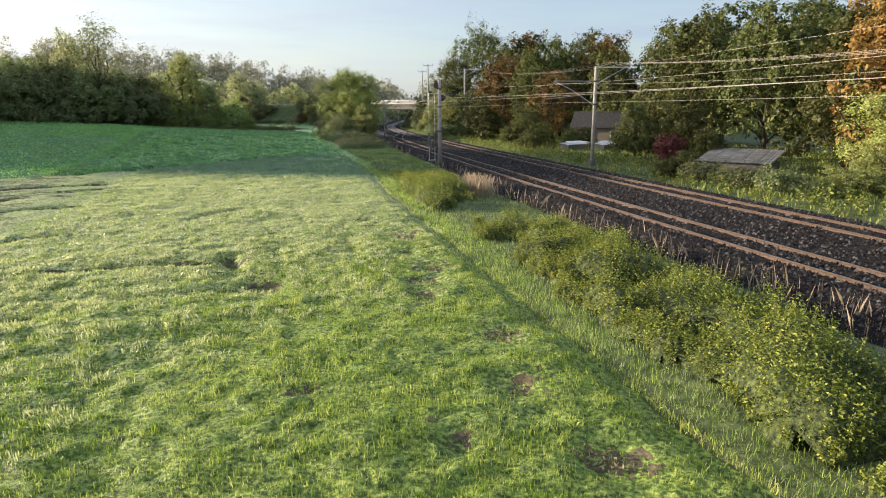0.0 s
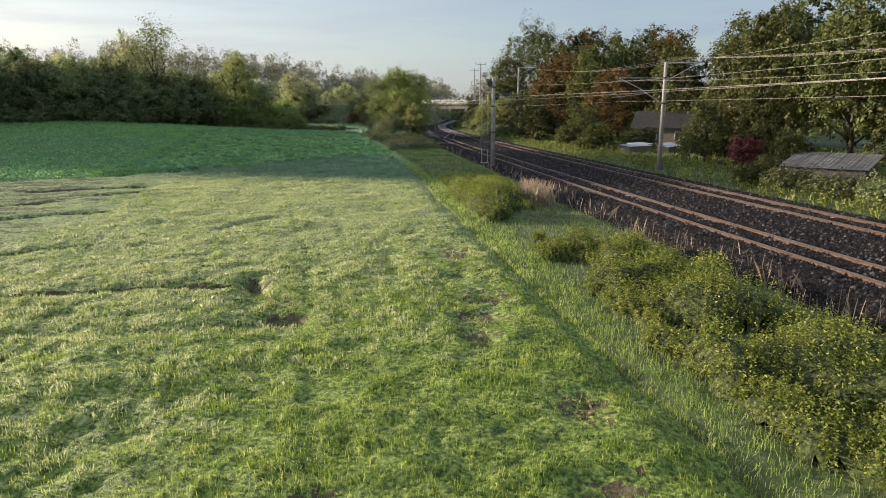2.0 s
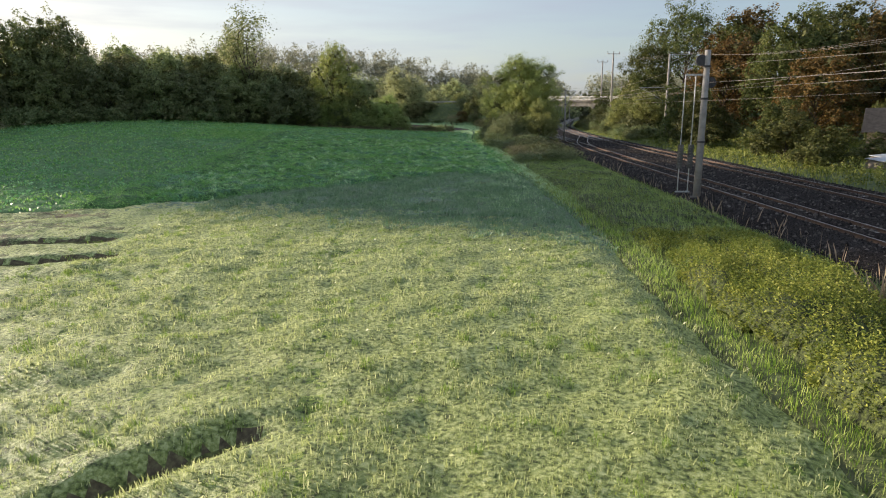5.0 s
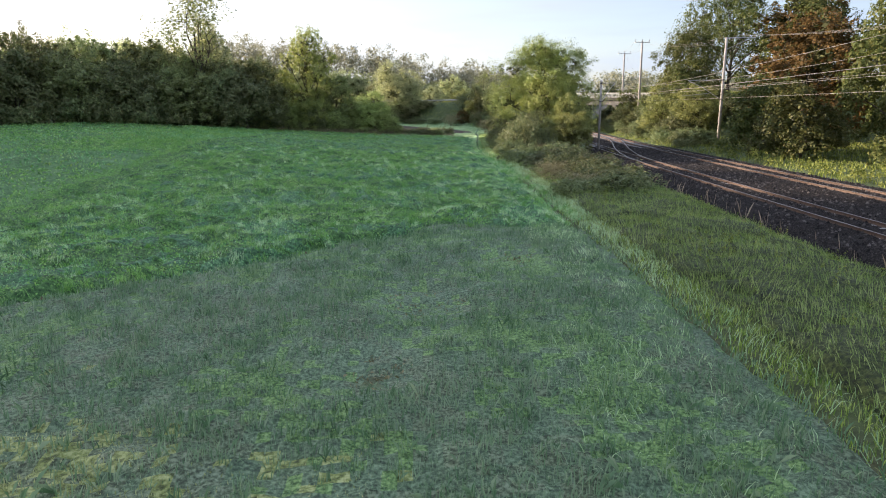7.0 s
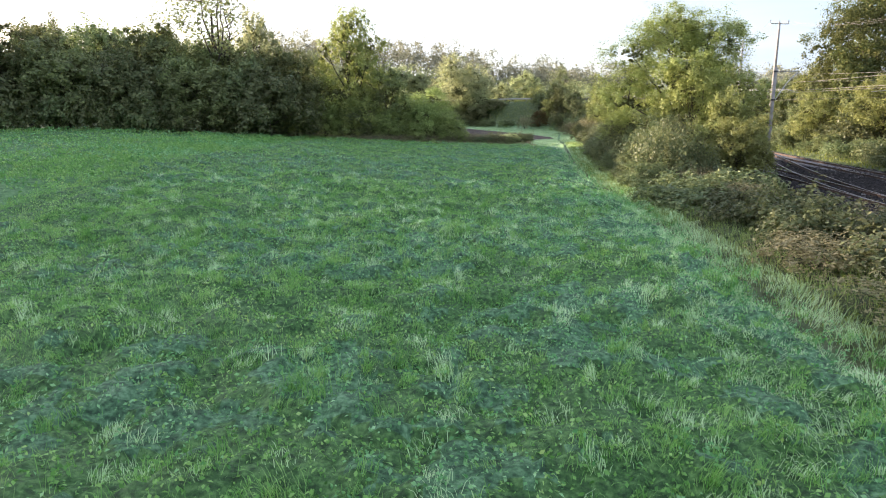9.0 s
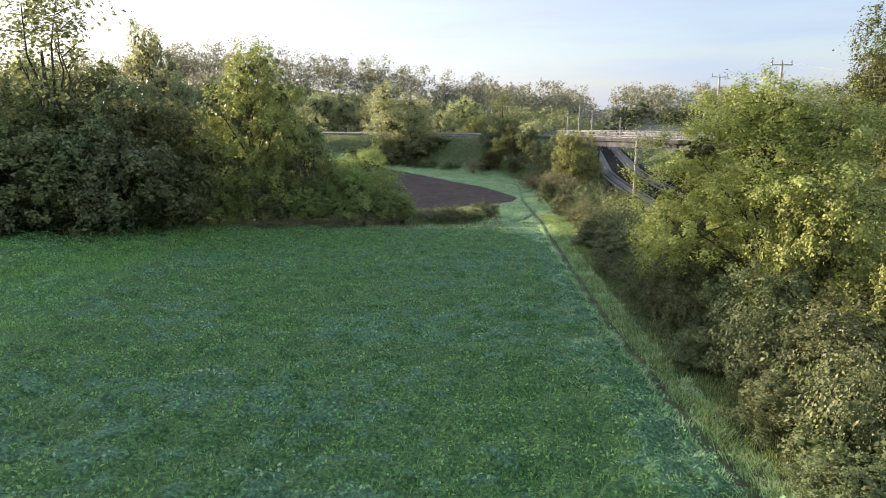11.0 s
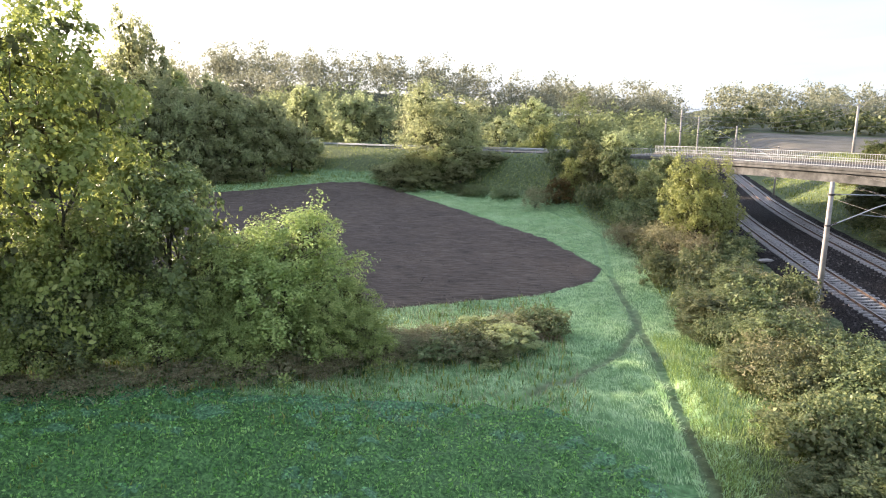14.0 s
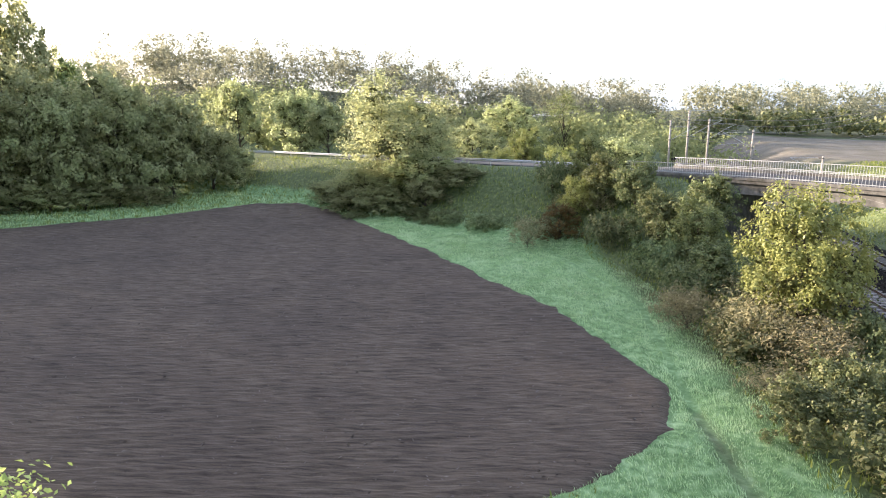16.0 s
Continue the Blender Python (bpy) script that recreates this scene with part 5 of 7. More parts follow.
def wheel_gap(x, y):
    """Distance from the nearest of the faint wheel marks that run up the meadow."""
    a = np.interp(y, [16, 30, 43.6, 56], [-2.3, -2.9, -3.4, -3.7])
    b = np.interp(y, [16, 22, 26.5, 34, 43.3, 56], [-5.0, -5.1, -5.3, -5.8, -6.1, -6.3])
    c = np.interp(y, [24, 36, 46.3, 60], [0.6, -0.3, -1.1, -2.0])
    return np.minimum(np.minimum(np.abs(x - a), np.abs(x - b)), np.minimum(np.abs(x - c), np.abs(x - b + 1.7)))


def rough_rows(x, y):
    """Strength of the dark stubbly rows on the far side of the mown part."""
    return smooth((-6.0 - x + (fbm(x / 3, y / 3, 141, 2) - 0.37) * 9) / 8) * smooth((y - 24 + (fbm(x / 3, y / 3, 143, 2) - 0.37) * 8) / 7) * (fbm(x / 3.5, y / 0.5, 121, 3) + 0.08)


def mown_lift(x, y):
    """Height of the mown sward over the ground: small tufts, streaks and furrows."""
    lift, who = tussock(x, y * 1.2, 0.36, 5)
    streak = fbm(x / 1.3 + y * 0.12, y / 0.55, 97, 3) - 0.44
    z = (0.02 + 0.07 * who) * lift + 0.13 * streak - 0.02 * (wheel_gap(x, y) < 0.14)
    for bx, by, br in BARE:
        z = z - 0.07 * smooth((br - np.hypot(x - bx, (y - by) * 0.8)) / 0.4)
    return z + 0.04 - 0.22 * smooth(1.5 - groove_gap(x, y)) - 0.2 * smooth((0.5 - np.abs(y - mown_line(x))) / 0.4) * (x < 2.5)


def mown_cover(name, x0, x1, y0, y1, step, mats, pick, label):
    """The dense cover of cut stems, one soft uneven sheet over the soil."""
    X, Y = np.meshgrid(np.arange(x0, x1, step), np.arange(y0, y1, step))
    edge = np.minimum(edge_x(Y) + 0.2 - X, mown_line(X) + 0.4 - Y) + (fbm(X, Y, 98, 2) - 0.37) * 0.5
    edge = np.minimum(edge, X - x0 - 0.4)
    Z = surface_z(X, Y) + 0.03 + mown_lift(X, Y) * smooth(edge / 0.5 + 0.2) - 0.25 * smooth(-edge / 0.3) + (fbm(X / 0.16, Y / 0.16, 99, 2) - 0.37) * 0.06
    k = np.arange(X.size).reshape(X.shape)
    on = edge > -0.4
    f = np.stack([k[:-1, :-1], k[:-1, 1:], k[1:, 1:], k[1:, :-1]], -1)[on[:-1, :-1] & on[1:, 1:] & on[:-1, 1:] & on[1:, :-1]]
    used_, inv_ = np.unique(f, return_inverse=True)
    kind = pick(X, Y).ravel()[f[:, 0]]
    me = array_mesh(name, np.stack([X, Y, Z], -1).reshape(-1, 3)[used_], inv_.reshape(-1, 4), mats, kind, True)
    tagged(put(name, me), label, "grass", kind="stuff")


def mown_kind(x, y):
    """0 fresh, 1 dew sheen, 2 painted shade by the cut line, 3 bare."""
    who = hash2(np.floor(x * 9), np.floor(y * 9), 3.3)
    kind = np.where(y - 0.9 * x + (fbm(x / 2.5, y / 1.8, 74, 3) - 0.45) * 8 + who * 14 > 26, 1, 0)
    kind = np.where(y + (fbm(x / 1.6, y / 1.6, 73, 3) - 0.45) * 6 + who * 5 - 2 > shade_tint_from(x), 2, kind)
    bare = (groove_gap(x, y) < 0.9 + 0.5 * who) | ((np.abs(y - mown_line(x)) < 0.1 + 0.25 * who) & (x < 2.5))
    for bx, by, br in BARE:
        if by > 50:
            continue
        bare |= np.hypot(x - bx, (y - by) * 0.8) + (fbm(x * 2.6, y * 2.6, 70, 3) - 0.44) * 1.8 + who * 0.7 < br * 0.85
    rows_ = rough_rows(x, y) + 0.1 * who
    kind = np.where((kind < 2) & (rows_ > 0.56), 6, kind)
    bare |= rows_ > 0.74
    kind = np.where((wheel_gap(x, y) < 0.15) & (kind == 1) & (who + fbm(x, y / 3, 139, 2) > 0.95), 0, kind)
    blot = fbm(x / 1.6, y / 2.4, 103, 3) + 0.4 * who
    kind = np.where((kind == 2) & (blot > 0.76), 4, np.where((kind == 2) & (blot < 0.5), 5, kind))
    return np.where(bare, 3, kind)


M_MOWN = [surface("mown_cover_fresh", [(0.36, (0.03, 0.052, 0.01)), (0.5, (0.16, 0.24, 0.036)), (0.64, (0.42, 0.49, 0.12))], 11.0, 0.55, (0.7, (0.8, 0.82, 0.7)), 34.0, 0.05),
          # dewy cover with the low sun's sheen put into its pale colour
          surface("mown_cover_dew_sheen", [(0.36, (0.07, 0.09, 0.022)), (0.5, (0.29, 0.34, 0.10)), (0.64, (0.55, 0.58, 0.26))], 11.0, 0.5, (0.7, (0.82, 0.84, 0.75)), 34.0, 0.05),
          # grey-green cover: shade put into the colour of the same mown grass
          surface("mown_cover_shade_tint", [(0.36, (0.045, 0.075, 0.04)), (0.5, (0.13, 0.205, 0.11)), (0.66, (0.28, 0.39, 0.23))], 16.0, 0.55, (0.7, (0.8, 0.8, 0.75)), 34.0, 0.05), M_EARTH,
          surface("mown_cover_stubs", [(0.38, (0.055, 0.075, 0.04)), (0.5, (0.15, 0.205, 0.115)), (0.62, (0.30, 0.37, 0.235))], 16.0, 0.6, (0.7, (0.8, 0.78, 0.7)), 34.0, 0.05),
          surface("mown_cover_regrowth", [(0.38, (0.05, 0.11, 0.03)), (0.5, (0.16, 0.29, 0.09)), (0.62, (0.32, 0.48, 0.18))], 16.0, 0.55, (0.7, (0.8, 0.82, 0.7)), 34.0, 0.05),
          surface("mown_cover_rows", [(0.38, (0.045, 0.05, 0.018)), (0.5, (0.15, 0.165, 0.06)), (0.62, (0.34, 0.355, 0.15))], 12.0, 0.6, (0.7, (0.8, 0.8, 0.7)), 34.0, 0.05)]
mown_cover("mown_cover_near", -12, 8, 4.5, 30, 0.1, M_MOWN, mown_kind, "dense short sward of the mown meadow")
mown_cover("mown_cover_side", -40, -11, 4.5, 30.2, 0.2, M_MOWN, mown_kind, "dense short sward of the mown meadow")
mown_cover("mown_cover_far", -50, 10.5, 29.9, 78, 0.2, M_MOWN, mown_kind, "dense short sward of the mown meadow with dew")

nx_, ny_ = scatter(210000, -11, 9.5, 4.5, 24, 300, mown)
fx_, fy_ = scatter(230000, -9, 9.8, 24, 78, 301, mown)
x, y = np.concatenate([nx_, fx_]), np.concatenate([ny_, fy_])
lift, who = tussock(x, y * 1.25, 0.34, 5)
tuft = fbm(x / 0.9, y / 0.6, 72, 3)
h = 0.02 + (0.03 + 0.07 * lift * (0.35 + who)) * np.clip(0.35 + 1.5 * tuft, 0.3, 1.6) * np.random.default_rng(1).uniform(0.6, 1.3, len(x))
# blades in the part where shade is painted by colour
shade_tinted = y + (fbm(x / 1.6, y / 1.6, 73, 3) - 0.45) * 6 + who * 5 - 2 > shade_tint_from(x)
pale = ~shade_tinted & (y - 0.9 * x + (fbm(x / 2.5, y / 1.8, 74, 3) - 0.45) * 8 + who * 14 > 26)
fresh = ~shade_tinted & ~pale
V, F = blades(x[shade_tinted], y[shade_tinted], h[shade_tinted] * 1.1 + 0.11 * (lift * smooth((who - 0.4) / 0.2))[shade_tinted], np.full(shade_tinted.sum(), 0.019), 306, 0.35, surface_z(x[shade_tinted], y[shade_tinted]) + mown_lift(x[shade_tinted], y[shade_tinted]))
stuff("cut_grass", V, F, L_STUB_SHADE, "short dewy grass with shade put into its teal-green colour", "grass")
V, F = blades(x[pale], y[pale], h[pale], np.full(pale.sum(), 0.016), 307, 0.35, surface_z(x[pale], y[pale]) + mown_lift(x[pale], y[pale]))
stuff("dewy_mown_grass", V, F, L_DEW_SHEEN, "short mown grass paled for dew and its backlit sheen", "grass")
V, F = blades(x[fresh], y[fresh], h[fresh], 0.009 + 0.004 * tuft[fresh] + 0.00025 * y[fresh], 302, 0.28, surface_z(x[fresh], y[fresh]) + mown_lift(x[fresh], y[fresh]))
stuff("mown_grass", V, F, L_GRASS, "short mown meadow grass with pale tips", "grass")
# taller tufts in the mown grass
tr = np.random.default_rng(380)
tx0, ty0 = scatter(3600, -10, 7.5, 5, 60, 381, lambda x, y, r: (x < edge_x(y) - 0.2) & (y < mown_line(x)) & (y < shade_tint_from(x) - 2) & (r.random(len(x)) < fbm(x / 3, y / 2, 87, 3) * 1.7 - 0.2))
tn = 26
x = np.repeat(tx0, tn) + tr.normal(0, 0.075, len(tx0) * tn)
y = np.repeat(ty0, tn) + tr.normal(0, 0.06, len(tx0) * tn)
V, F = blades(x, y, np.repeat(tr.uniform(0.08, 0.19, len(tx0)), tn) * tr.uniform(0.5, 1.1, len(x)), 0.012, 382, 0.55, surface_z(x, y) + mown_lift(x, y))
stuff("grass_tufts", V, F, L_TUFT, "taller green tufts in the mown grass", "grass")
# dead stalks and clods on the bare patches
bx = np.concatenate([tr.normal(b[0], b[2] * 0.55, int(240 * b[2])) for b in BARE])
by = np.concatenate([tr.normal(b[1], b[2] * 0.6, int(240 * b[2])) for b in BARE])
V, F = leaf_quads(np.stack([bx, by, surface_z(bx, by) + tr.uniform(0.0, 0.06, len(bx))], -1), 0.1, 383, None, 0.4, 0.0)
stuff("dead_stalks", V, F, L_BROWN, "brown dead stalks and clods on bare patches", "dead grass")
x, y = scatter(80000, -48, -9, 8, 60, 303, mown)
tuft = fbm(x / 0.7, y / 0.45, 72, 3)
V, F = blades(x, y, 0.05 + 0.26 * np.clip(tuft - 0.2, 0, 1), 0.05, 304, 0.5)
stuff("mown_grass_beyond", V, F, L_GRASS, "short dewy mown meadow grass with pale tips", "grass")


def lush_at(x, y, r):
    return (x < edge_x(y) + 0.4) & (y < lush_end(x) + r.normal(0, 0.7, len(x))) & (y > mown_line(x) + r.normal(0, 0.3, len(x))) & (r.random(len(x)) < np.clip(0.4 + 1.2 * fbm(x / 0.8, y / 0.7, 75, 3), 0, 1)) & ((np.abs(x - edge_x(y)) > 0.28) | (r.random(len(x)) < 0.3)) & (ground_z(x, y) < 4)


def sward(x, y, seed, speckled=True):
    """Height of the growth over the ground and its sort: 0 green, 1 dewy clover, 2 lime."""
    x0_, y0_ = x, y
    x = x + (fbm(x0_ / 0.9, y0_ / 0.9, 111, 2) - 0.37) * 1.1
    y = y + (fbm(x0_ / 0.9, y0_ / 0.9, 117, 2) - 0.37) * 1.1
    lift, who = tussock(x, y * 1.2, 0.6, seed)
    small, who2 = tussock(x, y * 1.2, 0.26, seed + 9)
    broad = fbm(x / 5, y / 4, 91, 3) + 0.4 * smooth((3.2 - (edge_x(y) - x)) / 2.2)
    top = (0.07 + 0.26 * who) * lift + 0.15 * small * (0.4 + who2)
    mixed = hash2(np.floor(x * 60), np.floor(y * 60), 5.1) * 0.15 if speckled else 0.075
    sort = np.where(who * 0.5 + mixed + broad > 0.93, 1, np.where(who2 * 0.25 + mixed + fbm(x / 3.5, y / 2.5, 93, 3) > 0.76, 2, 0))
    return top, sort


def clover(n, x0, x1, y0, y1, size, seed, name):
    """Leaves that cover the plants' rounded tops, each turned along the plant's slope."""
    x, y = scatter(n, x0, x1, y0, y1, seed, lush_at)
    r = np.random.default_rng(seed)
    top, sort = sward(x, y, 33)
    e = 0.06
    gx1 = (sward(x + e, y, 33)[0] - top) / e
    gy1 = (sward(x, y + e, 33)[0] - top) / e
    thinned = (sort != 2) | (r.random(len(x)) < 0.3)
    x, y, top, sort, gx1, gy1 = (v[thinned] for v in (x, y, top, sort, gx1, gy1))
    z = surface_z(x, y) + top * r.uniform(0.5, 1.15, len(x)) + 0.05
    V, F = crown_leaves(np.stack([x, y, z], -1), np.stack([-gx1 * 0.9, -gy1 * 0.9, np.full(len(x), 0.75)], -1), size, seed + 1, 0.62)
    me = array_mesh(name, V, F, [L_MEADOW, L_CLOVER, L_LIME], sort)
    tagged(put(name, me), "lush green clover and meadow plants wet with dew", "clover", kind="stuff")


# the dense cover of the plants, one soft uneven sheet over the soil
cx_, cy_ = np.meshgrid(np.arange(-15, 11.6, 0.15), np.arange(53, 150, 0.17))
c_top, c_sort = sward(cx_, cy_, 33, False)
inside = np.minimum(np.minimum(edge_x(cy_) - 0.35 - cx_, cy_ - mown_line(cx_) - 0.2), lush_end(cx_) - cy_) + (fbm(cx_, cy_, 95, 2) - 0.37) * 0.8
cz_ = surface_z(cx_, cy_) + 0.02 + (c_top * 0.6 + 0.03) * smooth(inside / 0.6) - 0.35 * smooth((0.15 - inside) / 0.4) + (fbm(cx_ / 0.3, cy_ / 0.3, 96, 2) - 0.37) * 0.1
cid = np.arange(cx_.size).reshape(cx_.shape)
on = inside > -0.3
cf = np.stack([cid[:-1, :-1], cid[:-1, 1:], cid[1:, 1:], cid[1:, :-1]], -1)[on[:-1, :-1] & on[1:, 1:] & on[:-1, 1:] & on[1:, :-1]]
c_kind = np.where(c_sort == 2, 0, c_sort).ravel()[cf[:, 0]]
cu, ci = np.unique(cf, return_inverse=True)
# darker than the leaves, so the sheet's colour shades the gaps between plants
M_COVER = [surface("gap_shade_cover_" + n, stops, 9.0, 0.6, (0.6, (0.75, 0.8, 0.75)), 30.0, 0.05) for n, stops in (
    ("green", [(0.36, (0.02, 0.06, 0.014)), (0.5, (0.065, 0.16, 0.04)), (0.66, (0.17, 0.32, 0.095))]),
    ("dewy", [(0.36, (0.025, 0.07, 0.03)), (0.5, (0.08, 0.19, 0.08)), (0.66, (0.20, 0.37, 0.185))]),
    ("lime", [(0.36, (0.06, 0.13, 0.03)), (0.5, (0.17, 0.31, 0.07)), (0.66, (0.33, 0.47, 0.13))]))]
stuff_me = array_mesh("meadow_cover", np.stack([cx_, cy_, cz_], -1).reshape(-1, 3)[cu], ci.reshape(-1, 4), M_COVER, c_kind, True)
tagged(put("meadow_cover", stuff_me), "dense uneven cover of meadow plants in soft mounds", "meadow plants", kind="stuff")

clover(150000, -16, 11, 52, 96, 0.075, 311, "clover_sward_near")
clover(90000, -26, 13, 94, 149, 0.12, 312, "clover_sward_far")
clover(70000, -60, -16, 45, 135, 0.17, 313, "clover_sward_beyond")
x, y = scatter(170000, -16, 11, 52, 98, 314, lush_at)
top, sort = sward(x, y, 33)
grassy = (sort == 2) | ((sort == 0) & (np.random.default_rng(12).random(len(x)) < 0.25))
x, y, top = x[grassy], y[grassy], top[grassy]
V, F = blades(x, y, 0.10 + top * np.random.default_rng(2).uniform(0.8, 1.5, len(x)), 0.012, 315, 0.6, None, 9 * fbm(x / 1.4, y / 1.4, 131, 2))
stuff("long_grass", V, F, L_MEADOW, "long soft green grass bent by dew", "grass")
x, y = scatter(60000, -22, 14, 96, 150, 316, lush_at)
top, sort = sward(x, y, 33)
x, y, top = x[sort != 1], y[sort != 1], top[sort != 1]
V, F = blades(x, y, 0.1 + 1.2 * top, 0.022, 317, 0.7)
stuff("long_grass_beyond", V, F, L_MEADOW, "long soft green grass bent by dew", "grass")


# single tufts that stand out of the meadow, green or white with dew
for seed, count, mat, name, label in ((390, 2600, L_MEADOW, "meadow_tufts", "dark green grass tufts standing out of the clover"), (392, 1100, L_FROST, "dewy_tufts", "pale dewy grass tufts standing out of the clover")):
    tr = np.random.default_rng(seed)
    tx0, ty0 = scatter(count * 2, -13, 11, 56, 100, seed + 1, lambda x, y, r: lush_at(x, y, r) & (r.random(len(x)) < np.clip(2.2 * fbm(x / 2.5, y / 2.5, seed + 2, 3) - 0.3 + (0.3 * smooth((x - edge_x(y) + 5) / 3) if mat == L_FROST else 0), 0, 1)))
    tn = 44
    wide = np.repeat(tr.uniform(0.05, 0.15, len(tx0)), tn)
    x, y = np.repeat(tx0, tn) + tr.normal(0, 1, len(tx0) * tn) * wide, np.repeat(ty0, tn) + tr.normal(0, 1, len(tx0) * tn) * wide
    V, F = blades(x, y, np.repeat(tr.uniform(0.14, 0.34, len(tx0)), tn) * tr.uniform(0.5, 1.1, len(x)), 0.011, seed + 3, 0.6, surface_z(x, y) + 0.6 * sward(x, y, 33)[0], np.repeat(tr.uniform(0, 6.28, len(tx0)), tn))
    stuff(name, V, F, mat, label, "grass")


# grass round the ploughed field and up to the causeway
def green_at(x, y, r):
    return (~plough_inside(x, y, 0.1)) & (x < 19.5) & (ground_z(x, y) < 2.2) & (x > -62) & (x < edge_x(y) + 3.4) & (path_track(x, y) > 0.22) & (np.abs(x - edge_x(y)) > 0.2)


x, y = scatter(190000, -4, 20, 138, 215, 321, green_at)
V, F = blades(x, y, 0.06 + 0.22 * tussock(x, y, 0.8, 41)[0] * np.clip(fbm(x / 3, y / 3, 78, 3) + 0.2, 0, 1), 0.016, 322, 0.6, None, 9 * fbm(x / 1.6, y / 1.6, 147, 2))
stuff("path_grass", V, F, L_FROST, "pale green dewy grass along the grassy path", "grass")
x, y = scatter(50000, -62, -4, 195, 240, 323, green_at)
V, F = blades(x, y, 0.12 + 0.3 * np.clip(fbm(x / 1.2, y / 0.9, 78, 3) - 0.2, 0, 1), 0.06, 324, 0.7)
stuff("headland_grass", V, F, L_FROST, "pale green grass on the far headland", "grass")


# long pale grass along the meadow's edge
x, y = scatter(130000, 3, 14.5, 50, 146, 325, lambda x, y, r: (r.random(len(x)) < (y - 50) / 24) & (x < edge_x(y) + 1.3) & (x > edge_x(y) - 0.6 - 5.0 * fbm(x / 3, y / 5, 88, 3) * smooth((125 - y) / 20 + 0.6)) & (np.abs(x - edge_x(y)) > 0.22))
V, F = blades(x, y, 0.10 + 0.40 * tussock(x, y, 0.9, 48)[0] * np.clip(fbm(x / 0.8, y / 0.6, 89, 3) + 0.2, 0, 1), 0.015 + 0.012 * (y > 92), 326, 0.75, None, 11 * fbm(x / 1.1, y / 1.1, 133, 2))
stuff("edge_grass", V, F, L_FROST, "long pale dewy grass along the meadow edge", "grass")


# rough tall grass: hedge bank, causeway slopes, railway banks
def rough_at(x, y, r):
    tx = track_x(y)
    right = (x > tx + TRACK_GAP + 3.6) & (x < tx + 42) & (y > 0)
    slope = (ground_z(x, y) > 1.2) & (x > -45) & (x < tx - 4) & (y > 180) & (road_distance(x, y) > 4.6)
    hedge = (y > 139 + 0.5 * (x - 2)) & (y < 156 + 0.35 * x) & (x > -18) & (x < 10) & ~plough_inside(x, y, 0.2)
    strip = (x > edge_x(y) + 2.5) & (x < tx - 3.6) & (y > 100) & (y < 200)
    return right | slope | hedge | strip


x, y = scatter(250000, -45, 75, 2, 236, 331, rough_at)
V, F = blades(x, y, 0.15 + 0.6 * np.clip(fbm(x / 1.6, y / 1.6, 79, 3) - 0.2, 0, 1), 0.065, 332, 0.6)
stuff("rough_grass", V, F, L_WEED, "rough tall grass on the banks", "grass")
x, y = scatter(5200, -16, 10, 140, 158, 333, lambda x, y, r: rough_at(x, y, r) & (r.random(len(x)) < 0.8))
V, F = blades(x, y, np.random.default_rng(3).uniform(0.3, 0.7, len(x)), 0.014, 334, 0.5)
stuff("dry_bank_grass", V, F, L_DRY, "dry straw-coloured grass on the field bank", "grass")
x, y = scatter(420, 7.8, 9.9, 150.6, 152.8, 335)
V, F = blades(x, y, np.random.default_rng(4).uniform(0.3, 0.6, len(x)), 0.03, 336, 0.6)
stuff("dry_tussock", V, F, L_DRY, "tussock of dry orange-brown grass", "grass")


# ---- weed strip between meadow and railway ----
def bed_height(x, y):
    """Height of the nettle beds and rank grass over the ground, in rounded heaps with gaps."""
    lo = edge_x(y) + 0.3 + 1.6 * fbm(x / 2, y / 2.2, 82, 3)
    hi = np.minimum(lo + 3.2 + 3.2 * fbm(x / 3, y / 4, 86, 3), track_x(y) - 3.5)
    taper = smooth(np.minimum(x - lo, hi - x) / 0.8)
    heap, who = tussock(x, y * 0.8, 1.9, 61)
    small, who2 = tussock(x, y * 0.9, 0.7, 62)
    gap = smooth((fbm(x / 2.2, y / 2.8, 85, 3) - 0.30) / 0.14)
    near = taper * gap * (0.2 + (0.26 + 0.72 * who) * heap + 0.22 * who2 * small)
    rank = smooth((x - edge_x(y) - 0.9) / 0.8) * smooth((track_x(y) - 3.2 - x) / 0.8) * (0.06 + 0.34 * who * heap + 0.2 * who2 * small)
    f = smooth((y - 38) / 8)
    return near * (1 - f) + rank * f


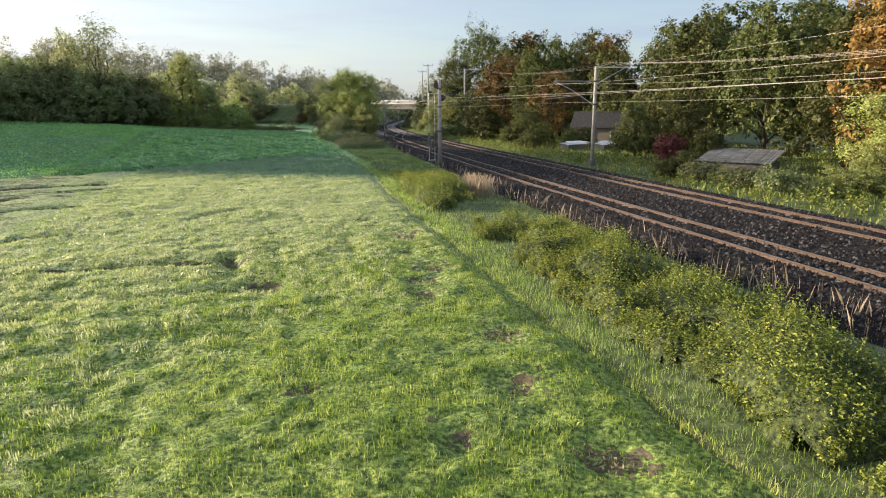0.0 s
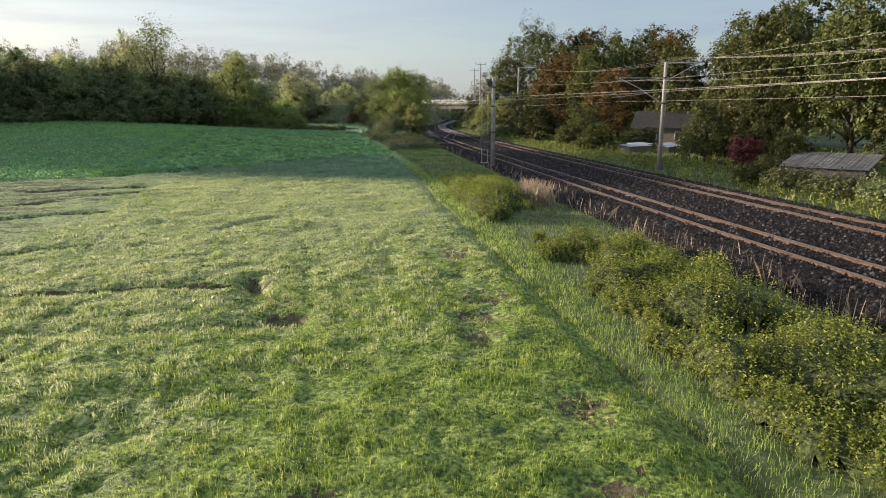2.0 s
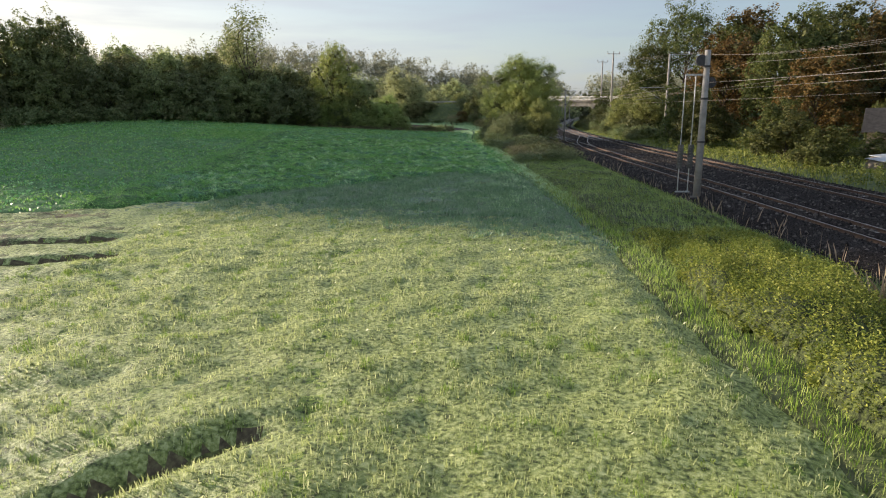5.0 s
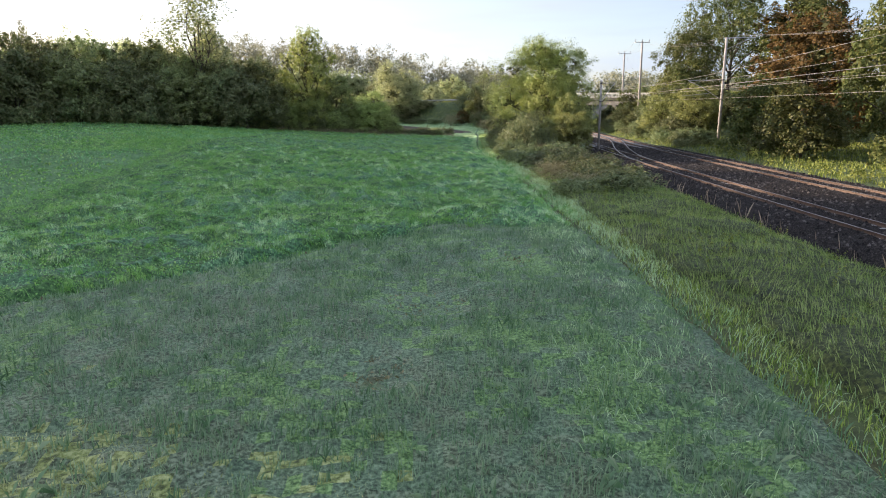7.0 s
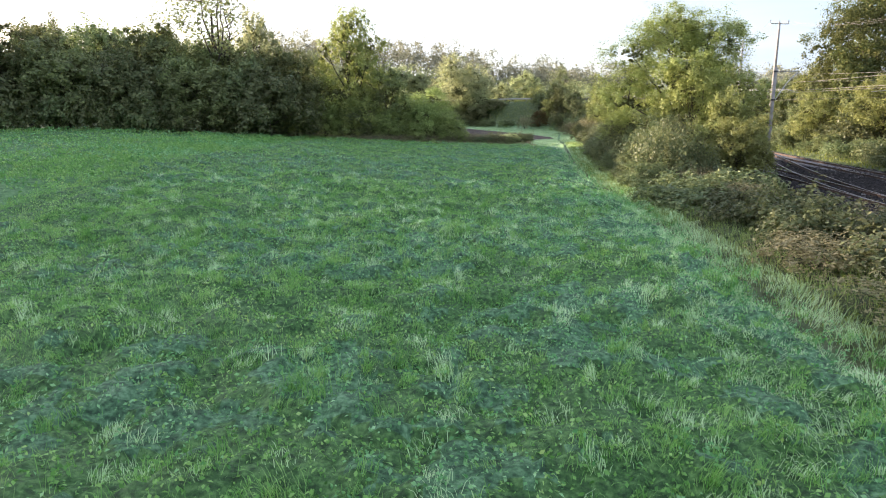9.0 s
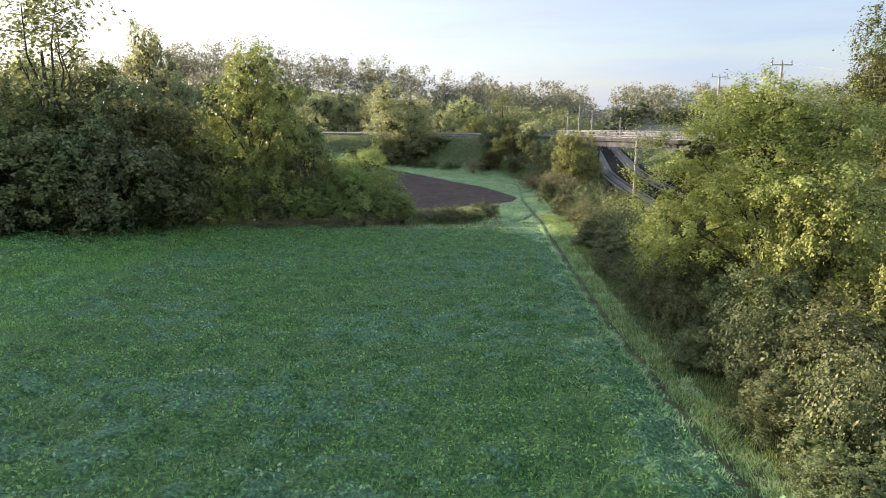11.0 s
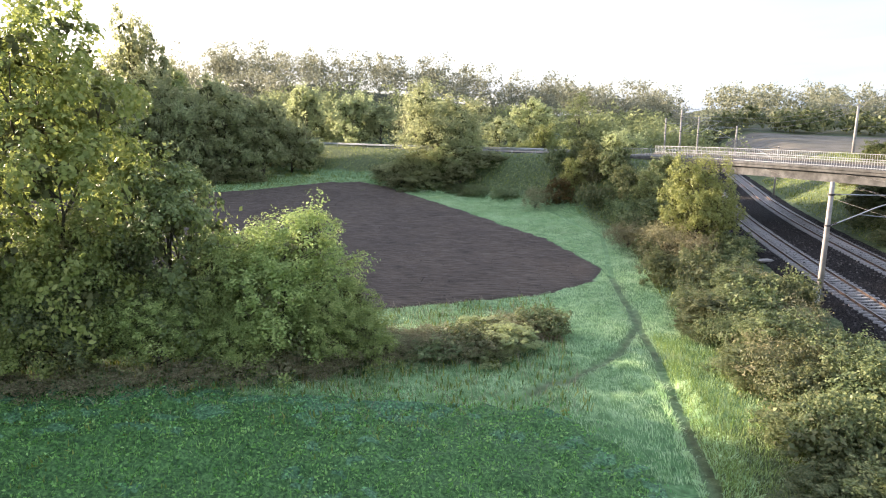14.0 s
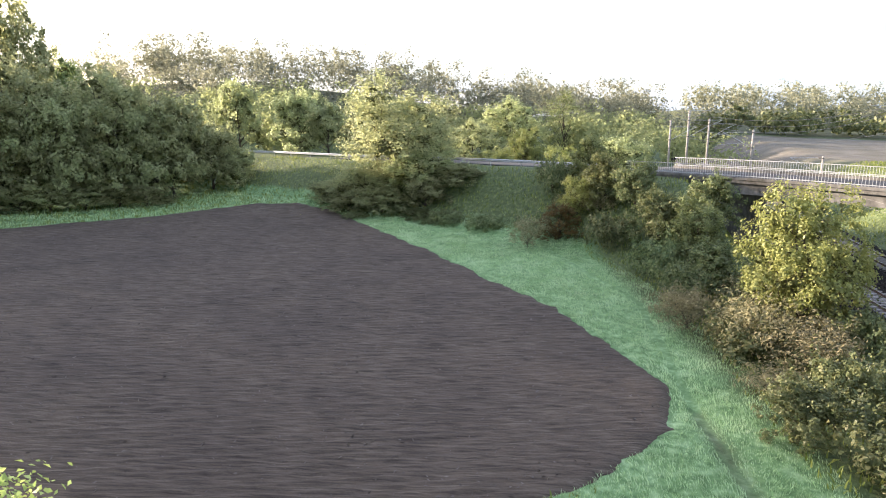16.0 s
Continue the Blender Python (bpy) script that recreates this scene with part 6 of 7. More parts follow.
def weeds(n, x0, x1, y0, y1, seed, keep, tall, leaf, mat, name, label, leaves=16, bed=None):
    """Upright leafy weeds; where they stand in a bed, their tops make its canopy."""
    x, y = scatter(n, x0, x1, y0, y1, seed, keep)
    r = np.random.default_rng(seed + 1)
    m = len(x)
    if bed is None:
        clump, who = tussock(x, y, 1.5, 61)
        h = tall * (0.35 + (0.35 + 0.75 * who) * clump) * r.uniform(0.65, 1.2, m)
        low = 0.0
    else:
        h = tall * bed(x, y) * r.uniform(0.8, 1.2, m) + 0.08
        low = 0.35
    z = surface_z(x, y)
    lx, ly = r.normal(0, 0.16, m) * h, r.normal(0, 0.16, m) * h
    k = np.tile(low + (1 - low) * (np.arange(leaves) + 0.5) / leaves, (m, 1))
    k = np.clip(k + r.normal(0, 0.04, k.shape), 0.05, 1.05)
    ang = np.arange(leaves)[None] * 2.4 + r.uniform(0, 6.28, (m, 1))
    out = np.stack([np.cos(ang), np.sin(ang), np.full_like(ang, 0.25)], -1)
    reach = (leaf * 0.55 * (1.15 - k * 0.6))[..., None]
    c = np.stack([x[:, None] + lx[:, None] * k, y[:, None] + ly[:, None] * k, z[:, None] + h[:, None] * k], -1) + out * reach
    V, F = leaf_quads(c.reshape(-1, 3), leaf, seed + 2, out.reshape(-1, 3) * 1.6, 0.45, 0.25)
    me = array_mesh(name, V, F, mat)
    tagged(put(name, me), label, "weeds", kind="stuff")


def strip_at(x, y, r):
    return (bed_height(x, y) > 0.16) & (y < 46)


def strip_far_at(x, y, r):
    return (x > edge_x(y) + 1.0) & (x < track_x(y) - 3.4) & (r.random(len(x)) < np.clip(3.0 * fbm(x / 2.5, y / 4, 82, 3) - 1.25, 0, 1))


# added uneven sheet whose dark colour stands for the shaded inside of the beds
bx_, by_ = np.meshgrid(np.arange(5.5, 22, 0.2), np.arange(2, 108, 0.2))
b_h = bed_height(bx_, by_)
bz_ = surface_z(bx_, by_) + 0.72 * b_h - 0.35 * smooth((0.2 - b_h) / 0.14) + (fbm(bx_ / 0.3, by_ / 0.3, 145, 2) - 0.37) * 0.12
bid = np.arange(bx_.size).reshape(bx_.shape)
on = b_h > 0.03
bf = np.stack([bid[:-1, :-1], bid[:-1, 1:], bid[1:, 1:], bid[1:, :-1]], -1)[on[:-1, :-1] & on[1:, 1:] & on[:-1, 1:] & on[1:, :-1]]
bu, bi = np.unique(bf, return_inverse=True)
M_BED_SHADE = surface("bed_inner_shade", [(0.36, (0.014, 0.02, 0.006)), (0.5, (0.055, 0.072, 0.019)), (0.66, (0.14, 0.165, 0.045))], 10.0, 0.7, (0.6, (0.75, 0.8, 0.7)), 26.0, 0.06)
tagged(put("bed_shade_sheet", array_mesh("bed_shade_sheet", np.stack([bx_, by_, bz_], -1).reshape(-1, 3)[bu], bi.reshape(-1, 4), M_BED_SHADE, None, True)), "added dark sheet as shaded inside of nettle beds and rank grass", "weeds", kind="stuff")

weeds(52000, 5.8, 15, 2, 46, 340, strip_at, 1.0, 0.066, L_NETTLE, "nettle_strip_near", "tall yellow-green nettles in rounded beds beside the railway", 14, bed_height)
weeds(7000, 8, 23, 44, 106, 341, strip_far_at, 1.5, 0.07, L_NETTLE, "nettle_strip", "yellow-green weeds in the long grass beside the railway", 14, bed_height)
x, y = scatter(120000, 7, 24, 36, 110, 343, lambda x, y, r: (x > edge_x(y) + 0.8) & (x < track_x(y) - 3.1) & (r.random(len(x)) < 0.2 + (y - 36) / 12))
V, F = blades(x, y, 0.14 + 0.2 * np.random.default_rng(9).random(len(x)), 0.012, 345, 0.6, surface_z(x, y) + 0.65 * bed_height(x, y), 9 * fbm(x / 1.8, y / 1.8, 137, 2))
stuff("strip_tall_grass", V, F, L_STRIP, "tall soft grass bent over beside the railway", "grass")
weeds(1700, 24, 34, 4, 110, 344, lambda x, y, r: (x > track_x(y) + TRACK_GAP + 3.8) & (x < track_x(y) + TRACK_GAP + 11) & (r.random(len(x)) < 0.9), 0.8, 0.2, L_WEED, "bank_weeds", "leafy green weeds on the railway bank", 16)
x, y = scatter(150000, 5, 24, 2, 150, 347, lambda x, y, r: (x > edge_x(y) + 0.2) & (x < track_x(y) - 3.0) & ((y < 108) | (x < edge_x(y) + 4)))
V, F = blades(x, y, 0.08 + 0.36 * np.clip(fbm(x / 1.1, y / 1.1, 83, 3) - 0.15, 0, 1) * np.where(x < edge_x(y) + 1.4, 0.55, 1.0), 0.008 + 0.00014 * y, 348, 0.65)
stuff("strip_grass", V, F, L_STRIP, "tangled yellow-green grass under the weeds", "grass")


def reed_at(x, y, r):
    d = x - (track_x(y) - 3.2 + 0.4 * np.sin(y * 0.7))
    dense = np.where((y > 33) & (y < 40), 1.0, np.where((y > 7) & (y < 26), 0.6, 0.22))
    return (np.abs(d) < 0.55 + 0.3 * dense) & (r.random(len(x)) < dense * np.clip(fbm(x / 0.9, y / 0.9, 84, 2) * 2.2 - 0.3, 0, 1))


x, y = scatter(34000, 10, 24, 4, 100, 349, reed_at)
V, F = blades(x, y, np.random.default_rng(5).uniform(0.4, 1.0, len(x)), 0.013, 350, 0.22)
stuff("dry_reeds", V, F, L_DRY, "dry pinkish-brown grass stems along the ballast", "grass")

# thick clump of reeds by the near track, and pale grass beside the path
x, y = scatter(2600, 12.0, 14.4, 33.2, 38.6, 351, lambda x, y, r: r.random(len(x)) < np.exp(-((x - 13.1 - 0.12 * (y - 36)) / 0.5) ** 2 - ((y - 36) / 1.9) ** 4))
V, F = blades(x, y, np.random.default_rng(8).uniform(0.8, 1.4, len(x)), 0.018, 352, 0.2)
stuff("reed_clump", V, F, L_DRY, "thick clump of dry pinkish reeds beside the ballast", "grass")
x, y = scatter(90000, 9, 19, 92, 152, 353, lambda x, y, r: (x > edge_x(y) + 0.25) & (x < edge_x(y) + 0.7 + (1.0 + 1.4 * smooth((y - 122) / 12)) * r.random(len(x))))
V, F = blades(x, y, 0.1 + 0.35 * tussock(x, y, 0.8, 47)[0], 0.016, 354, 0.7)
stuff("verge_grass", V, F, L_STRIP, "pale yellow-green grass beside the trodden line", "grass")

x, y = scatter(80000, 5.5, 11, 3, 74, 355, lambda x, y, r: (r.random(len(x)) < (80 - y) / 60) & (x > edge_x(y) + 0.14 + 0.1 * r.random(len(x))) & (x < edge_x(y) + 1.0 + 0.9 * r.random(len(x))))
V, F = blades(x, y, 0.04 + 0.15 * tussock(x, y, 0.5, 53)[0], 0.006 + 0.0002 * y, 356, 0.5)
stuff("border_grass", V, F, L_GRASS, "low yellow-green grass between trodden line and nettles", "grass")

# straw and pale clods on the ploughed soil
x, y = scatter(15000, -40, 15, 152, 215, 361, lambda x, y, r: plough_inside(x, y, -0.4) & (r.random(len(x)) < fbm(x / 4, y / 1.5, 85, 3) * 1.4))
r = np.random.default_rng(6)
V, F = leaf_quads(np.stack([x, y, ground_z(x, y) + 0.13 + 0 * x], -1), 0.16, 362, np.stack([np.ones(len(x)), np.zeros(len(x)), np.zeros(len(x))], -1) * 1.5, 0.35, 0.0)
stuff("straw_litter", V, F, L_STRAW, "bits of straw and pale clods on ploughed soil", "straw")


# ---- road, bridge ----
def road_line(offset, step=2.0):
    """Places along the road at a distance behind its near edge."""
    pts = [Vector((x, y, 0)) for x, y in ROAD]
    out = []
    for a, b in zip(pts, pts[1:]):
        k = max(1, int((b - a).length / step))
        out += [a.lerp(b, i / k) for i in range(k)]
    out.append(pts[-1])
    res = []
    for i, p in enumerate(out):
        d = (out[min(i + 2, len(out) - 1)] - out[max(i - 2, 0)]).normalized()
        res.append(p + Vector((-d.y, d.x, 0)) * offset)
    return res


def strip_mesh(name, left, right, z, mat, thick=0.12):
    bm = bmesh.new()
    prev = None
    for a, b in zip(left, right):
        ring = [bm.verts.new((a.x, a.y, z)), bm.verts.new((b.x, b.y, z)), bm.verts.new((b.x, b.y, z - thick)), bm.verts.new((a.x, a.y, z - thick))]
        if prev:
            for k in range(4):
                bm.faces.new((prev[k], prev[(k + 1) % 4], ring[(k + 1) % 4], ring[k]))
        prev = ring
    bmesh.ops.recalc_face_normals(bm, faces=bm.faces[:])
    return part(name, bm, mat)


near_edge = [p for p in road_line(-2.2) if p.y > 207]
far_edge = [p for p in road_line(3.6) if p.y > 207]
k = min(len(near_edge), len(far_edge))
tagged(strip_mesh("road", near_edge[:k], far_edge[:k], ROAD_Z + 0.1, M_ASPHALT), "grey asphalt road on the causeway", "road", kind="structure")

B_U = (BRIDGE_B - BRIDGE_A).normalized()
B_N = Vector((-B_U.y, B_U.x, 0))
B_LEN = (BRIDGE_B - BRIDGE_A).length
B_W = 8.6


def deck_z(s):
    return 6.55 - 0.35 * s + 1.1 * s * (1 - s)


def along_bridge(s, off, dz):
    p = BRIDGE_A + B_U * (B_LEN * s) + B_N * off
    return Vector((p.x, p.y, deck_z(s) + dz))


def bridge_beam(name, o0, o1, z0, z1, mat, parent, label="", s0=0.0, s1=1.0, n=16):
    """A straight member along the bridge between two offsets and two heights."""
    bm = bmesh.new()
    prev = None
    for i in range(n + 1):
        s = s0 + (s1 - s0) * i / n
        ring = [bm.verts.new(along_bridge(s, o, z)) for o, z in ((o0, z0), (o1, z0), (o1, z1), (o0, z1))]
        if prev:
            for q in range(4):
                bm.faces.new((prev[q], prev[(q + 1) % 4], ring[(q + 1) % 4], ring[q]))
        else:
            bm.faces.new(ring[::-1])
        prev = ring
    bm.faces.new(prev)
    bmesh.ops.recalc_face_normals(bm, faces=bm.faces[:])
    ob = part(name, bm, mat, parent, label)
    ob.matrix_basis = parent.matrix_basis.inverted()
    return ob


bridge = empty("road_bridge", BRIDGE_A.x, BRIDGE_A.y, 0, "weathered concrete road bridge over the railway with metal railings", "bridge")
b_inv = bridge.matrix_basis.inverted()
bridge_beam("deck", 0.0, B_W, -0.3, 0.0, M_CONCRETE, bridge, "weathered concrete deck slab")
bridge_beam("carriageway", 1.0, B_W - 1.0, 0.003, 0.06, M_ASPHALT, bridge, "grey asphalt carriageway")
for o in (-0.12, B_W - 0.38):
    bridge_beam("kerb", o, o + 0.5, 0.003, 0.24, M_CONCRETE, bridge, "pale concrete edge beam")
for o in (0.35, 2.9, 5.4, 7.8):
    bridge_beam("girder", o, o + 0.5, -1.25, -0.303, M_CONCRETE, bridge, "stained concrete girder with shade in its dark colour", 0.03, 0.97)
bm = bmesh.new()
box(bm, 0, 0, 0.45, 0.025, 0.025, 0.9)
BALUSTER = bpy.data.meshes.new("baluster")
bm.to_mesh(BALUSTER)
bm.free()
BALUSTER.materials.append(M_STEEL)
for o in (0.12, B_W - 0.12):
    for z in (0.32, 1.12):
        bridge_beam("handrail", o - 0.03, o + 0.03, z, z + 0.05, M_STEEL, bridge, "galvanised handrail")
    for i in range(200):
        put("baluster", BALUSTER, bridge).matrix_basis = b_inv @ Matrix.Translation(along_bridge((i + 0.5) / 200, o, 0.23)) @ Matrix.Rotation(math.atan2(B_U.y, B_U.x), 4, "Z")
for s in (0.22, 0.78):
    for o in (1.2, 4.3, 7.4):
        p = along_bridge(s, o, 0)
        bm = bmesh.new()
        tube(bm, [(p.x, p.y, -0.4), (p.x, p.y, p.z - 1.7)], [0.36, 0.34], 14)
        part("pier", bm, M_CONCRETE, bridge, "round concrete pier", True).matrix_basis = b_inv
    bm = bmesh.new()
    c = along_bridge(s, B_W / 2 + 0.9, 0)
    box(bm, c.x, c.y, (c.z - 2.1) / 2, 0.5, B_W - 2.6, c.z - 1.7 + 0.4, math.atan2(B_U.y, B_U.x), 0.04)
    part("pier_wall", bm, M_CONCRETE, bridge, "stained concrete pier wall with shade in its dark colour").matrix_basis = b_inv
    bm = bmesh.new()
    c = along_bridge(s, B_W / 2, -1.48)
    box(bm, c.x, c.y, c.z, 0.9, B_W - 0.6, 0.45, math.atan2(B_U.y, B_U.x), 0.04)
    part("crossbeam", bm, M_CONCRETE, bridge, "concrete pier head beam").matrix_basis = b_inv
for s, sg in ((0.0, 1), (1.0, -1)):
    bm = bmesh.new()
    c = along_bridge(s, B_W / 2, 0) - B_U * 0.6 * sg
    box(bm, c.x, c.y, 3.0, 1.6, B_W + 0.5, 7.2, math.atan2(B_U.y, B_U.x), 0.05)
    w = along_bridge(s, 0.0, 0) - B_U * 2.6 * sg
    box(bm, w.x, w.y, 4.4, 3.6, 0.5, 4.2, math.atan2(B_U.y, B_U.x), 0.04)
    part("abutment", bm, M_CONCRETE, bridge, "stained concrete abutment with shade in its dark colour").matrix_basis = b_inv

# crash barrier beside the road
g_line = [p for p in road_line(-2.6, 2.0) if 206.5 < p.y < 252]
rail_guard = empty("crash_barrier", g_line[0].x, g_line[0].y, ROAD_Z, "galvanised steel crash barrier beside the road", "crash barrier")
g_inv = rail_guard.matrix_basis.inverted()
bm = bmesh.new()
prev = None
for p in g_line:
    ring = [bm.verts.new((p.x + dx, p.y + dx, ROAD_Z + z)) for dx, z in ((0, 0.5), (-0.05, 0.56), (0, 0.64), (-0.05, 0.72), (0, 0.8), (0.03, 0.8), (0.03, 0.5))]
    if prev:
        for q in range(7):
            bm.faces.new((prev[q], prev[(q + 1) % 7], ring[(q + 1) % 7], ring[q]))
    prev = ring
bmesh.ops.recalc_face_normals(bm, faces=bm.faces[:])
part("beam", bm, M_STEEL, rail_guard).matrix_basis = g_inv
for p in g_line[::2]:
    bm = bmesh.new()
    box(bm, p.x + 0.08, p.y + 0.08, ROAD_Z + 0.3, 0.1, 0.1, 1.0)
    part("post", bm, M_STEEL, rail_guard).matrix_basis = g_inv


# ---- railway masts and wires ----
def insulator(bm, p, d, n=5, r=0.07, step=0.07):
    """A string of ribbed discs from p along d."""
    p, d = Vector(p), Vector(d).normalized()
    pts, rad = [], []
    for k in range(n):
        pts += [p + d * (k * step), p + d * (k * step + step * 0.3), p + d * (k * step + step * 0.6)]
        rad += [r * 0.35, r, r * 0.35]
    tube(bm, pts, rad, 8)


def mast(x, y, h, reach, arm=0.0, label="", z=None, rad=0.17, low=5.3, high=7.2):
    """A concrete mast; reach: sideways to the contact wire (signed); arm: top arm (signed)."""
    gz = float(ground_z(x, y)) if z is None else z
    m = empty("catenary_mast", x, y, gz, label or "round concrete railway mast with steel cantilever", "mast", "masts along the railway", -math.degrees(heading(y)))
    bm = bmesh.new()
    tube(bm, [(0, 0, -0.4), (0, 0, h * 0.5), (0, 0, h)], [rad, rad * 0.86, rad * 0.72], 14)
    part("pole", bm, M_MASTC, m, "tapered concrete pole", True)
    bm = bmesh.new()
    tube(bm, [(0, 0, -0.3), (0, 0, 0.12)], [rad * 1.9, rad * 1.7], 12)
    part("footing", bm, M_CONCRETE, m)
    for zz in (low - gz, high - gz) if reach else ():
        bm = bmesh.new()
        tube(bm, [(0, 0, zz - 0.06), (0, 0, zz + 0.06)], rad * 1.08, 12)
        part("clamp", bm, M_DARKSTEEL, m)
    if reach:
        sg = 1 if reach > 0 else -1
        lo, hi = low - gz, high - gz
        bm = bmesh.new()
        tube(bm, [(sg * rad, 0, lo), (reach * 0.55, 0, lo + (hi - lo) * 0.62), (reach * 0.95, 0, hi - 0.05)], 0.035, 8)
        part("cantilever", bm, M_STEEL, m, "sloping steel cantilever tube")
        bm = bmesh.new()
        tube(bm, [(sg * rad, 0, hi), (reach * 0.97, 0, hi)], 0.028, 8)
        part("tie", bm, M_STEEL, m, "level steel tie")
        bm = bmesh.new()
        tube(bm, [(reach * 0.35, 0, lo + 0.75), (reach * 1.1, 0, lo + 0.45)], 0.022, 6)
        part("registration_arm", bm, M_STEEL, m)
        bm = bmesh.new()
        insulator(bm, (sg * (rad + 0.05), 0, hi), (sg, 0, 0), 5)
        part("insulator", bm, M_PORCELAIN, m, "brown ribbed insulator")
        bm = bmesh.new()
        insulator(bm, (sg * (rad + 0.05), 0, lo + 0.03), (sg, 0, 0.55), 5)
        part("insulator", bm, M_PORCELAIN, m, "brown ribbed insulator")
    if arm:
        bm = bmesh.new()
        box(bm, arm / 2, 0, h - 0.06, abs(arm), 0.09, 0.09)
        part("top_arm", bm, M_STEEL, m, "steel arm for the feeder wires")
        bm = bmesh.new()
        tube(bm, [(0.12 if arm > 0 else -0.12, 0, h - 1.4), (arm * 0.85, 0, h - 0.1)], 0.03, 6)
        part("brace", bm, M_STEEL, m)
        for f in (0.3, 0.62, 0.95):
            bm = bmesh.new()
            insulator(bm, (arm * f, 0, h), (0, 0, 1), 4, 0.06)
            part("insulator", bm, M_PORCELAIN, m, "brown ribbed insulator")
    return m


def far_x(y):
    return float(track_x(y)) + TRACK_GAP


mast(28.1, 48.0, 7.9, -(28.1 - far_x(48)), 3.1, z=0.5)
mast_b = mast(16.85, 56.2, 7.6, 0.0, 0.0, "round concrete anchor mast with tension weights beside the meadow", z=0.0, rad=0.2)
for dx in (-0.95, -0.42):
    bm = bmesh.new()
    tube(bm, [(dx, 0.25, 0.35), (dx, 0.25, 6.4)], 0.03, 8)
    part("guide_rod", bm, M_STEEL, mast_b, "thin galvanised guide rod")
    bm = bmesh.new()
    for k in range(9):
        tube(bm, [(dx + 0.02, 0.25, 1.6 + k * 0.14), (dx + 0.02, 0.25, 1.72 + k * 0.14)], 0.15, 12)
    part("tension_weight", bm, M_CONCRETE, mast_b, "stack of round concrete weights")
bm = bmesh.new()
box(bm, -0.68, 0.25, 0.35, 0.75, 0.1, 0.07)
box(bm, -0.5, 0.2, 6.4, 0.95, 0.08, 0.08)
part("bracket", bm, M_STEEL, mast_b)
for zz, dx in ((7.1, -0.3), (6.0, 0.25)):
    bm = bmesh.new()
    tube(bm, [(dx, -0.05, zz), (dx, 0.05, zz)], 0.28, 16)
    part("pulley", bm, M_DARKSTEEL, mast_b, "round tension pulley")
for zz in (3.0, 5.2, 6.8):
    bm = bmesh.new()
    tube(bm, [(0, 0, zz - 0.05), (0, 0, zz + 0.05)], 0.21, 12)
    part("clamp", bm, M_DARKSTEEL, mast_b)
mast(43.3, 126.2, 13.6, -4.6, 3.6, "tall concrete railway mast with feeder arm on the bank", z=-0.4, rad=0.2, low=5.6, high=8.0)
mast(23.35, 112.7, 7.4, float(track_x(112.7)) - 23.35 + 0.6, 0.0, "slim railway mast beside the near track", z=0.1, rad=0.13)
mast(27.9, 160.7, 7.5, float(track_x(160.7)) - 27.9 + 2.6, 0.0, "galvanised railway mast with cantilever before the bridge", z=0.1, rad=0.19, low=4.8, high=6.8)
mast(43.2, 240, 13.0 - 3.5, 5.0, 3.0, "railway mast beyond the bridge", z=3.5, rad=0.2, low=9.0, high=11.5)
mast(40.4, 240, 8.0, 4.0, 0.0, "railway mast beyond the bridge", z=3.5, rad=0.18, low=8.5, high=10.5)
mast(46.4, 240, 8.4, 4.0, 0.0, "railway mast beyond the bridge", z=3.3, rad=0.18, low=8.6, high=10.9)
mast(53.4, 240, 7.2, -4.6, 0.0, "railway mast beyond the bridge", z=2.8, rad=0.2, low=7.2, high=9.6)
mast(49.6, 215, 7.3, -3.6, 0.0, "railway mast behind the bridge", z=0.1, rad=0.14, low=5.2, high=7.2)
mast(71.8, 235, 10.2, 0.0, -3.6, "tall concrete mast in the stubble field", z=3.4, rad=0.26)
mast(26.6, -14.0, 7.9, -(26.6 - far_x(-14)), 3.1, z=0.2)
mast(14.0 - 1.2, -14.0, 7.4, 3.4, 0.0, z=0.0)


def utility_pole(x, y, top, base):
    p = empty("utility_pole", x, y, base, "tall grey concrete power pole with crossarm", "utility pole", "power poles", 12)
    h = top - base
    bm = bmesh.new()
    tube(bm, [(0, 0, -0.5), (0, 0, h * 0.5), (0, 0, h)], [0.26, 0.2, 0.14], 14)
    part("pole", bm, M_MASTC, p, "tapered concrete pole", True)
    bm = bmesh.new()
    box(bm, 0, 0, h - 0.15, 3.0, 0.12, 0.12, 0, 0.01)
    part("crossarm", bm, M_STEEL, p)
    for dx in (-1.4, 0, 1.4):
        bm = bmesh.new()
        insulator(bm, (dx, 0, h - 0.1), (0, 0, 1), 6, 0.08, 0.085)
        part("insulator", bm, M_PORCELAIN, p, "dark ribbed pin insulator")
    return p


utility_pole(45.6, 162.4, 16.4, float(ground_z(45.6, 162.4)))
utility_pole(50.9, 187.7, 16.5, float(ground_z(50.9, 187.7)))


def wire(points, sag, r, label, group="railway wires"):
    """A hanging wire through its supports."""
    bm = bmesh.new()
    pts = []
    for a, b in zip(points, points[1:]):
        a, b = Vector(a), Vector(b)
        n = 14
        for k in range(n):
            f = k / n
            p = a.lerp(b, f)
            pts.append(p - Vector((0, 0, sag * 4 * f * (1 - f))))
    pts.append(Vector(points[-1]))
    tube(bm, pts, r * 0.6 if r < 0.02 else r, 5)
    ob = part("overhead_wire", bm, M_WIRE)
    return tagged(ob, label, "wire", group)


def on_near(y, z, dx=0.0):
    return (float(track_x(y)) + dx, y, z)


def on_far(y, z, dx=0.0):
    return (far_x(y) + dx, y, z)


NEAR_Y, FAR_Y = (-70, -14, 56.2, 112.7, 160.7, 205, 243, 300), (-70, -14, 48, 126.2, 160.7, 215, 240, 300)
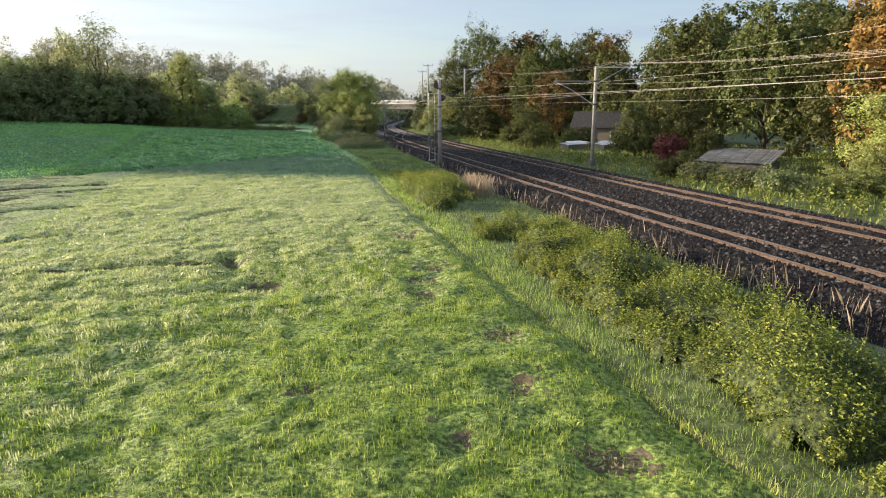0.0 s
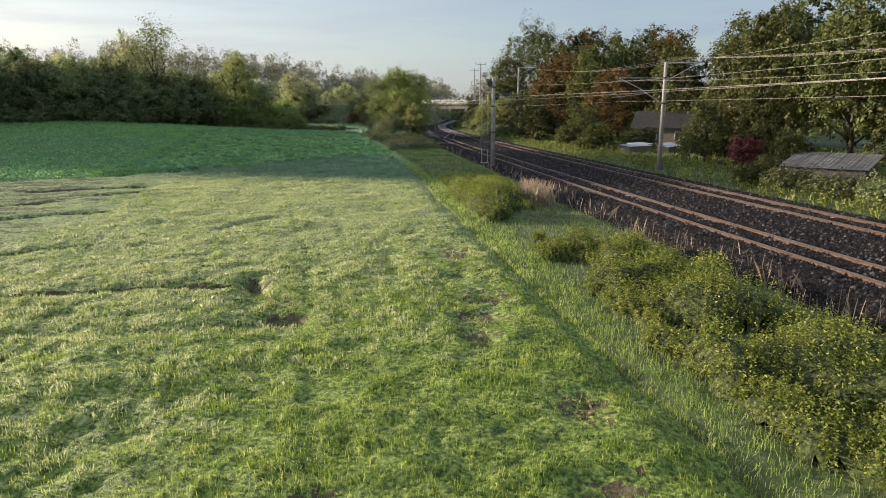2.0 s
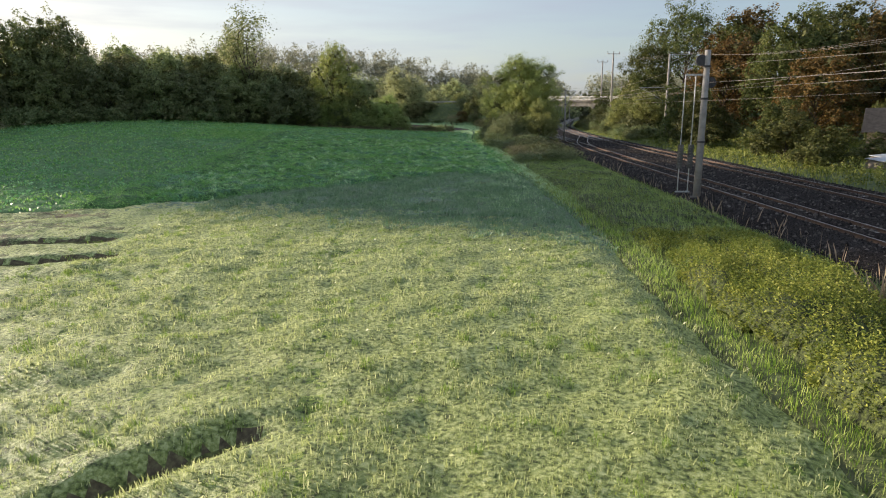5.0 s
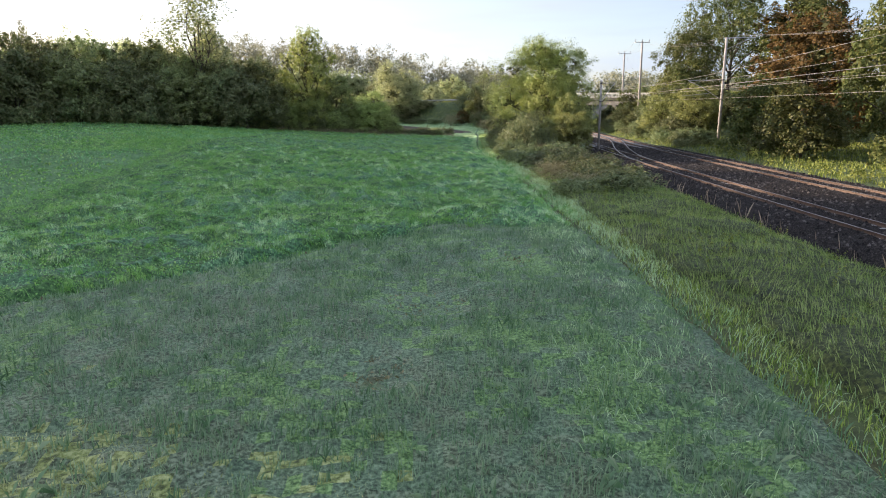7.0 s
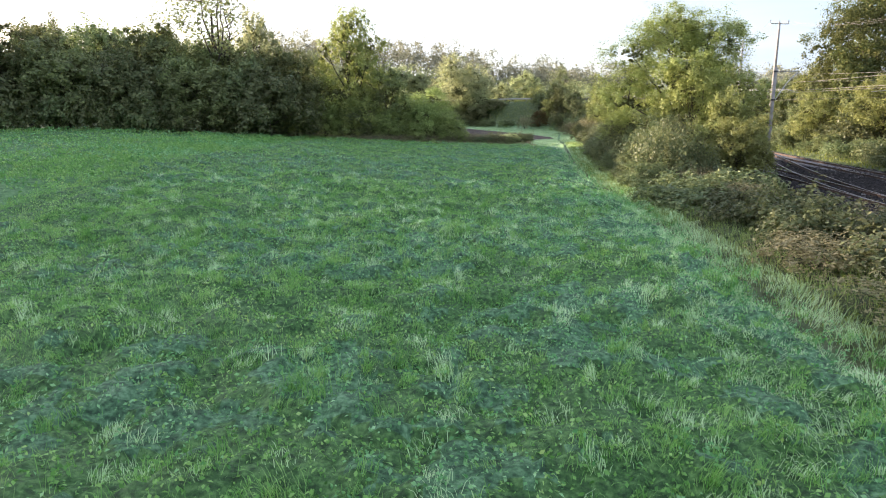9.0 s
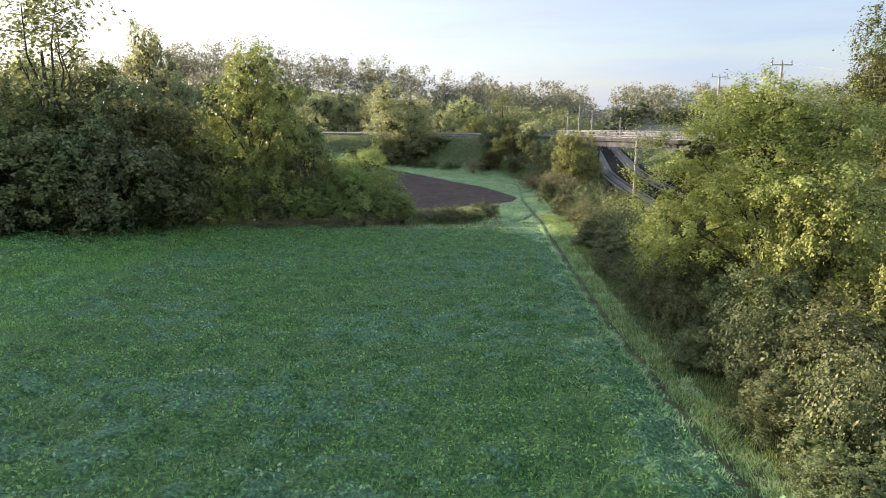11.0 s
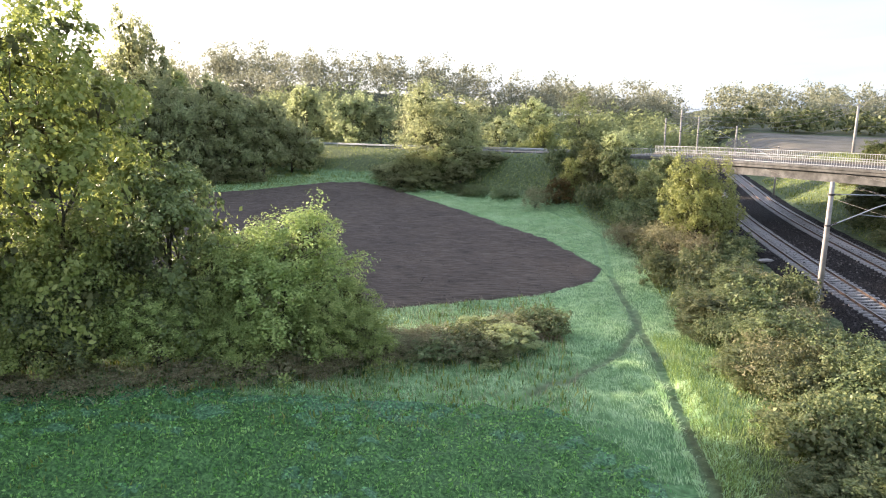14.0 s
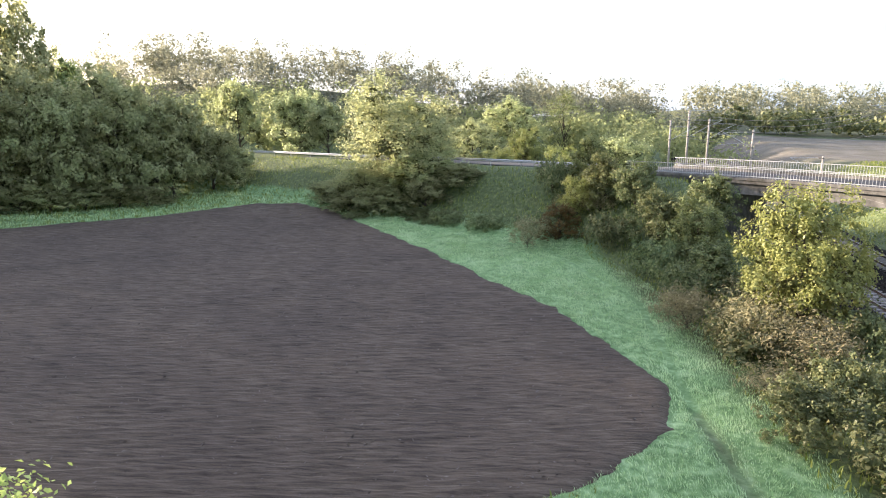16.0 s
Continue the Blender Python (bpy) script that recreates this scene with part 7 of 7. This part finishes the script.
wire([on_near(y, 5.75, 0.2 * (-1) ** k) for k, y in enumerate(NEAR_Y)], 0.05, 0.012, "taut contact wire over the near railway track")
wire([on_near(y, 7.0) for y in NEAR_Y], 0.75, 0.010, "sagging carrier wire over the near railway track")
wire([on_far(y, 5.45, 0.2 * (-1) ** k) for k, y in enumerate(FAR_Y)], 0.12, 0.012, "taut contact wire over the far railway track")
wire([on_far(y, 7.0) for y in FAR_Y], 0.8, 0.010, "sagging carrier wire over the far railway track")
wire([(16.6, 56.2, 7.1), on_near(112.7, 6.4, -0.3)], 0.4, 0.014, "anchored wire running from the anchor mast")
wire([(16.9, 56.2, 6.0), on_near(112.7, 5.9, 0.3)], 0.15, 0.017, "anchored wire running from the anchor mast")
wire([on_near(-14, 5.75), (16.9, 56.2, 6.0)], 0.2, 0.014, "anchored wire running from the anchor mast")
for f, dz in ((0.93, 0.0), (1.92, 0.02), (2.95, 0.04)):
    wire([(26.6 + f, -14, 8.4), (28.1 + f, 48, 8.7), (43.3 + f * 1.15, 126.2, 13.5)], 1.1, 0.011, "feeder wire on the mast arms", "feeder wires")
wire([(29.5, -14, 10.5), (28.1, 48, 8.2)], 0.5, 0.01, "thin wire slanting down to a mast", "feeder wires")
for dx in (-1.4, 0, 1.4):
    wire([(43.3 + dx * 0.6, 126.2, 13.3 - abs(dx) * 0.3), (45.6 + dx, 162.4, 16.6), (50.9 + dx, 187.7, 16.8), (71.8 + dx * 0.5, 235, 13.6)], 0.9, 0.012, "power wire between the tall poles", "power wires")
for z, sg in ((13.4, 1.8), (12.9, 2.2), (12.4, 2.6), (9.6, 1.6)):
    wire([(71.0, 235, z), (41.2, 240, z - 0.5)], sg, 0.03, "sagging feeder wire beyond the bridge", "feeder wires")
wire([(71.0, 235, 13.4), (130, 232, 15.5)], 1.5, 0.03, "sagging feeder wire beyond the bridge", "feeder wires")
wire([(71.0, 235, 10.0), (130, 232, 12.5)], 1.5, 0.03, "sagging feeder wire beyond the bridge", "feeder wires")


# ---- small things along the line ----
bm = bmesh.new()
box(bm, 0, 0, 0.35, 0.35, 0.3, 0.9, 0, 0.03)
ob = tagged(part("relay_box", bm, M_PALE), "pale grey metal relay box beside the track", "relay box")
ob.matrix_basis = pose(27.3, 159.9, 0.0, 0, 0, 10)
bm = bmesh.new()
box(bm, 0, 0, 0.06, 1.6, 0.7, 0.16, 0, 0.03)
ob = tagged(part("concrete_slab", bm, M_MASTC), "pale concrete slab lying beside the ballast", "slab")
ob.matrix_basis = pose(29.0, 171.3, 0.0, 0, 3, 25)

# ---- buildings beyond the line ----
shed = empty("shed", 35.0, 39.1, 0.0, "low shed with a pale grey corrugated sheet roof", "shed", "", 32.7)
bm = bmesh.new()
box(bm, 1.9, 0.0, 0.35, 3.6, 4.8, 1.0)
part("wall", bm, M_CONCRETE, shed)
for k in range(5):
    bm = bmesh.new()
    y0 = -2.7 + k * 1.1
    n = 9
    prev = None
    for i in range(n + 1):
        y = y0 + 1.07 * i / n
        zz = 0.025 * (i % 2)
        pair = [bm.verts.new((-0.3, y, 0.9 + zz)), bm.verts.new((4.1, y, 1.7 + zz))]
        if prev:
            bm.faces.new((prev[0], prev[1], pair[1], pair[0]))
        prev = pair
    r = bmesh.ops.solidify(bm, geom=bm.faces[:], thickness=0.03)
    part("roof_sheet", bm, M_ROOF, shed, "grey corrugated roof sheet")

house = empty("house", 50.5, 80.0, 0.0, "small house with a dark slate roof behind hedges", "house", "", -38)
bm = bmesh.new()
box(bm, 0, 0, 1.2, 11, 7, 2.8)
part("wall", bm, M_RENDERED, house, "brownish rendered wall")
for sg in (-1, 1):
    bm = bmesh.new()
    vs = [bm.verts.new(v) for v in ((-6, sg * 4.0, 2.4), (6, sg * 4.0, 2.4), (6, 0, 4.6), (-6, 0, 4.6))]
    bm.faces.new(vs)
    bmesh.ops.solidify(bm, geom=bm.faces[:], thickness=0.15)
    part("roof", bm, M_TILE, house, "dark slate roof slope")
bm = bmesh.new()
for sx in (-5.5, 5.5):
    vs = [bm.verts.new(v) for v in ((sx, -3.5, 2.6), (sx, 3.5, 2.6), (sx, 0, 4.5))]
    bm.faces.new(vs)
part("gable", bm, M_RENDERED, house)
bm = bmesh.new()
box(bm, 2.5, 0.3, 4.9, 0.6, 0.6, 1.2)
part("chimney", bm, M_CONCRETE, house)
M_GLASS, _nt, _p = material("window_glass")
_p.inputs["Base Color"].default_value = (0.03, 0.035, 0.04, 1)
_p.inputs["Roughness"].default_value = 0.08
for wx in (-3.2, 0.2, 3.4):
    bm = bmesh.new()
    box(bm, wx, -3.53, 1.4, 1.2, 0.06, 1.1)
    w = part("window", bm, M_PALE, house, "white framed window")
    bm = bmesh.new()
    box(bm, wx, -3.57, 1.4, 1.0, 0.03, 0.9)
    part("pane", bm, M_GLASS, w)
for k, (x, y, s) in enumerate([(38.6, 70.5, 3.6), (40.8, 73.5, 3.2), (42.0, 69.0, 3.8), (44.5, 72.5, 3.4)]):
    cf = empty("cold_frame", x, y, 0.0, "low pale glazed cold frame in the garden", "cold frame", "cold frames", 20 + 9 * k)
    bm = bmesh.new()
    box(bm, 0, 0, 0.35, s, 1.4, 0.7)
    part("frame", bm, M_RENDERED, cf)
    bm = bmesh.new()
    box(bm, 0, 0, 0.76, s + 0.2, 1.6, 0.05, m=Matrix.Rotation(radians(6), 4, "X"))
    part("pane", bm, M_PALE, cf, "pale translucent sheet")
